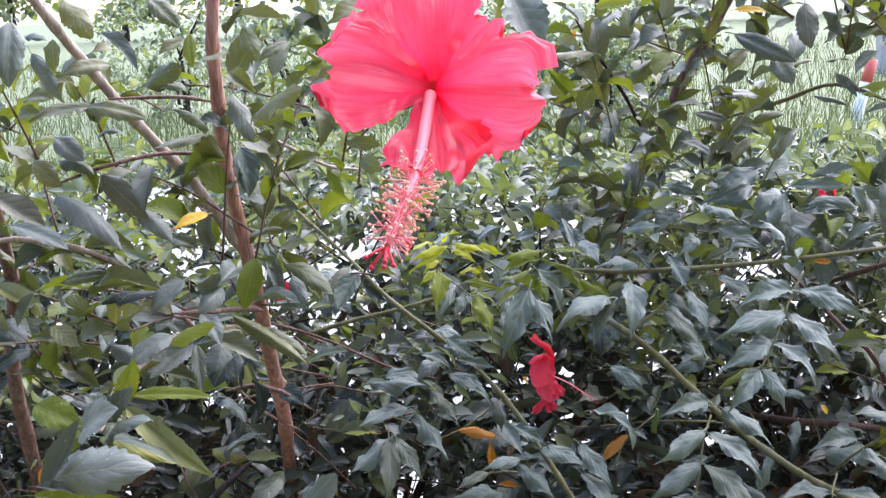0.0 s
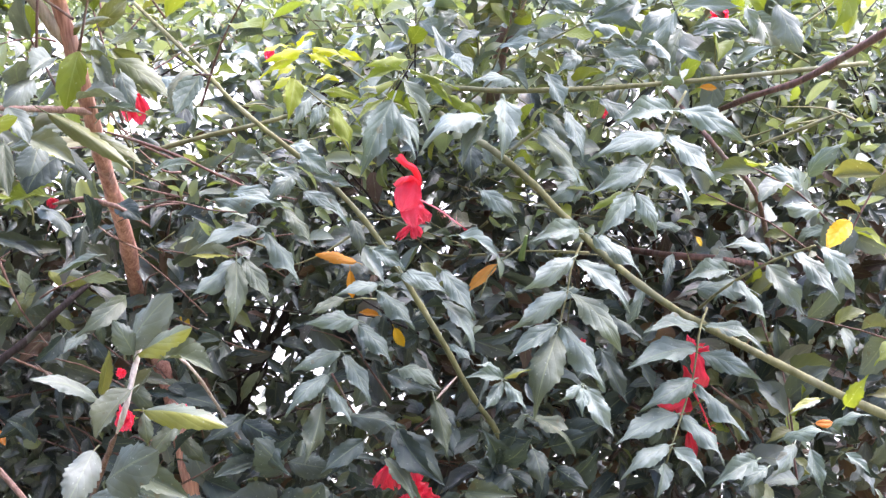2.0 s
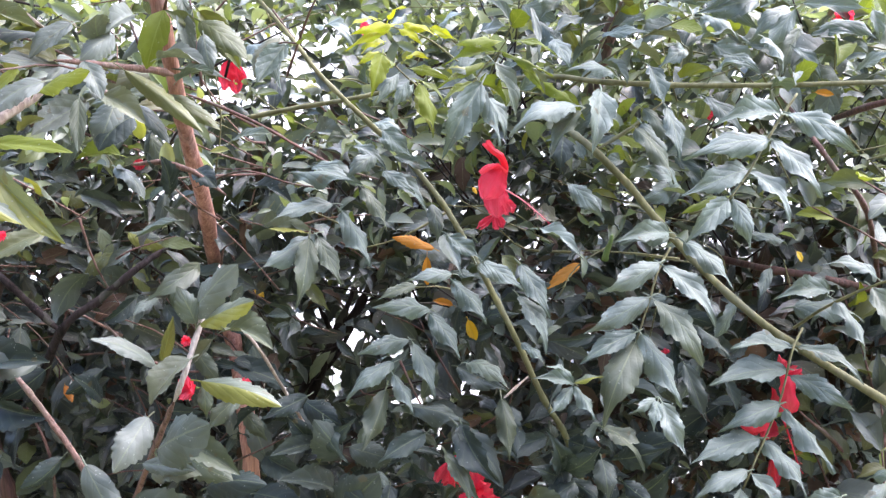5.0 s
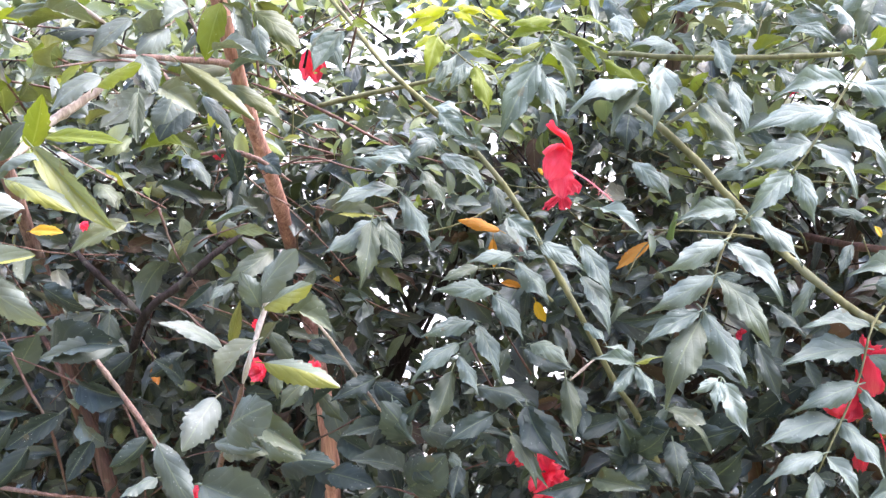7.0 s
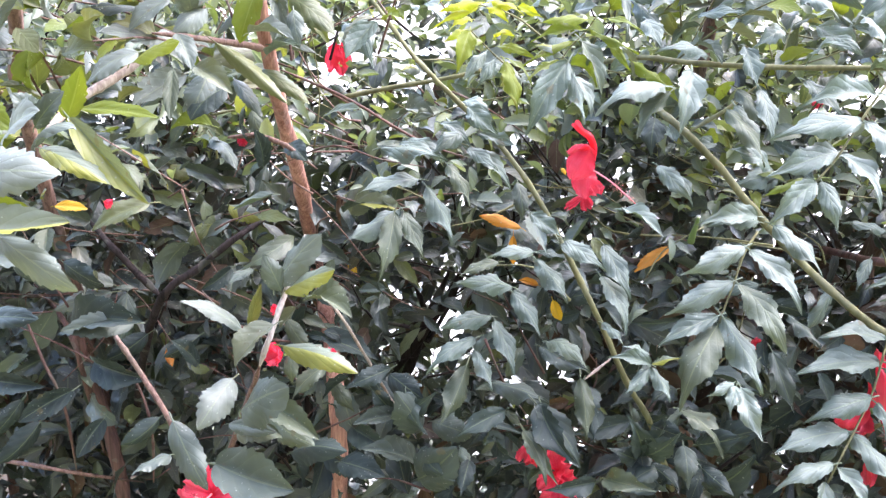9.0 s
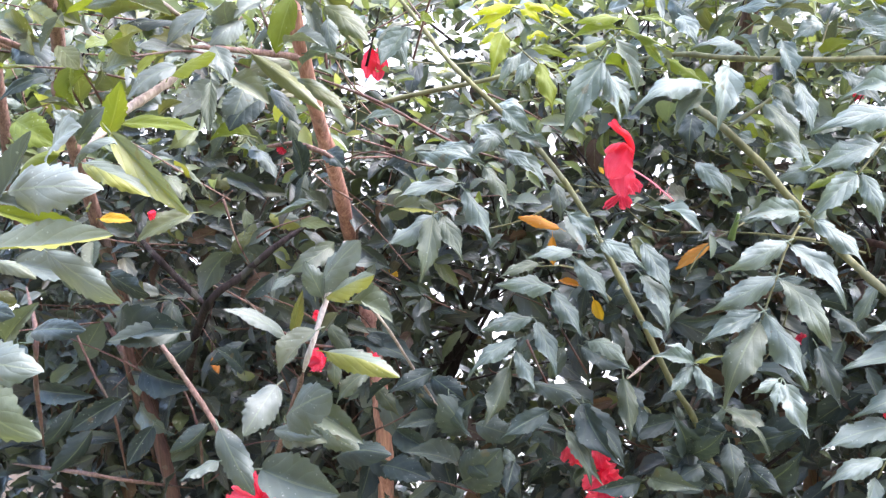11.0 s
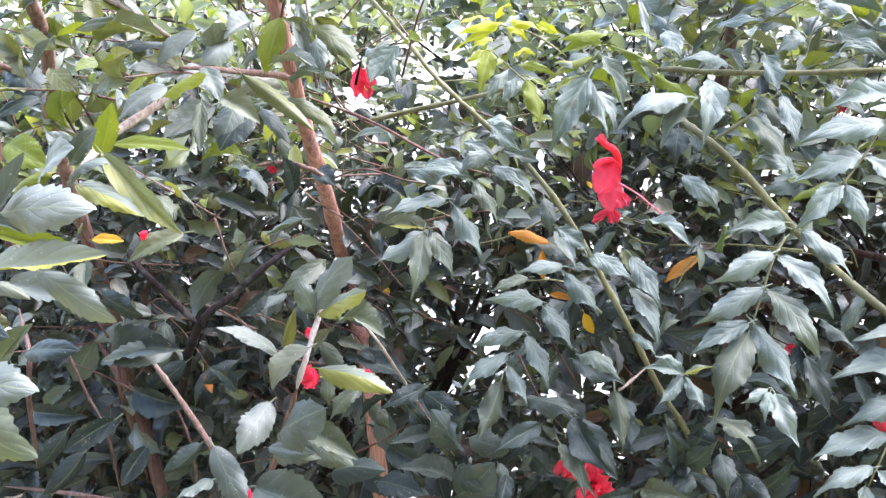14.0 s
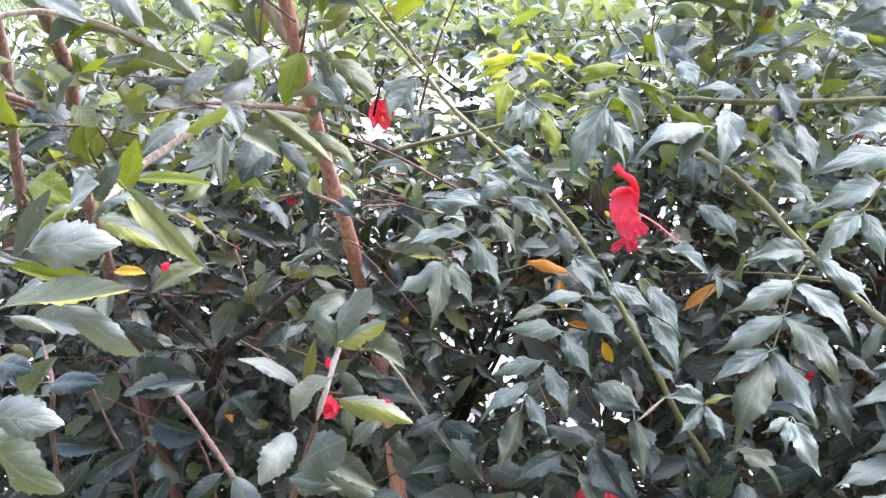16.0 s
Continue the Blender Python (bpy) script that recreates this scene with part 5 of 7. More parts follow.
hleaf(hibiscus, (0.428, 1.350, 1.465), (0.400, 1.330, 1.493), 0.46, -12, GREEN)
hleaf(hibiscus, (0.233, 1.440, 1.499), (0.201, 1.420, 1.483), 0.46, 0, OLIVE)
hleaf(hibiscus, (0.276, 1.440, 1.490), (0.236, 1.420, 1.506), 0.46, -12, GREEN)
hleaf(hibiscus, (0.336, 1.420, 1.502), (0.380, 1.400, 1.487), 0.37, 0, OLIVE)
hleaf(hibiscus, (0.176, 1.450, 1.501), (0.144, 1.430, 1.485), 0.46, 10, GREEN)
hleaf(hibiscus, (0.132, 1.450, 1.496), (0.101, 1.430, 1.511), 0.46, 18, GREEN)
hleaf(hibiscus, (0.173, 1.460, 1.487), (0.204, 1.440, 1.464), 0.46, -5, GREEN)
hleaf(hibiscus, (0.412, 1.360, 1.432), (0.439, 1.340, 1.435), 0.37, -12, OLIVE)
hleaf(hibiscus, (0.406, 1.380, 1.389), (0.445, 1.360, 1.378), 0.23, 0, GREEN)
hleaf(hibiscus, (0.473, 1.360, 1.443), (0.443, 1.340, 1.418), 0.46, 10, GREEN)
hleaf(hibiscus, (0.274, 1.460, 1.424), (0.248, 1.440, 1.393), 0.46, 18, OLIVE)
hleaf(hibiscus, (0.147, 1.460, 1.436), (0.108, 1.440, 1.417), 0.46, -5, GREEN)
hleaf(hibiscus, (0.103, 1.460, 1.460), (0.089, 1.440, 1.425), 0.46, -12, GREEN)
hleaf(hibiscus, (0.275, 1.460, 1.364), (0.313, 1.430, 1.355), 0.37, 0, GREEN)
hleaf(hibiscus, (0.258, 1.450, 1.328), (0.290, 1.420, 1.312), 0.46, -12, GREEN)
hleaf(hibiscus, (0.358, 1.420, 1.466), (0.331, 1.400, 1.488), 0.46, 0, GREEN)
hleaf(hibiscus, (0.252, 1.460, 1.373), (0.278, 1.440, 1.396), 0.46, 10, OLIVE)
hleaf(hibiscus, (0.345, 1.440, 1.353), (0.383, 1.420, 1.364), 0.37, 18, OLIVE)
tleaf(trumpet, (0.327, 1.360, 1.280), (0.255, 1.320, 1.268), 0.45, -12, TEAL)
tleaf(trumpet, (0.333, 1.360, 1.301), (0.276, 1.320, 1.275), 0.45, 0, TEAL)
tleaf(trumpet, (0.370, 1.340, 1.282), (0.433, 1.300, 1.287), 0.29, 10, TEAL)
tleaf(trumpet, (0.382, 1.330, 1.251), (0.427, 1.300, 1.259), 0.32, 18, TEAL)
tleaf(trumpet, (0.361, 1.330, 1.277), (0.327, 1.300, 1.238), 0.41, -5, TEAL)
tleaf(trumpet, (0.265, 1.330, 1.237), (0.313, 1.300, 1.246), 0.41, -12, TEAL)
tleaf(trumpet, (0.440, 1.320, 1.283), (0.448, 1.300, 1.252), 0.52, 0, TEAL)
tleaf(trumpet, (0.360, 1.300, 1.241), (0.389, 1.280, 1.213), 0.45, 10, TEAL)
tleaf(trumpet, (0.422, 1.280, 1.226), (0.458, 1.260, 1.251), 0.41, 18, TEAL)
tleaf(trumpet, (0.293, 1.300, 1.229), (0.325, 1.280, 1.215), 0.45, -5, TEAL)
tleaf(trumpet, (0.286, 1.400, 1.289), (0.317, 1.380, 1.306), 0.45, -12, DULL)
tleaf(trumpet, (0.431, 1.380, 1.295), (0.402, 1.360, 1.328), 0.45, 0, DULL)
tleaf(trumpet, (0.228, 1.400, 1.277), (0.265, 1.370, 1.269), 0.41, 10, TEAL)
tleaf(trumpet, (0.171, 1.360, 1.234), (0.203, 1.340, 1.259), 0.45, 18, TEAL)
hleaf(hibiscus, (0.451, 1.100, 1.347), (0.440, 1.070, 1.301), 0.46, -15, LIME)
hleaf(hibiscus, (0.335, 1.420, 1.368), (0.324, 1.410, 1.390), 0.46, 0, LIME)
hleaf(hibiscus, (0.442, 1.320, 1.403), (0.476, 1.300, 1.410), 0.46, -20, LIME)
hleaf(hibiscus, (0.420, 1.340, 1.419), (0.445, 1.320, 1.397), 0.46, -20, OLIVE)
hleaf(hibiscus, (0.472, 1.400, 1.318), (0.478, 1.390, 1.296), 0.46, 0, LIME)
hleaf(hibiscus, (0.335, 1.400, 1.336), (0.306, 1.380, 1.309), 0.37, 0, OLIVE)
hleaf(hibiscus, (0.371, 1.420, 1.404), (0.361, 1.410, 1.389), 0.46, 0, LIME)
hleaf(hibiscus, (0.486, 1.300, 1.402), (0.526, 1.280, 1.415), 0.28, 0, GREEN)
hleaf(hibiscus, (0.492, 1.320, 1.378), (0.441, 1.300, 1.374), 0.18, 0, GREEN)
hleaf(hibiscus, (0.454, 1.300, 1.269), (0.460, 1.270, 1.237), 0.55, 10, GREEN)
hleaf(hibiscus, (0.460, 1.280, 1.293), (0.479, 1.240, 1.248), 0.46, 0, GREEN)
hleaf(hibiscus, (0.394, 1.340, 1.291), (0.435, 1.310, 1.309), 0.41, 0, GREEN)

# low leaves of the hibiscus, their shade put into the dark tone
hleaf(hibiscus, (-0.553, 1.090, 0.785), (-0.582, 1.060, 0.746), 0.41, -38.0, DARK_SHADED)
hleaf(hibiscus, (-0.547, 1.110, 0.744), (-0.584, 1.070, 0.702), 0.41, -35.0, DARK_SHADED)
hleaf(hibiscus, (-0.394, 1.110, 0.774), (-0.429, 1.080, 0.748), 0.46, -38.0, DARK_SHADED)
hleaf(hibiscus, (-0.487, 1.090, 0.808), (-0.534, 1.050, 0.782), 0.41, -41.0, DARK_SHADED)
hleaf(hibiscus, (-0.592, 1.090, 0.806), (-0.505, 1.060, 0.826), 0.28, 42.5, DARK_SHADED)
hleaf(hibiscus, (-0.493, 1.150, 0.813), (-0.412, 1.120, 0.816), 0.41, 42.5, DARK_SHADED)
hleaf(hibiscus, (-0.432, 1.170, 0.847), (-0.472, 1.140, 0.821), 0.46, -38.0, DARK_SHADED)
hleaf(hibiscus, (-0.612, 1.090, 0.863), (-0.569, 1.060, 0.832), 0.37, 38.0, DARK_SHADED)
hleaf(hibiscus, (-0.358, 1.150, 0.865), (-0.388, 1.120, 0.848), 0.46, -38.0, DARK_SHADED)
hleaf(hibiscus, (-0.520, 1.150, 0.937), (-0.456, 1.120, 0.928), 0.41, 41.0, DARK_SHADED)
hleaf(hibiscus, (-0.573, 1.130, 0.942), (-0.493, 1.090, 0.938), 0.37, 41.0, DARK_SHADED)
hleaf(hibiscus, (-0.476, 1.130, 0.748), (-0.492, 1.090, 0.716), 0.46, -38.0, DARK_SHADED)
hleaf(hibiscus, (-0.183, 1.170, 0.760), (-0.128, 1.140, 0.755), 0.46, 41.0, DARK_SHADED)
hleaf(hibiscus, (-0.166, 1.190, 0.819), (-0.125, 1.160, 0.795), 0.46, 38.0, DARK_SHADED)
hleaf(hibiscus, (-0.213, 1.150, 0.737), (-0.150, 1.120, 0.734), 0.46, 41.0, DARK_SHADED)
hleaf(hibiscus, (-0.324, 1.170, 0.945), (-0.348, 1.140, 0.928), 0.46, -38.0, DARK_SHADED)
stem("branch", hibiscus, [(-0.560, 1.120, 0.889), (-0.528, 1.100, 0.837), (-0.507, 1.100, 0.778), (-0.532, 1.150, 0.654)], 0.0016, 0.002, BARK_MAROON)
stem("branch", hibiscus, [(-0.443, 1.140, 0.816), (-0.416, 1.120, 0.785), (-0.410, 1.120, 0.739), (-0.429, 1.150, 0.652)], 0.0014, 0.0018, BARK_MAROON)
stem("branch", hibiscus, [(-0.348, 1.140, 0.928), (-0.312, 1.130, 0.901), (-0.274, 1.150, 0.873), (-0.251, 1.200, 0.846)], 0.0018, 0.0014, BARK_MAROON)
stem("branch", hibiscus, [(-0.245, 1.140, 1.088), (-0.192, 1.130, 1.113), (-0.149, 1.150, 1.097), (-0.112, 1.200, 1.077)], 0.0011, 0.0009, BARK_MAROON)

# wood
stem("trunk", hibiscus, [(-0.225, 1.000, 1.654), (-0.244, 1.020, 1.580), (-0.259, 1.030, 1.500), (-0.264, 1.050, 1.436), (-0.267, 1.080, 1.354), (-0.252, 1.110, 1.207), (-0.255, 1.160, 1.124), (-0.259, 1.220, 1.040), (-0.278, 1.330, 0.897), (-0.242, 1.270, 0.841), (-0.209, 1.200, 0.757), (-0.212, 1.220, 0.627), (-0.239, 1.300, 0.350)], 0.0052, 0.0105, BARK_RED)
stem("branch", hibiscus, [(-0.248, 1.100, 1.211), (-0.260, 1.080, 1.219), (-0.273, 1.030, 1.232), (-0.286, 1.000, 1.240), (-0.308, 0.980, 1.245)], 0.0038, 0.002, BARK_TWIG)
stem("trunk", hibiscus, [(-0.454, 0.850, 1.588), (-0.449, 0.920, 1.469), (-0.467, 0.980, 1.367), (-0.513, 1.100, 1.243), (-0.549, 1.150, 1.134), (-0.572, 1.220, 0.978), (-0.585, 1.300, 0.740), (-0.640, 1.450, 0.379)], 0.006, 0.0095, BARK_TWIG)
stem("branch", hibiscus, [(-0.537, 1.140, 1.169), (-0.547, 1.100, 1.202), (-0.560, 1.050, 1.226)], 0.0045, 0.003, BARK_TWIG)
stem("trunk", hibiscus, [(-0.634, 1.100, 1.425), (-0.644, 1.180, 1.286), (-0.699, 1.250, 1.101), (-0.751, 1.320, 0.904), (-0.800, 1.400, 0.603), (-0.878, 1.500, 0.307)], 0.006, 0.0085, BARK_TWIG)
stem("branch", hibiscus, [(-0.295, 0.955, 1.234), (-0.324, 0.930, 1.213), (-0.335, 0.900, 1.204), (-0.325, 0.820, 1.194)], 0.004, 0.0035, BARK_PALE)
stem("branch", hibiscus, [(-0.187, 1.020, 1.059), (-0.203, 1.010, 1.005), (-0.214, 0.985, 0.958), (-0.228, 1.000, 0.925)], 0.0024, 0.0030, BARK_WHITE)
stem("branch", hibiscus, [(-0.228, 1.000, 0.925), (-0.254, 1.040, 0.870), (-0.319, 1.110, 0.720), (-0.404, 1.200, 0.541)], 0.0028, 0.0036, BARK_TWIG)
stem("branch", hibiscus, [(-0.515, 1.200, 0.865), (-0.378, 1.000, 0.936), (-0.336, 0.970, 0.913), (-0.300, 0.950, 0.879), (-0.286, 0.950, 0.841)], 0.0024, 0.003, BARK_TWIG)
stem("branch", hibiscus, [(-0.180, 1.050, 0.985), (-0.160, 1.050, 0.962), (-0.149, 1.100, 0.895), (-0.132, 1.170, 0.796), (-0.122, 1.250, 0.704)], 0.0015, 0.002, BARK_PALE)
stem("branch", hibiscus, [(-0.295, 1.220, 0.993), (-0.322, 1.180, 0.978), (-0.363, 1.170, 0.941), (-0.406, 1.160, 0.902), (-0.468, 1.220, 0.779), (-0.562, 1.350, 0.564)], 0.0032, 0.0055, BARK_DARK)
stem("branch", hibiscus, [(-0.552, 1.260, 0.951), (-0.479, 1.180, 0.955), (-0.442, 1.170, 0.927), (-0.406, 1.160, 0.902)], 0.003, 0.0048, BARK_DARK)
stem("branch", hibiscus, [(-0.817, 1.300, 0.532), (-0.585, 1.120, 0.673), (-0.503, 1.100, 0.687), (-0.524, 1.300, 0.534)], 0.003, 0.002, BARK_TWIG)
stem("branch", hibiscus, [(-0.596, 1.100, 0.934), (-0.498, 0.970, 0.952), (-0.514, 0.980, 0.893), (-0.571, 1.050, 0.757)], 0.0026, 0.0026, BARK_MAROON)
stem("branch", hibiscus, [(-0.732, 1.400, 0.784), (-0.569, 1.220, 0.818), (-0.539, 1.200, 0.758), (-0.581, 1.300, 0.575)], 0.0032, 0.004, BARK_MAROON)
stem("branch", hibiscus, [(-0.411, 0.850, 1.638), (-0.390, 0.950, 1.536), (-0.371, 1.000, 1.480), (-0.340, 1.030, 1.422), (-0.304, 1.060, 1.364), (-0.277, 1.080, 1.310), (-0.264, 1.100, 1.273)], 0.0042, 0.0062, BARK_PALE)
stem("branch", hibiscus, [(-0.328, 1.020, 1.260), (-0.355, 1.000, 1.287), (-0.385, 0.980, 1.309), (-0.415, 0.960, 1.323), (-0.441, 0.950, 1.327), (-0.468, 0.940, 1.324), (-0.523, 0.950, 1.307)], 0.0022, 0.0030, BARK_PALE)
stem("branch", hibiscus, [(-0.543, 0.980, 1.261), (-0.524, 1.000, 1.244), (-0.504, 1.030, 1.224), (-0.489, 1.080, 1.193)], 0.0034, 0.0030, BARK_TWIG)
stem("branch", hibiscus, [(-0.267, 1.040, 1.437), (-0.296, 1.020, 1.444), (-0.354, 1.000, 1.446)], 0.0022, 0.0016, BARK_TWIG)
stem("branch", hibiscus, [(-0.266, 1.060, 1.382), (-0.315, 1.030, 1.390), (-0.361, 1.000, 1.384), (-0.416, 1.000, 1.367)], 0.0024, 0.0016, BARK_TWIG)
stem("branch", hibiscus, [(0.419, 1.380, 1.714), (0.335, 1.450, 1.552), (0.307, 1.480, 1.488), (0.263, 1.500, 1.399), (0.240, 1.520, 1.328), (0.205, 1.550, 1.252), (0.180, 1.580, 1.135), (0.177, 1.600, 0.911)], 0.0065, 0.0105, BARK_TWIG)
stem("branch", hibiscus, [(0.202, 1.400, 1.340), (0.166, 1.380, 1.405), (0.126, 1.360, 1.463), (0.106, 1.340, 1.495)], 0.0025, 0.0018, BARK_DARK)
stem("branch", hibiscus, [(0.092, 1.600, 1.373), (0.146, 1.600, 1.351), (0.175, 1.600, 1.339)], 0.006, 0.005, BARK_PALE)
stem("branch", hibiscus, [(0.329, 1.550, 1.344), (0.398, 1.500, 1.371), (0.457, 1.450, 1.396), (0.526, 1.400, 1.369)], 0.0035, 0.0025, CANE)
stem("branch", hibiscus, [(-0.279, 1.300, 1.376), (-0.243, 1.320, 1.352), (-0.207, 1.350, 1.326), (-0.168, 1.380, 1.315)], 0.0028, 0.002, BARK_PALE)
stem("cane", trumpet, [(0.095, 1.400, 1.138), (0.128, 1.280, 1.140), (0.156, 1.250, 1.127), (0.195, 1.250, 1.093), (0.245, 1.240, 1.044), (0.288, 1.230, 1.006), (0.356, 1.200, 0.961), (0.442, 1.140, 0.931), (0.551, 1.080, 0.894), (0.706, 1.050, 0.841)], 0.0037, 0.0045, CANE)
stem("cane", trumpet, [(-0.251, 1.300, 1.289), (-0.170, 1.220, 1.236), (-0.123, 1.180, 1.199), (-0.067, 1.160, 1.157), (-0.025, 1.150, 1.123), (0.017, 1.150, 1.070), (0.054, 1.150, 1.008), (0.092, 1.150, 0.940), (0.125, 1.160, 0.871), (0.156, 1.180, 0.813), (0.194, 1.220, 0.703)], 0.0022, 0.0034, CANE)
stem("cane", trumpet, [(0.031, 1.450, 1.145), (0.100, 1.330, 1.185), (0.158, 1.290, 1.192), (0.231, 1.280, 1.196), (0.302, 1.260, 1.205), (0.390, 1.240, 1.218), (0.546, 1.220, 1.240)], 0.0032, 0.0027, CANE)
stem("cane", trumpet, [(-0.246, 1.350, 1.105), (-0.186, 1.340, 1.124), (-0.114, 1.320, 1.146), (-0.072, 1.300, 1.163)], 0.0032, 0.0024, CANE)
stem("branch", trumpet, [(0.158, 1.250, 1.126), (0.195, 1.260, 1.152), (0.226, 1.270, 1.180)], 0.0026, 0.0018, CANE)
stem("branch", trumpet, [(0.106, 1.150, 0.902), (0.079, 1.120, 0.887)], 0.002, 0.002, BARK_PALE)
stem("branch", trumpet, [(0.379, 1.400, 1.168), (0.378, 1.240, 1.161), (0.401, 1.220, 1.135), (0.438, 1.220, 1.098), (0.491, 1.300, 1.015), (0.573, 1.450, 0.867)], 0.0028, 0.003, BARK_MAROON)
stem("branch", trumpet, [(0.530, 1.100, 1.312), (0.490, 1.150, 1.261), (0.465, 1.200, 1.224), (0.432, 1.250, 1.195), (0.441, 1.450, 1.121)], 0.004, 0.0035, BARK_MAROON)
stem("branch", trumpet, [(0.442, 1.250, 1.138), (0.477, 1.220, 1.164), (0.519, 1.200, 1.192)], 0.0022, 0.002, CANE)
stem("branch", trumpet, [(0.322, 1.500, 0.924), (0.375, 1.340, 0.972), (0.420, 1.300, 0.983), (0.462, 1.300, 0.977), (0.631, 1.450, 0.895)], 0.004, 0.0045, BARK_MAROON)
stem("branch", trumpet, [(0.410, 1.200, 0.860), (0.483, 1.250, 0.786), (0.535, 1.300, 0.697)], 0.0025, 0.003, BARK_MAROON)
stem("trunk", trumpet, [(0.036, 1.500, 0.653), (0.044, 1.500, 0.587), (0.037, 1.500, 0.445)], 0.01, 0.013, BARK_MAROON)
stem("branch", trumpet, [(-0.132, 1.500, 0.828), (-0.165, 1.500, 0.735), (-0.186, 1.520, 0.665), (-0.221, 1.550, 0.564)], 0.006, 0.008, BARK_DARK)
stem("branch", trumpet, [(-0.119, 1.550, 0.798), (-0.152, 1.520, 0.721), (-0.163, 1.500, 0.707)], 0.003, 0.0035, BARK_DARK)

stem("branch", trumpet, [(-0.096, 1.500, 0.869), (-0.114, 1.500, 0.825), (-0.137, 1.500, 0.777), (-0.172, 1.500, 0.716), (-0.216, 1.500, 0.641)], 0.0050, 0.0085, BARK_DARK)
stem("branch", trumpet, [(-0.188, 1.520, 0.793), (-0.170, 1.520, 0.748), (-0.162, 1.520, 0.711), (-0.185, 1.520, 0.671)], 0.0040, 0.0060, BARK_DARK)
stem("trunk", hibiscus, [(-0.570, 1.240, 0.806), (-0.560, 1.240, 0.758), (-0.544, 1.240, 0.701), (-0.531, 1.240, 0.633), (-0.524, 1.240, 0.552), (-0.530, 1.240, 0.397)], 0.0070, 0.0100, BARK_MAROON)
stem("branch", hibiscus, [(-0.207, 1.120, 1.090), (-0.235, 1.120, 1.109), (-0.247, 1.120, 1.114), (-0.270, 1.120, 1.119), (-0.301, 1.120, 1.114)], 0.0022, 0.0030, BARK_TWIG)
stem("branch", hibiscus, [(-0.306, 1.140, 1.148), (-0.321, 1.140, 1.171), (-0.338, 1.140, 1.185), (-0.348, 1.140, 1.199)], 0.0024, 0.0034, BARK_TWIG)
stem("branch", hibiscus, [(-0.279, 1.220, 1.164), (-0.229, 1.220, 1.148), (-0.192, 1.220, 1.133), (-0.155, 1.220, 1.114), (-0.112, 1.220, 1.095), (-0.069, 1.220, 1.085)], 0.0018, 0.0012, BARK_MAROON)

# ---- flowers ----
PETAL_SHAPES = [blade(18, fan, 19, 0.10, a, f, rp, tw, s + 40, 0.065, 0.06) for s, (a, f, rp, tw) in enumerate([(0.06, 0.10, 0.055, 0.0), (0.12, -0.05, 0.05, 0.2), (-0.05, 0.15, 0.055, -0.2), (0.16, 0.08, 0.04, 0.1), (-0.12, 0.2, 0.06, -0.1)])]
PETAL_SHAPES.append(blade(18, lambda u: 0.10 + 0.92 * math.sin(math.pi * u) ** 0.7, 19, 0.05, 0.10, -0.16, 0.03, 0.1, 47, 0.02, 0.02))
PETAL_MESH = {}


def petal(flower, base, tip, width, normal, mat, k=0):
    key = (k if k == 5 else k % 5, mat.name)
    if key not in PETAL_MESH:
        PETAL_MESH[key] = blade_mesh("petal", PETAL_SHAPES[key[0]], mat)
    ob = part_of("petal", PETAL_MESH[key], None, flower)
    ob.matrix_basis = stand(base, tip, width, normal)
    return ob


def furl(flower, points, radii, flat=0.6, seed=0, mat=None):
    """A furled petal or closed corolla: a soft hollow fold along points, crumpled round its edge."""
    line = smooth_line(points, 6)
    r = random.Random(seed)
    ph, m = r.uniform(0, 6), 17
    vs, uv = [], []
    for i, p in enumerate(line):
        u = i / (len(line) - 1)
        d = (line[min(i + 1, len(line) - 1)] - line[max(i - 1, 0)]).normalized()
        a = (Vector((1, 0, 0.2)) - Vector((1, 0, 0.2)).dot(d) * d).normalized()
        b = d.cross(a)
        k = u * (len(radii) - 1)
        lo = min(int(k), len(radii) - 2)
        rad = radii[lo] + (radii[lo + 1] - radii[lo]) * ease(0, 1, k - lo)
        for j in range(m):
            t = 2 * math.pi * j / (m - 1)
            q = rad * (1 + 0.13 * math.sin(3 * t + ph + 4 * u) + (0.08 + 0.15 * u) * math.sin(5 * t + 2 * ph + 7 * u) + 0.07 * math.sin(14 * u + 2 * t + ph))
            vs.append(tuple(p + q * (math.cos(t) * a + flat * math.sin(t) * b) + d * (0.25 * rad * u * math.sin(4 * t + ph))))
            uv.append((j / (m - 1), 0.25 + 0.75 * u))
    n = len(line)
    fs = [(i * m + j, i * m + j + 1, (i + 1) * m + j + 1, (i + 1) * m + j) for i in range(n - 1) for j in range(m - 1)]
    return part_of("petal", blade_mesh("petal", (vs, fs, uv), mat or PETAL), None, flower)


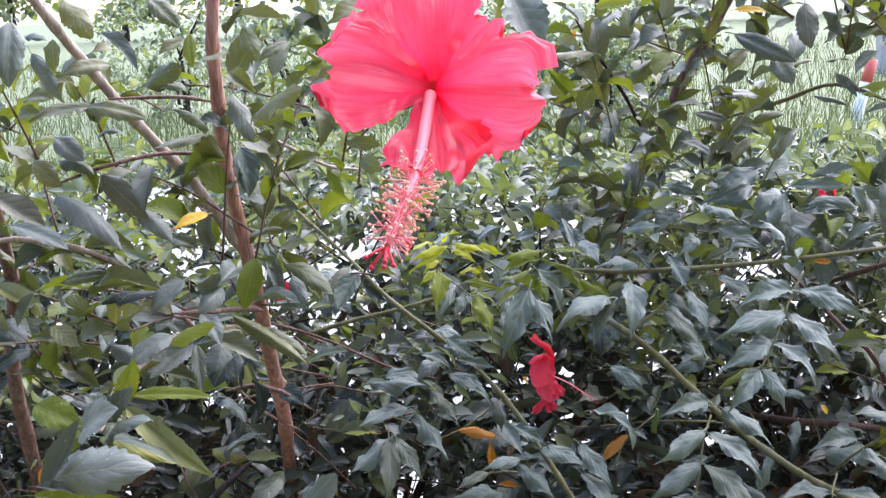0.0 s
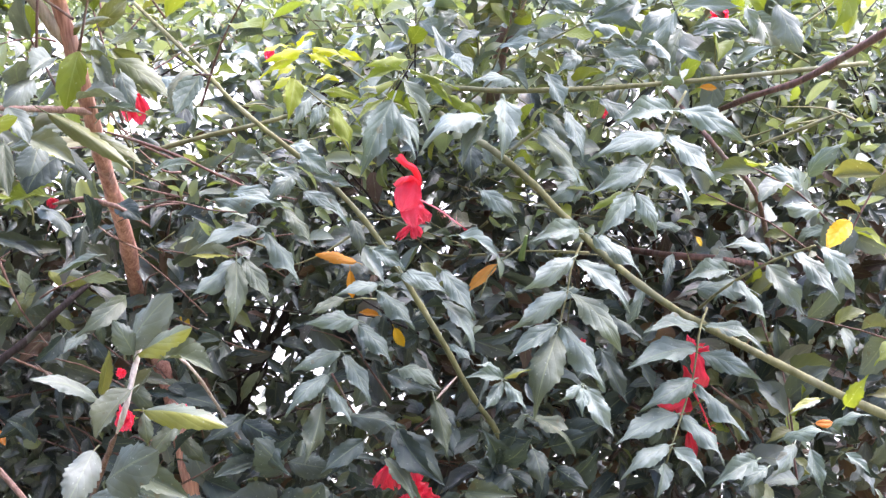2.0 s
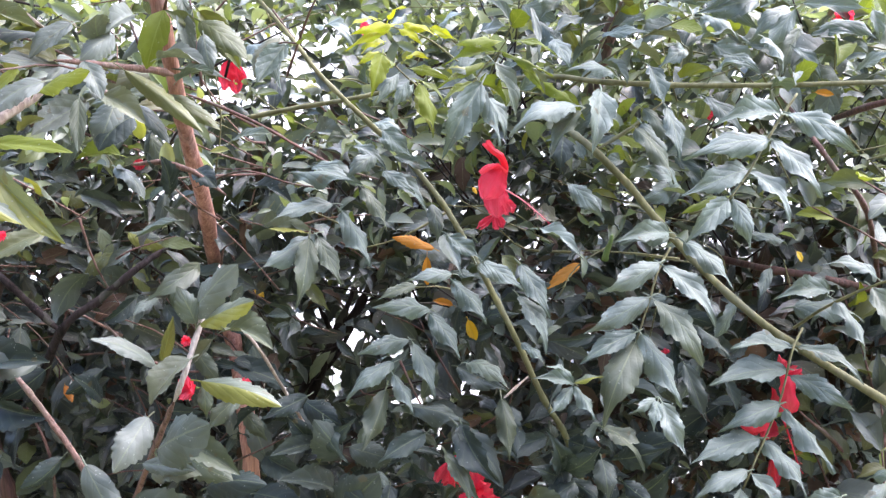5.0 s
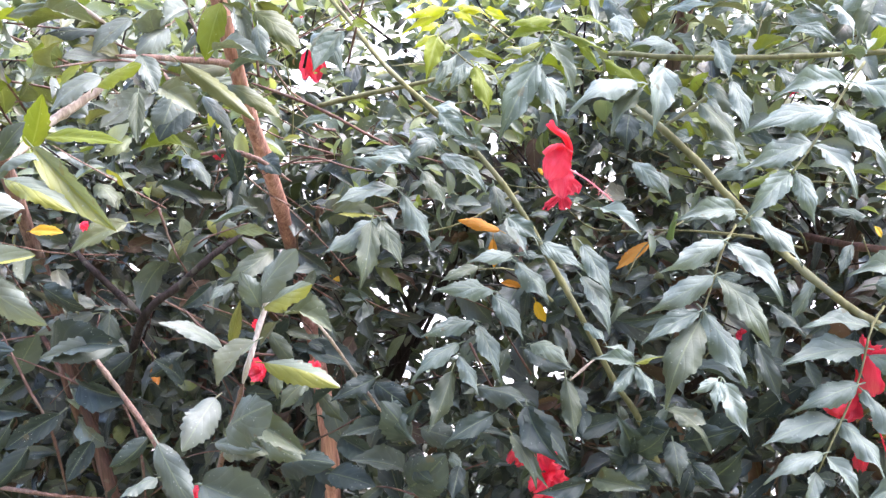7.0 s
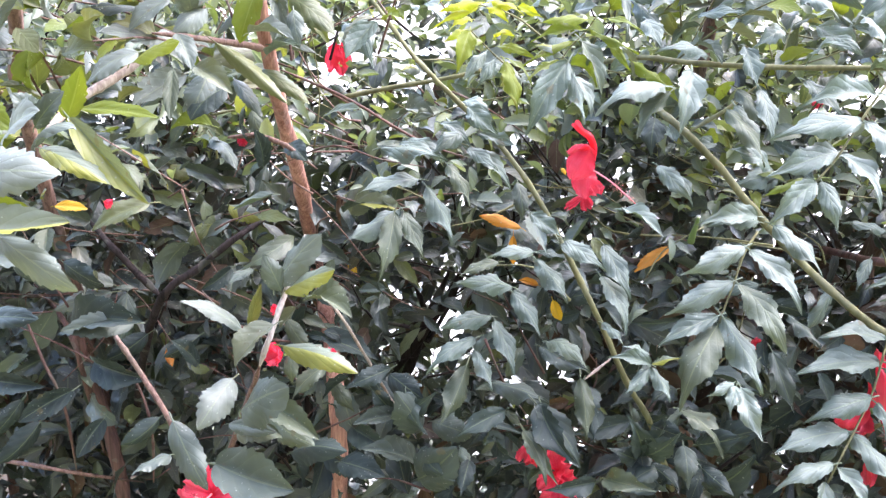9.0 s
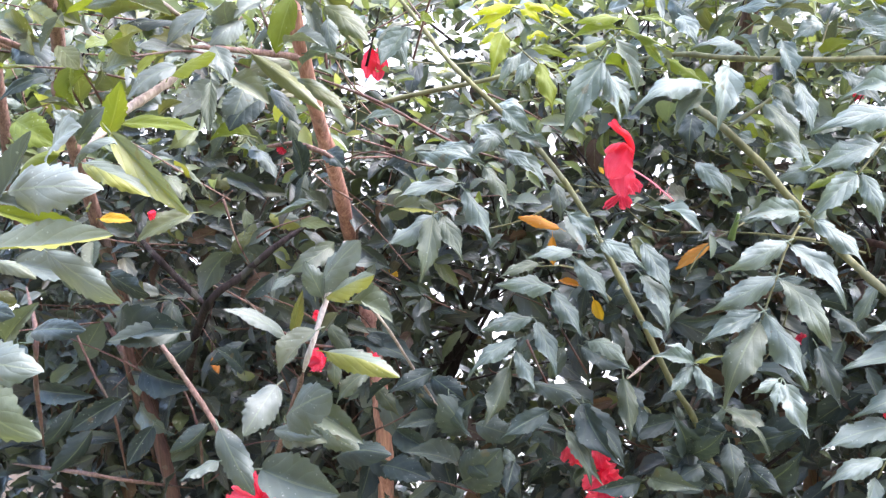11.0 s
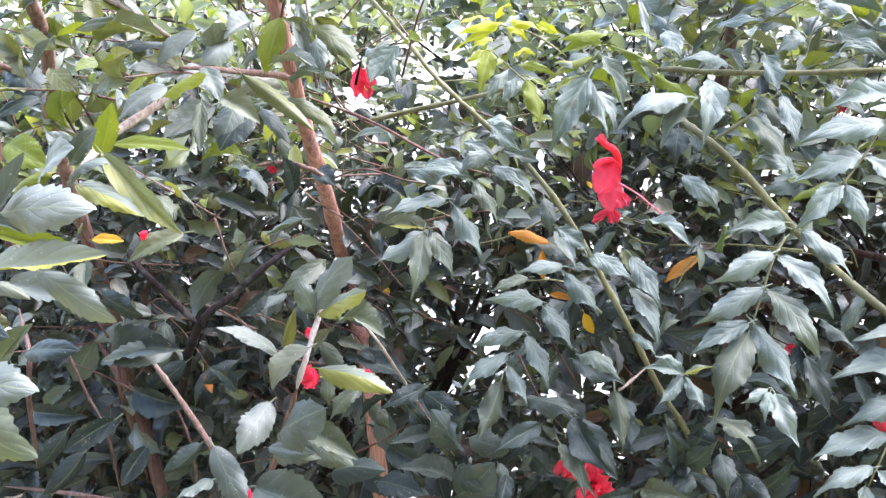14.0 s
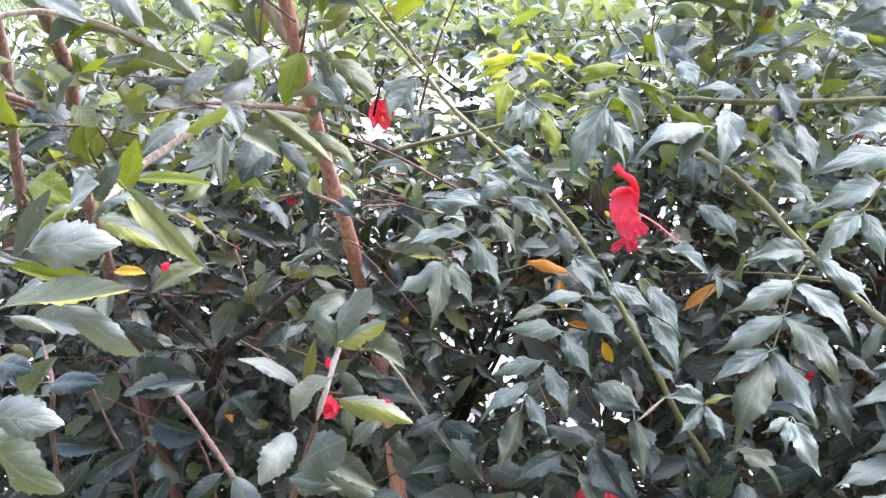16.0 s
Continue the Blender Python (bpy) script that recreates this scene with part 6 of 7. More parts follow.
def flower_column(flower, base, end, r=0.0022, hairs=46, hair=0.010, bend=(0, 0, -0.006), mat=COLUMN):
    b, e = Vector(base), Vector(end)
    line = smooth_line([b, b.lerp(e, 0.5) + Vector(bend), e], 8)
    bm = bmesh.new()
    tube(bm, line, r * 1.3, r * 0.8, 8)
    part("column", bm, mat, flower)
    rr = random.Random(len(flower.children))
    hb, pbm = bmesh.new(), bmesh.new()
    for i in range(hairs):
        p = line[int(len(line) * rr.uniform(0.52, 0.95))]
        d = Vector((rr.gauss(0, 1), rr.gauss(0, 1), rr.gauss(0, 1))).normalized() * hair * rr.uniform(0.6, 1.1)
        tube(hb, [p, p + d * 0.6, p + d], r * 0.12, r * 0.09, 4)
        bmesh.ops.create_icosphere(pbm, subdivisions=1, radius=r * rr.uniform(0.28, 0.45), matrix=Matrix.Translation(p + d))
    part("filament_brush", hb, mat, flower)
    part("anther_dust", pbm, POLLEN, flower, "orange pollen-dusted anthers")
    sbm = bmesh.new()
    axis = (line[-1] - line[-3]).normalized()
    for i in range(5):
        d = (axis + Vector((rr.gauss(0, 0.5), rr.gauss(0, 0.5), rr.gauss(0, 0.5)))).normalized() * hair * 0.9
        tube(sbm, [e, e + d * 0.7, e + d], r * 0.3, r * 0.3, 5)
        bmesh.ops.create_icosphere(sbm, subdivisions=1, radius=r * 0.55, matrix=Matrix.Translation(e + d))
    part("stigma", sbm, STIGMA, flower, "five red stigma pads")


def calyx(flower, base, out, size=0.012):
    b, o = Vector(base), Vector(out).normalized()
    bm = bmesh.new()
    tube(bm, [b, b + o * size * 0.5, b + o * size, b + o * size * 1.6], size * 0.5, size * 0.12, 8)
    part("calyx", bm, CALYX, flower, "small green calyx")


def flower_on(shrub, label):
    f = new("flower")
    f.parent = shrub
    return tagged(f, label)


def plain_flower(shrub, centre, facing, size, label, mat=PETAL, seed=0, closed=0.5, column=True):
    """A hibiscus flower: five ruffled petals about the facing axis; closed 0 is a flat disc, 1 a bell."""
    fl = flower_on(shrub, label)
    c, ax = Vector(centre), Vector(facing).normalized()
    a = ax.orthogonal().normalized()
    b = ax.cross(a)
    rr = random.Random(seed)
    for i in range(5):
        t = 2 * math.pi * i / 5 + rr.uniform(-0.2, 0.2)
        radial = math.cos(t) * a + math.sin(t) * b
        tip = c + size * (radial * (1 - 0.55 * closed) + ax * closed * rr.uniform(0.7, 1.1))
        petal(fl, c, tip, rr.uniform(0.8, 1.05), ax - radial * closed, mat, i + seed)
    if column:
        flower_column(fl, c, c + ax * size * 1.35, size * 0.028, 20, size * 0.14)
    calyx(fl, c, -ax, size * 0.2)
    return fl


# the large open flower
big = flower_on(hibiscus, "large open red hibiscus flower with a long drooping stamen column")
C = Vector((-0.033, 0.545, 1.479))
petal(big, C, (-0.081, 0.520, 1.492), 0.92, (0.35, -0.9, 0.1), PETAL_PINK, 0)
petal(big, C, (-0.038, 0.560, 1.534), 1.05, (0.05, -0.9, -0.35), PETAL_PINK, 1)
petal(big, C, (0.017, 0.522, 1.475), 1.0, (-0.35, -0.9, 0.1), PETAL_PINK, 3)
petal(big, C, (-0.029, 0.505, 1.443), 0.90, (0.1, -0.8, 0.6), PETAL_PINK, 4)
petal(big, C + Vector((0, 0.006, 0)), (-0.005, 0.575, 1.510), 0.85, (-0.1, -0.9, -0.2), PETAL_PINK, 2)
flower_column(big, (-0.034, 0.54, 1.477), (-0.052, 0.470, 1.420), 0.0023, 190, 0.013, (0.003, -0.004, -0.002))
calyx(big, C + Vector((0, 0.008, 0)), (0, 1, 0.1), 0.014)
bm = bmesh.new()
tube(bm, [C + Vector((0, 0.010, 0)), C + Vector((0, 0.006, 0)), C + Vector((0, -0.001, 0))], 0.002, 0.0042, 14)
part("throat", bm, PETAL, big, "deep red throat")
stem("flower_stalk", hibiscus, [C + Vector((0, 0.015, 0.002)), C + Vector((0.005, 0.05, 0.03)), C + Vector((0.0, 0.12, 0.12)), C + Vector((-0.08, 0.3, 0.24)), (-0.262, 1.0, 1.66)], 0.0016, 0.0035, CANE)

# the flower in the middle of the hedge, seen from its side
mid = flower_on(trumpet, "half-closed red hibiscus flower seen from the side")
C = Vector((0.058, 1.238, 1.084))
furl(mid, [(0.064, 1.232, 1.092), (0.064, 1.230, 1.106), (0.059, 1.227, 1.118), (0.050, 1.226, 1.124), (0.041, 1.226, 1.133)], [0.003, 0.0034, 0.0036, 0.0030, 0.0042], 0.45, 5)
furl(mid, [(0.062, 1.230, 1.098), (0.054, 1.226, 1.108), (0.046, 1.222, 1.107), (0.038, 1.219, 1.101)], [0.005, 0.0045, 0.004, 0.0025], 0.5, 8, PETAL_PINK)
petal(mid, (0.060, 1.224, 1.106), (0.044, 1.214, 1.074), 0.80, (-0.15, -0.95, 0.15), PETAL_PINK, 5)
petal(mid, (0.056, 1.226, 1.088), (0.060, 1.216, 1.054), 0.78, (0.2, -0.95, 0.1), PETAL_PINK, 5)
petal(mid, (0.060, 1.228, 1.076), (0.073, 1.222, 1.058), 0.75, (0.5, -0.8, 0.2), PETAL, 0)
petal(mid, (0.062, 1.234, 1.056), (0.041, 1.224, 1.038), 0.34, (0.1, -0.7, 0.6), PETAL, 2)
petal(mid, (0.056, 1.234, 1.056), (0.064, 1.228, 1.038), 0.70, (0.0, -0.9, 0.3), PETAL, 4)
flower_column(mid, (0.060, 1.222, 1.087), (0.111, 1.20, 1.061), 0.0008, 46, 0.008, (0, 0, 0.003))
calyx(mid, C, (-0.3, 0.9, 0.2), 0.012)

# the flower behind the right compound leaf
low = flower_on(trumpet, "red hibiscus flower half hidden behind leaves")
C = Vector((0.398, 1.250, 0.842))
petal(low, (0.398, 1.248, 0.872), (0.386, 1.240, 0.906), 0.55, (-0.3, -0.9, 0.1), PETAL, 0)
petal(low, (0.396, 1.246, 0.876), (0.412, 1.236, 0.894), 0.80, (0.1, -0.9, 0.3), PETAL, 2)
furl(low, [(0.394, 1.240, 0.888), (0.399, 1.236, 0.872), (0.402, 1.232, 0.854), (0.404, 1.230, 0.841)], [0.005, 0.012, 0.014, 0.012], 0.5, 12)
furl(low, [C, (0.382, 1.236, 0.826), (0.368, 1.232, 0.820), (0.360, 1.230, 0.816)], [0.006, 0.012, 0.012, 0.005], 0.5, 11)
petal(low, C + Vector((-0.010, 0, -0.004)), (0.382, 1.230, 0.806), 0.90, (0, -0.9, 0.3), PETAL, 4)
flower_column(low, C, (0.427, 1.212, 0.780), 0.0011, 44, 0.008, (0, 0, 0.003), STIGMA)
calyx(low, (0.392, 1.226, 0.838), (0.9, 0.0, 0.3), 0.008)
bud = flower_on(trumpet, "dark red furled hibiscus bud low in the shade")
petal(bud, (0.406, 1.252, 0.772), (0.412, 1.246, 0.730), 0.32, (0.1, -0.9, 0.2), PETAL, 2)
petal(bud, (0.410, 1.256, 0.770), (0.418, 1.250, 0.736), 0.30, (-0.3, -0.9, 0.2), PETAL, 0)
calyx(bud, (0.406, 1.254, 0.772), (0, 0.1, 1), 0.007)

# the crumpled flower low in the hedge and a closed one beside it
heap = flower_on(trumpet, "red crumpled hibiscus flower low in the hedge")
C = Vector((0.062, 1.150, 0.752))
for k, (tip, width) in enumerate([((0.054, 1.138, 0.790), 0.62), ((0.076, 1.130, 0.772), 0.70), ((0.086, 1.128, 0.742), 0.75), ((0.044, 1.126, 0.742), 0.75), ((0.064, 1.120, 0.722), 0.85), ((0.066, 1.118, 0.764), 0.60)]):
    petal(heap, C, tip, width, (0.3 - 0.1 * k, -0.8, 0.4), PETAL, k)
calyx(heap, C, (0, 0.9, 0.2), 0.010)
shut = flower_on(trumpet, "dark red closed flower in the shade")
petal(shut, (0.036, 1.190, 0.772), (0.020, 1.175, 0.742), 0.60, (-0.2, -0.9, 0.3), PETAL, 1)
petal(shut, (0.030, 1.192, 0.766), (0.036, 1.178, 0.738), 0.60, (0.2, -0.9, 0.3), PETAL, 3)
calyx(shut, (0.034, 1.192, 0.770), (0.2, 0.3, 0.9), 0.008)

plain_flower(hibiscus, (-0.230, 1.07, 0.900), (-0.5, -0.6, 0.3), 0.020, "red hibiscus flower hidden behind a pale twig", PETAL, 5, 0.75, False)
plain_flower(hibiscus, (-0.192, 1.09, 0.893), (0.6, -0.6, 0.3), 0.018, "small crumpled red flower behind a leaf", PETAL, 17, 0.8, False)
plain_flower(hibiscus, (-0.243, 1.09, 0.943), (0.2, -0.9, 0.2), 0.009, "small red bud behind a pale twig", PETAL, 18, 0.8, False)
hung = flower_on(hibiscus, "red hanging hibiscus flower at the back")
C = Vector((-0.338, 1.64, 1.088))
petal(hung, C + Vector((-0.006, 0, 0.022)), C + Vector((-0.010, -0.010, -0.022)), 0.55, (-0.3, -0.9, 0.2), PETAL_PINK, 5)
petal(hung, C + Vector((0.000, 0.002, 0.018)), C + Vector((0.008, -0.008, -0.026)), 0.55, (0.3, -0.9, 0.2), PETAL, 5)
petal(hung, C + Vector((0.002, 0.006, 0.020)), C + Vector((0.014, -0.002, -0.010)), 0.50, (0.4, -0.9, 0.2), PETAL, 0)
calyx(hung, C + Vector((-0.002, 0.004, 0.018)), (-0.2, 0.2, 0.9), 0.008)
plain_flower(hibiscus, (0.448, 1.42, 1.268), (-0.7, -0.5, -0.3), 0.022, "small red hibiscus flower near the top", PETAL, 7, 0.7)
plain_flower(trumpet, (0.332, 1.600, 1.097), (0.7, -0.5, -0.2), 0.022, "small red flower behind the cane", PETAL, 8, 0.6, False)
plain_flower(hibiscus, (-0.285, 1.0, 0.765), (0.0, -0.8, 0.5), 0.036, "rose-red hibiscus flower under a leaf", PETAL_PINK, 9, 0.4)
plain_flower(trumpet, (0.265, 1.26, 0.887), (0.1, -0.9, 0.1), 0.010, "small red flower deep in the hedge", PETAL, 10, 0.5, False)
plain_flower(hibiscus, (-0.381, 1.36, 1.035), (0.3, -0.9, 0.1), 0.010, "small red flower deep in the hedge", PETAL, 11, 0.6, False)
plain_flower(hibiscus, (-0.372, 1.680, 1.150), (0.2, -0.8, -0.5), 0.016, "small red hanging flower at the back", PETAL, 13, 0.6, False)
plain_flower(hibiscus, (-0.450, 1.13, 1.025), (0.9, -0.4, -0.2), 0.010, "small dark red withered flower", PETAL, 15, 0.8, False)
plain_flower(trumpet, (-0.118, 1.40, 1.210), (0.6, -0.5, 0.2), 0.012, "small red flower near the top", PETAL, 16, 0.6, False)
bm = bmesh.new()
tube(bm, smooth_line([(0.170, 1.14, 1.046), (0.171, 1.138, 1.056), (0.173, 1.137, 1.066), (0.174, 1.137, 1.074)], 3), 0.004, 0.0015, 8)
part("bud", bm, CALYX, trumpet, "pale green flower bud")

# ---- the mass of foliage ----
rng = random.Random(21)
BLOOMS = [(0.045, 1.2, 1.075), (0.39, 1.2, 0.85), (0.06, 1.1, 0.79)]
GAPS = [((-0.10, 1.3, 0.824), (-0.183, 1.0, -0.529), 0.080, 0.28), ((0.014, 1.3, 0.80), (-0.08, 1.0, -0.55), 0.045, 0.2),
        ((-0.20, 1.5, 1.135), (-0.228, 1.0, -0.221), 0.080, 0.36), ((0.365, 1.3, 0.974), (0.28, 1.0, -0.4), 0.035, 0.15),
        ((0.10, 1.24, 1.06), (0.0, 1.0, -0.3), 0.02, 0.2), ((0.33, 1.35, 1.17), (0.2, 1.0, -0.22), 0.05, 0.25), ((-0.42, 1.5, 1.2), (-0.3, 1.0, -0.18), 0.06, 0.3), ((-0.15, 1.25, 0.93), (-0.18, 1.0, -0.5), 0.03, 0.3), ((-0.357, 1.68, 1.08), (-0.303, 1.0, -0.231), 0.05, 0.25)]


def in_gap(p):
    for c, d, r, keep in GAPS:
        d = Vector(d).normalized()
        q = p - Vector(c)
        if (q - q.dot(d) * d).length < r * (1 + 0.5 * noise.noise(p * 30)) and rng.random() > keep:
            return True
    return False


def front(x, z):
    y = 1.16 + 0.04 * noise.noise(Vector((x * 4, z * 4, 1)))
    if z > 0.98:
        y += (z - 0.98) * 1.25
    if z < 0.75:
        y += (0.75 - z) * 0.25
    return y + (0.05 if x > 0.2 and z < 1.1 else 0)


def foliage(n, x0, x1, z0, z1, deep0, deep1, length, droop, mat_normal=0.7, top=1.27):
    """Places for n leaves between deep0 and deep1 behind the hedge's face."""
    got = []
    while len(got) < n:
        x, z = rng.uniform(x0, x1), rng.uniform(z0, z1)
        if z > top + 0.07 * noise.noise(Vector((x * 5, 3, 0))):
            continue
        p = Vector((x, front(x, z) + rng.uniform(deep0, deep1), z))
        if noise.noise(p * 9) < -0.28 or in_gap(p):
            continue
        size = length * rng.choice((0.6, 0.75, 0.9, 1.0, 1.15, 1.45))
        d = Vector((rng.gauss(0, 0.8), rng.gauss(-0.35, 0.5), rng.gauss(-droop, 0.55))).normalized()
        nrm = Vector((rng.gauss(0, 0.65), rng.gauss(-0.4, 0.55), mat_normal + rng.gauss(0, 0.4)))
        got.append((p, p + d * size, rng.uniform(0.30, 0.54), nrm))
    return got


SMALL = [blade(6, p, 3, 0.0, a, f, 0.0, t, 71 + k) for k, (p, a, f, t) in enumerate([(pointed, 0.12, 0.20, 0.15), (drip, 0.18, 0.10, -0.5), (pointed, -0.08, 0.34, 0.5), (drip, 0.10, 0.30, 0.1)])]
MIDDLE = [blade(12, drip, 5, 0.12, a, f, 0.03, t, 81 + k) for k, (a, f, t) in enumerate([(0.14, 0.16, 0.2), (0.20, 0.05, -0.3), (0.06, 0.26, 0.4)])]
WIDE = [blade(10, p, 5, 0.10, a, f, 0.03, t, 91 + k) for k, (p, a, f, t) in enumerate([(pointed, 0.12, 0.16, -0.15), (drip, 0.18, 0.22, 0.4), (pointed, 0.05, 0.05, -0.5), (pointed, 0.16, 0.36, 0.1)])]


def mass(name, templates, places, mat, parent):
    """Many leaves of one tone in one mesh, shaped in turn after the templates."""
    k = len(templates)
    ob = many_blades(name, [(t, [np.array(stand(*q)) for q in places[i::k]]) for i, t in enumerate(templates)], parent)
    ob.data.materials.append(mat)
    return ob


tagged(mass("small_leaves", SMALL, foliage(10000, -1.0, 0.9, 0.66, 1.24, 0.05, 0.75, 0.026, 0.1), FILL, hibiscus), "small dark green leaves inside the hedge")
tagged(mass("bright_small_leaves", SMALL, foliage(7800, -0.95, 0.85, 1.02, 1.3, 0.0, 0.62, 0.031, 0.0, 1.0, 1.26), SHEEN_FILL, hibiscus), "small light green leaves on the hedge's top, sky sheen in their colour")
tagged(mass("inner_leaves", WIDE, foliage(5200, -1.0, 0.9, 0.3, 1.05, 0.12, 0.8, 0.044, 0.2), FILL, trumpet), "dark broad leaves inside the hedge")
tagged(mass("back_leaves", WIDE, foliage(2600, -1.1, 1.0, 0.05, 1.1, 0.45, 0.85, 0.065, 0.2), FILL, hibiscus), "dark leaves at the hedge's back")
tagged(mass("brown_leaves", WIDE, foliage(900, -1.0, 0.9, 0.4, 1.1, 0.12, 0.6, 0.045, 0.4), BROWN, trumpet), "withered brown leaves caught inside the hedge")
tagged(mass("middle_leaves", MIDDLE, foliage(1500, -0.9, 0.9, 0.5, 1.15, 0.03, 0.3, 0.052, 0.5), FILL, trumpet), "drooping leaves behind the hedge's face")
for i, (b, t, w, nrm) in enumerate(foliage(70, -0.3, 0.75, 0.62, 1.12, 0.0, 0.10, 0.052, 0.55)):
    if any((b.lerp(t, 0.5) - Vector(q)).length < 0.08 for q in BLOOMS):
        continue
    put_leaf(TRU_SHAPES, TRU_MESH, trumpet, b, t, w, rng.uniform(-15, 15), (TEAL, TEAL, DULL, TEAL, GREEN, TEAL, TEAL)[i % 7])
for i, (b, t, w, nrm) in enumerate(foliage(90, -0.95, -0.15, 0.84, 1.22, -0.02, 0.12, 0.048, 0.3)):
    put_leaf(HIB_SHAPES, HIB_MESH, hibiscus, b, t, w, rng.uniform(-20, 20), (GREEN, OLIVE, DULL, GREEN, TEAL, HALF_LIT)[i % 6])


# leafy shoots that rise above the hedge
def shoots(parent, name, count, x0, x1, y0, y1, z0, z1, size, each, mats=(GREEN, OLIVE, LIME), bark=BARK_MAROON):
    places = []
    bm = bmesh.new()
    for i in range(count):
        p = Vector((rng.uniform(x0, x1), rng.uniform(y0, y1), rng.uniform(z0, z1)))
        d = Vector((rng.gauss(0, 0.7), rng.gauss(-0.1, 0.5), rng.uniform(0.1, 1.0))).normalized() * rng.uniform(0.10, 0.2)
        line = smooth_line([p, p + d * 0.5 + Vector((0, 0, 0.01)), p + d], 3)
        tube(bm, line, 0.0014, 0.0008, 5)
        for k in range(each):
            b = line[int(len(line) * (k + 0.5) / each)]
            q = (Vector((rng.gauss(0, 0.8), rng.gauss(-0.25, 0.6), rng.gauss(-0.1, 0.5))) + d.normalized() * 0.4).normalized()
            if in_gap(b):
                continue
            places.append((b, b + q * size * rng.uniform(0.6, 1.25), rng.uniform(0.38, 0.58), (rng.gauss(0, 0.4), rng.gauss(-0.4, 0.35), 0.75)))
    tagged(part(name + "_twig_tangle", bm, bark, parent), kind="stuff")
    for k, (tone, mat) in enumerate(zip(("main", "olive", "lime"), mats)):
        mass(name + "_" + tone + "_leaves", WIDE, [q for i, q in enumerate(places) if (0, 0, 1, 0, 1, 2)[i % 6] == k], mat, parent)


shoots(hibiscus, "upper", 46, -0.70, -0.14, 1.0, 1.35, 1.15, 1.42, 0.045, 8, (OLIVE, LIME, GREEN))
shoots(trumpet, "far", 44, -0.1, 0.85, 1.32, 1.75, 1.08, 1.20, 0.050, 8, (TEAL, GREEN, LIME), CANE)
shoots(hibiscus, "high", 24, 0.16, 0.66, 1.30, 1.50, 1.42, 1.52, 0.046, 8)
shoots(trumpet, "back", 30, 0.04, 0.37, 1.36, 1.68, 1.18, 1.42, 0.048, 8, (GREEN, OLIVE, LIME), CANE)
shoots(trumpet, "low_right", 16, 0.45, 0.8, 1.1, 1.3, 0.65, 1.1, 0.05, 7)
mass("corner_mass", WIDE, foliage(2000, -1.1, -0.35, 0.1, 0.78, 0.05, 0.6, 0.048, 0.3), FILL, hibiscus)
mass("under_mass", MIDDLE, foliage(330, -0.3, 0.8, 0.5, 0.95, 0.0, 0.15, 0.052, 0.35), DARK_SHADED, hibiscus)

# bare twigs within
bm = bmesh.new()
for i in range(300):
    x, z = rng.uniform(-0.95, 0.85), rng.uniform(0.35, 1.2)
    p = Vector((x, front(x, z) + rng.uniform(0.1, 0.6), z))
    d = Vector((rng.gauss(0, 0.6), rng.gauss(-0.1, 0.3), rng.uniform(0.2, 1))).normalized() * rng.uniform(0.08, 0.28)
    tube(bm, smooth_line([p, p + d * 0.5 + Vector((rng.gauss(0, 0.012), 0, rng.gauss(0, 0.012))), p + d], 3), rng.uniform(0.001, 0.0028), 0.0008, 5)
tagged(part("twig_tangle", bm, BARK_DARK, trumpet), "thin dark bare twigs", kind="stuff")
for shrub, tone, words, x0, x1, z0, z1, count in ((hibiscus, BARK_TWIG, "thin reddish twigs", -0.75, -0.1, 0.85, 1.22, 110), (trumpet, CANE, "thin green stalks", -0.4, 0.75, 0.95, 1.25, 110), (hibiscus, BARK_MAROON, "thin maroon twigs low down", -0.8, 0.1, 0.62, 0.92, 70)):
    bm = bmesh.new()
    for i in range(count):
        x, z = rng.uniform(x0, x1), rng.uniform(z0, z1)
        p = Vector((x, front(x, z) + rng.uniform(-0.01, 0.22), z))
        if in_gap(p):
            continue
        d = Vector((rng.gauss(0, 0.9), rng.gauss(-0.1, 0.3), rng.gauss(0.35, 0.5))).normalized() * rng.uniform(0.05, 0.17)
        tube(bm, smooth_line([p, p + d * 0.5 + Vector((rng.gauss(0, 0.008), 0, rng.gauss(0, 0.008))), p + d], 3), rng.uniform(0.0009, 0.0019), 0.0006, 5)
    tagged(part("twig_tangle", bm, tone, shrub), words, kind="stuff")
for i in range(14):
    x, y = rng.uniform(-0.9, 0.85), rng.uniform(1.45, 1.8)
    stem("stalk", hibiscus if x < 0 else trumpet, [(x, y, 0.0), (x + rng.gauss(0, 0.03), y - 0.02, 0.35), (x + rng.gauss(0, 0.08), y - 0.04, 0.62), (x + rng.gauss(0, 0.1), y, 0.86)], 0.013, 0.003, (BARK_DARK, BARK_MAROON)[i % 2])

# ---- beyond the hedge ----
grass = []
GRASS = [blade(3, lambda u: 1 - 0.9 * u, 2, 0.0, 0.1, 0.0, 0.0, 0.0, 80)]
for i in range(26000):
    t = rng.random() ** 1.6
    y = 9.25 + 26 * t
    x = rng.uniform(-0.75, 0.75) * y + 0.0
    p = Vector((x, y, 0))
    grass.append((p, p + Vector((rng.gauss(0, 0.09), rng.gauss(0, 0.06), rng.uniform(0.12, 0.36) * (0.6 + 0.8 * (noise.noise(p * 0.5) + 0.5)))), 0.035, (0, -1, 0.3)))
tagged(mass("long_grass", GRASS, grass, BLADE, None), "long pale green meadow grass", "grass", kind="stuff")


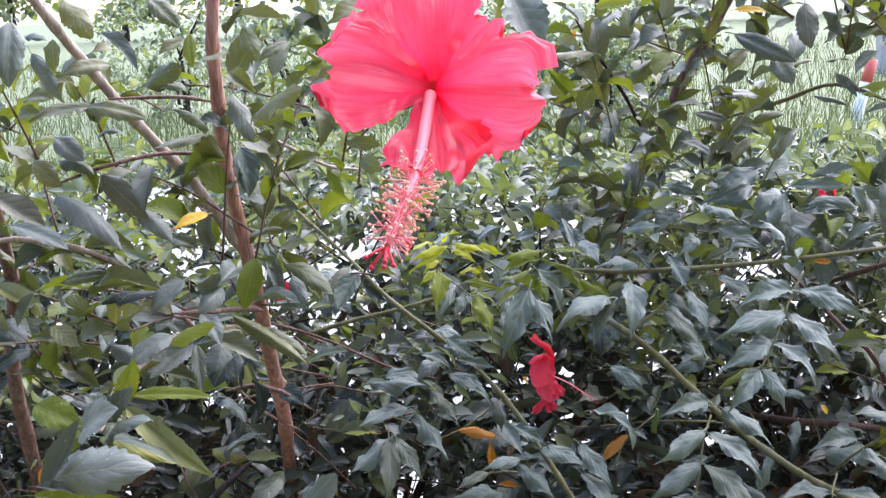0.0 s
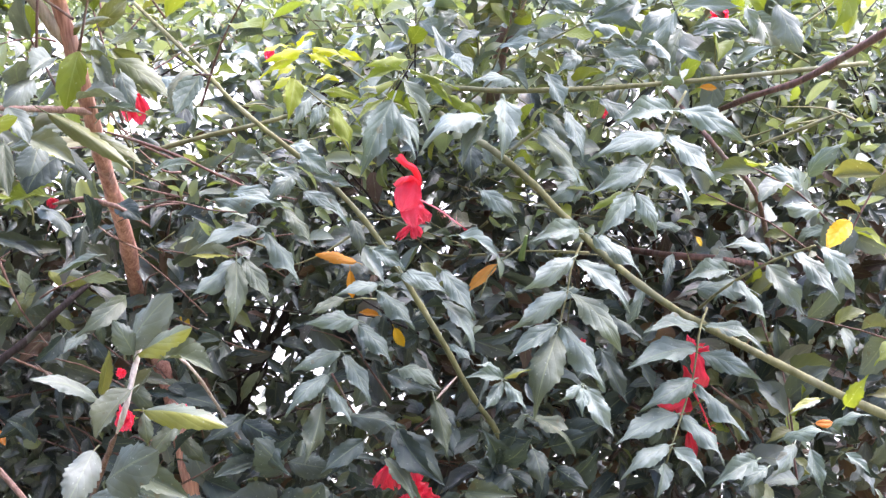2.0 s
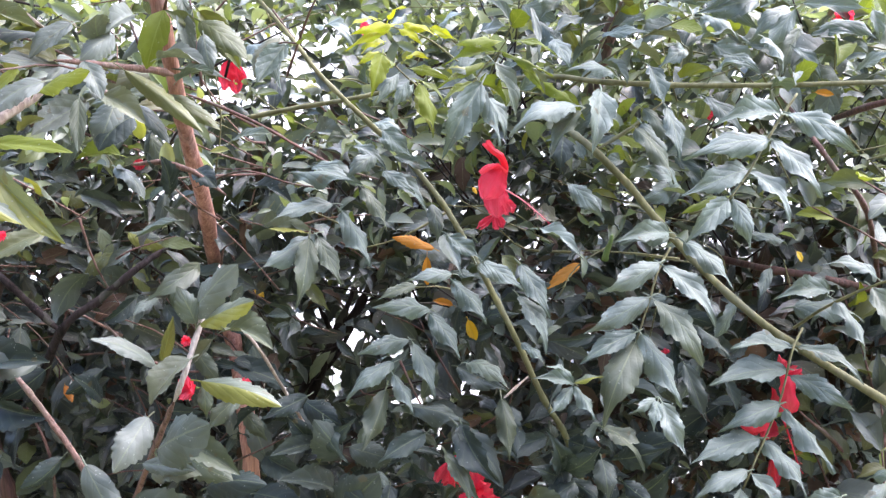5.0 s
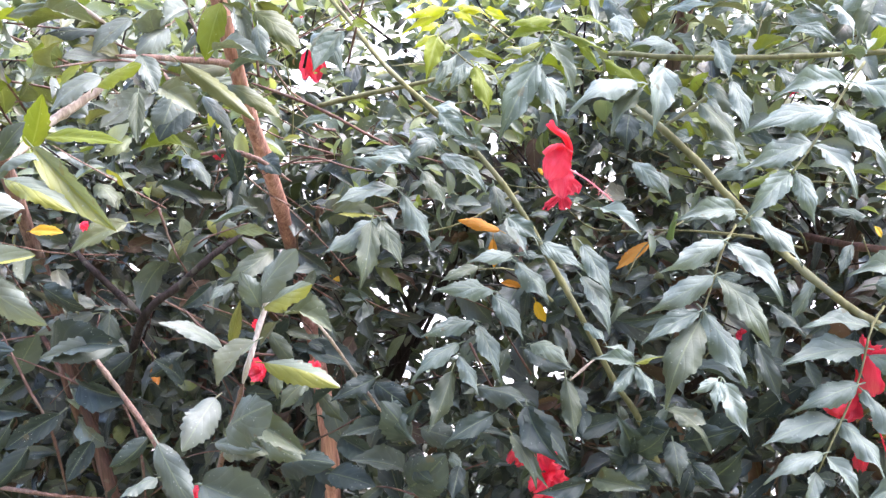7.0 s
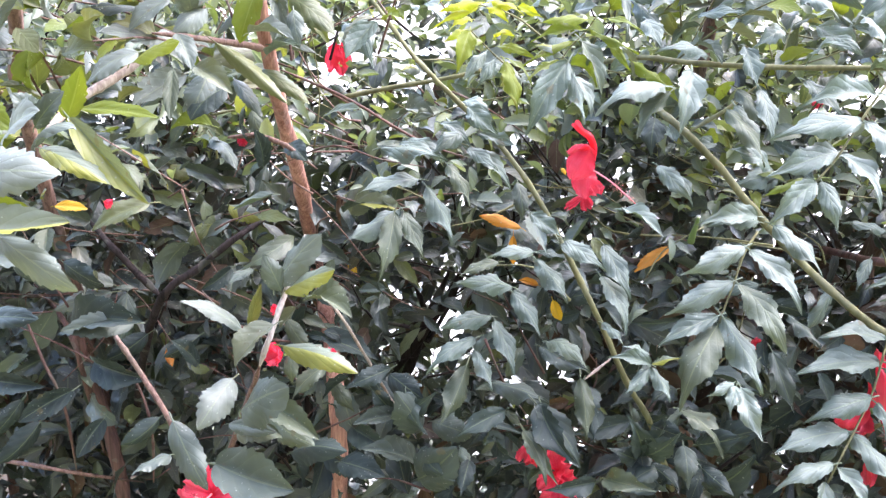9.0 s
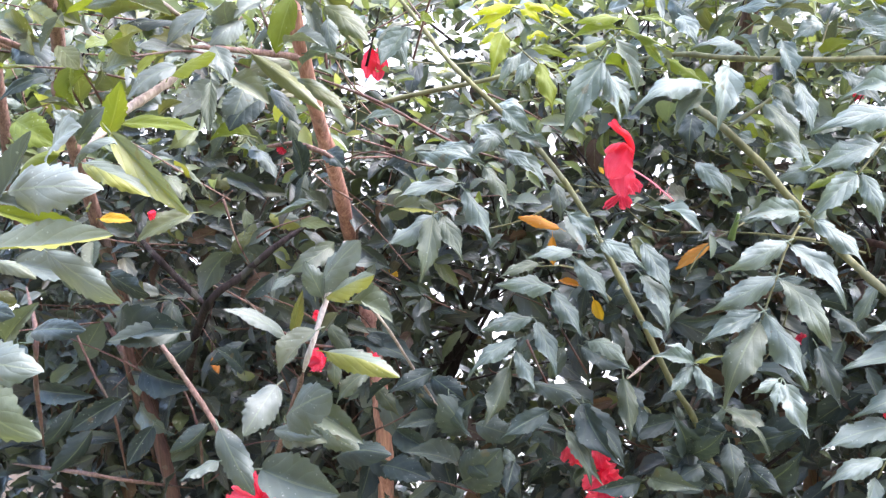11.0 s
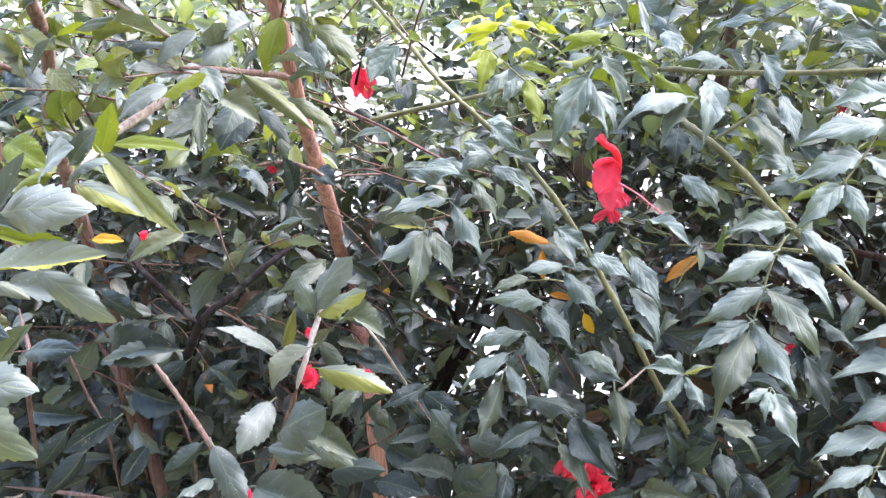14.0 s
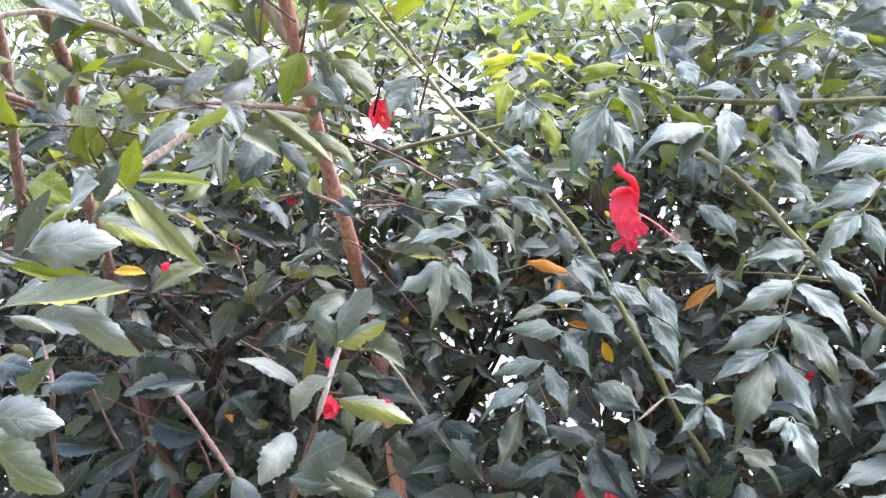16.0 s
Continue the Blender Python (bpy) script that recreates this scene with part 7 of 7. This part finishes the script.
def far_bush(x, y, h, w, seed):
    bush = thing("bush", "pale green leafy bush beyond the yard", "bush", "bushes beyond the yard")
    r = random.Random(seed)
    for k in range(4):
        stem("stem", bush, [(x + 0.05 * k, y, 0), (x + r.gauss(0, 0.1), y, h * 0.4), (x + r.gauss(0, w * 0.3), y + r.gauss(0, 0.2), h * 0.85)], 0.03, 0.01, BARK_DARK)
    pts = []
    for k in range(1500):
        a, e = r.uniform(0, 6.283), r.uniform(0.15, 1.0)
        q = Vector((math.cos(a) * w * math.sqrt(r.random()) * math.sin(e * 2.4), math.sin(a) * w * 0.7, e * h))
        q = q + Vector((noise.noise(q * 2 + Vector((seed, 0, 0))), 0, noise.noise(q * 2))) * 0.35
        b = Vector((x, y, 0)) + q
        d = Vector((r.gauss(0, 1), r.gauss(0, 1), r.gauss(-0.2, 0.8))).normalized() * r.uniform(0.07, 0.15)
        pts.append((b, b + d, 0.5, (r.gauss(0, 0.5), -0.4, 0.8)))
    tagged(mass("crown", SMALL, pts, SHEEN_FILL, bush), kind="stuff")


for i, (x, y, h, w) in enumerate([(-1.6, 9.8, 1.5, 0.9), (0.1, 10.4, 1.3, 0.8), (-4.6, 16, 1.9, 1.4), (1.4, 13.0, 1.2, 0.9), (-0.8, 15.5, 2.0, 1.3), (2.6, 16.5, 1.5, 1.1)]):
    far_bush(x, y, h, w, i + 1)

marker = thing("marker_post", "leaning white marker post with a red top", "post")
bm = bmesh.new()
tube(bm, [Vector((4.15, 12.0, -0.05)), Vector((4.2, 12.0, 0.2)), Vector((4.27, 12.0, 0.5))], 0.07, 0.06, 10)
part("shaft", bm, WHITE, marker)
bm = bmesh.new()
tube(bm, [Vector((4.27, 12.0, 0.5)), Vector((4.30, 12.0, 0.62)), Vector((4.33, 12.0, 0.75))], 0.062, 0.058, 10)
part("top", bm, REDP, marker, "faded red painted top")
pole = thing("pole", "thin pale upright garden pole", "pole")
bm = bmesh.new()
tube(bm, [Vector((-0.30, 6.0, 0)), Vector((-0.32, 6.0, 0.8)), Vector((-0.35, 6.0, 1.7))], 0.028, 0.025, 10)
part("shaft", bm, WHITE, pole)


def far_tree(x, y, h, seed):
    tree = thing("tree", "distant leafy green tree", "tree", "trees in the distance")
    r = random.Random(seed)
    stem("trunk", tree, [(x, y, 0), (x + 0.1, y, h * 0.3), (x - 0.1, y, h * 0.6), (x, y, h * 0.85)], 0.25, 0.08, BARK_DARK)
    pts = []
    for k in range(900):
        a = r.uniform(0, 6.283)
        rad = h * 0.45 * math.sqrt(r.random())
        b = Vector((x + math.cos(a) * rad, y + math.sin(a) * rad, h * (0.22 + 0.8 * r.random())))
        if noise.noise(b * 0.35 + Vector((seed, 0, 0))) < -0.12:
            continue
        d = Vector((r.gauss(0, 1), r.gauss(0, 1), r.gauss(0, 1))).normalized() * r.uniform(0.5, 1.0)
        pts.append((b, b + d, 0.7, (r.gauss(0, 0.5), -0.4, 0.8)))
    tagged(mass("crown", SMALL, pts, SHEEN_FILL, tree), kind="stuff")


for i in range(15):
    far_tree(-52 + 7.4 * i + rng.uniform(-1.5, 1.5), 62 + rng.uniform(-5, 8), rng.uniform(6, 10), i + 30)

# leaves inside the hedge: dark ones low down and withered ones
rng = random.Random(77)
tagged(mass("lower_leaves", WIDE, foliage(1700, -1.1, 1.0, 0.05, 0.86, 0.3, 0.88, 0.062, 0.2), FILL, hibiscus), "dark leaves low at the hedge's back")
tagged(mass("low_brown_leaves", WIDE, foliage(260, 0.1, 0.8, 0.55, 0.98, 0.08, 0.4, 0.055, 0.3), BROWN, trumpet), "maroon withered leaves in the shade")

# single leaves that hang over the long cane
for b, t, w, lean, mat in [
    ((-0.059, 1.135, 1.156), (-0.023, 1.115, 1.145), 0.46, 10, TEAL),
    ((-0.044, 1.130, 1.140), (-0.002, 1.110, 1.136), 0.36, -15, TEAL),
    ((0.011, 1.135, 1.062), (0.045, 1.115, 1.041), 0.42, 0, TEAL),
    ((0.043, 1.135, 1.031), (0.091, 1.115, 1.020), 0.36, 10, TEAL),
    ((-0.008, 1.170, 1.080), (0.002, 1.150, 1.045), 0.50, 0, SHADE),
    ((-0.052, 1.140, 1.121), (-0.008, 1.120, 1.090), 0.40, 12, TEAL),
]:
    put_leaf(TRU_SHAPES, TRU_MESH, trumpet, Vector(b), Vector(t), w, lean, mat)
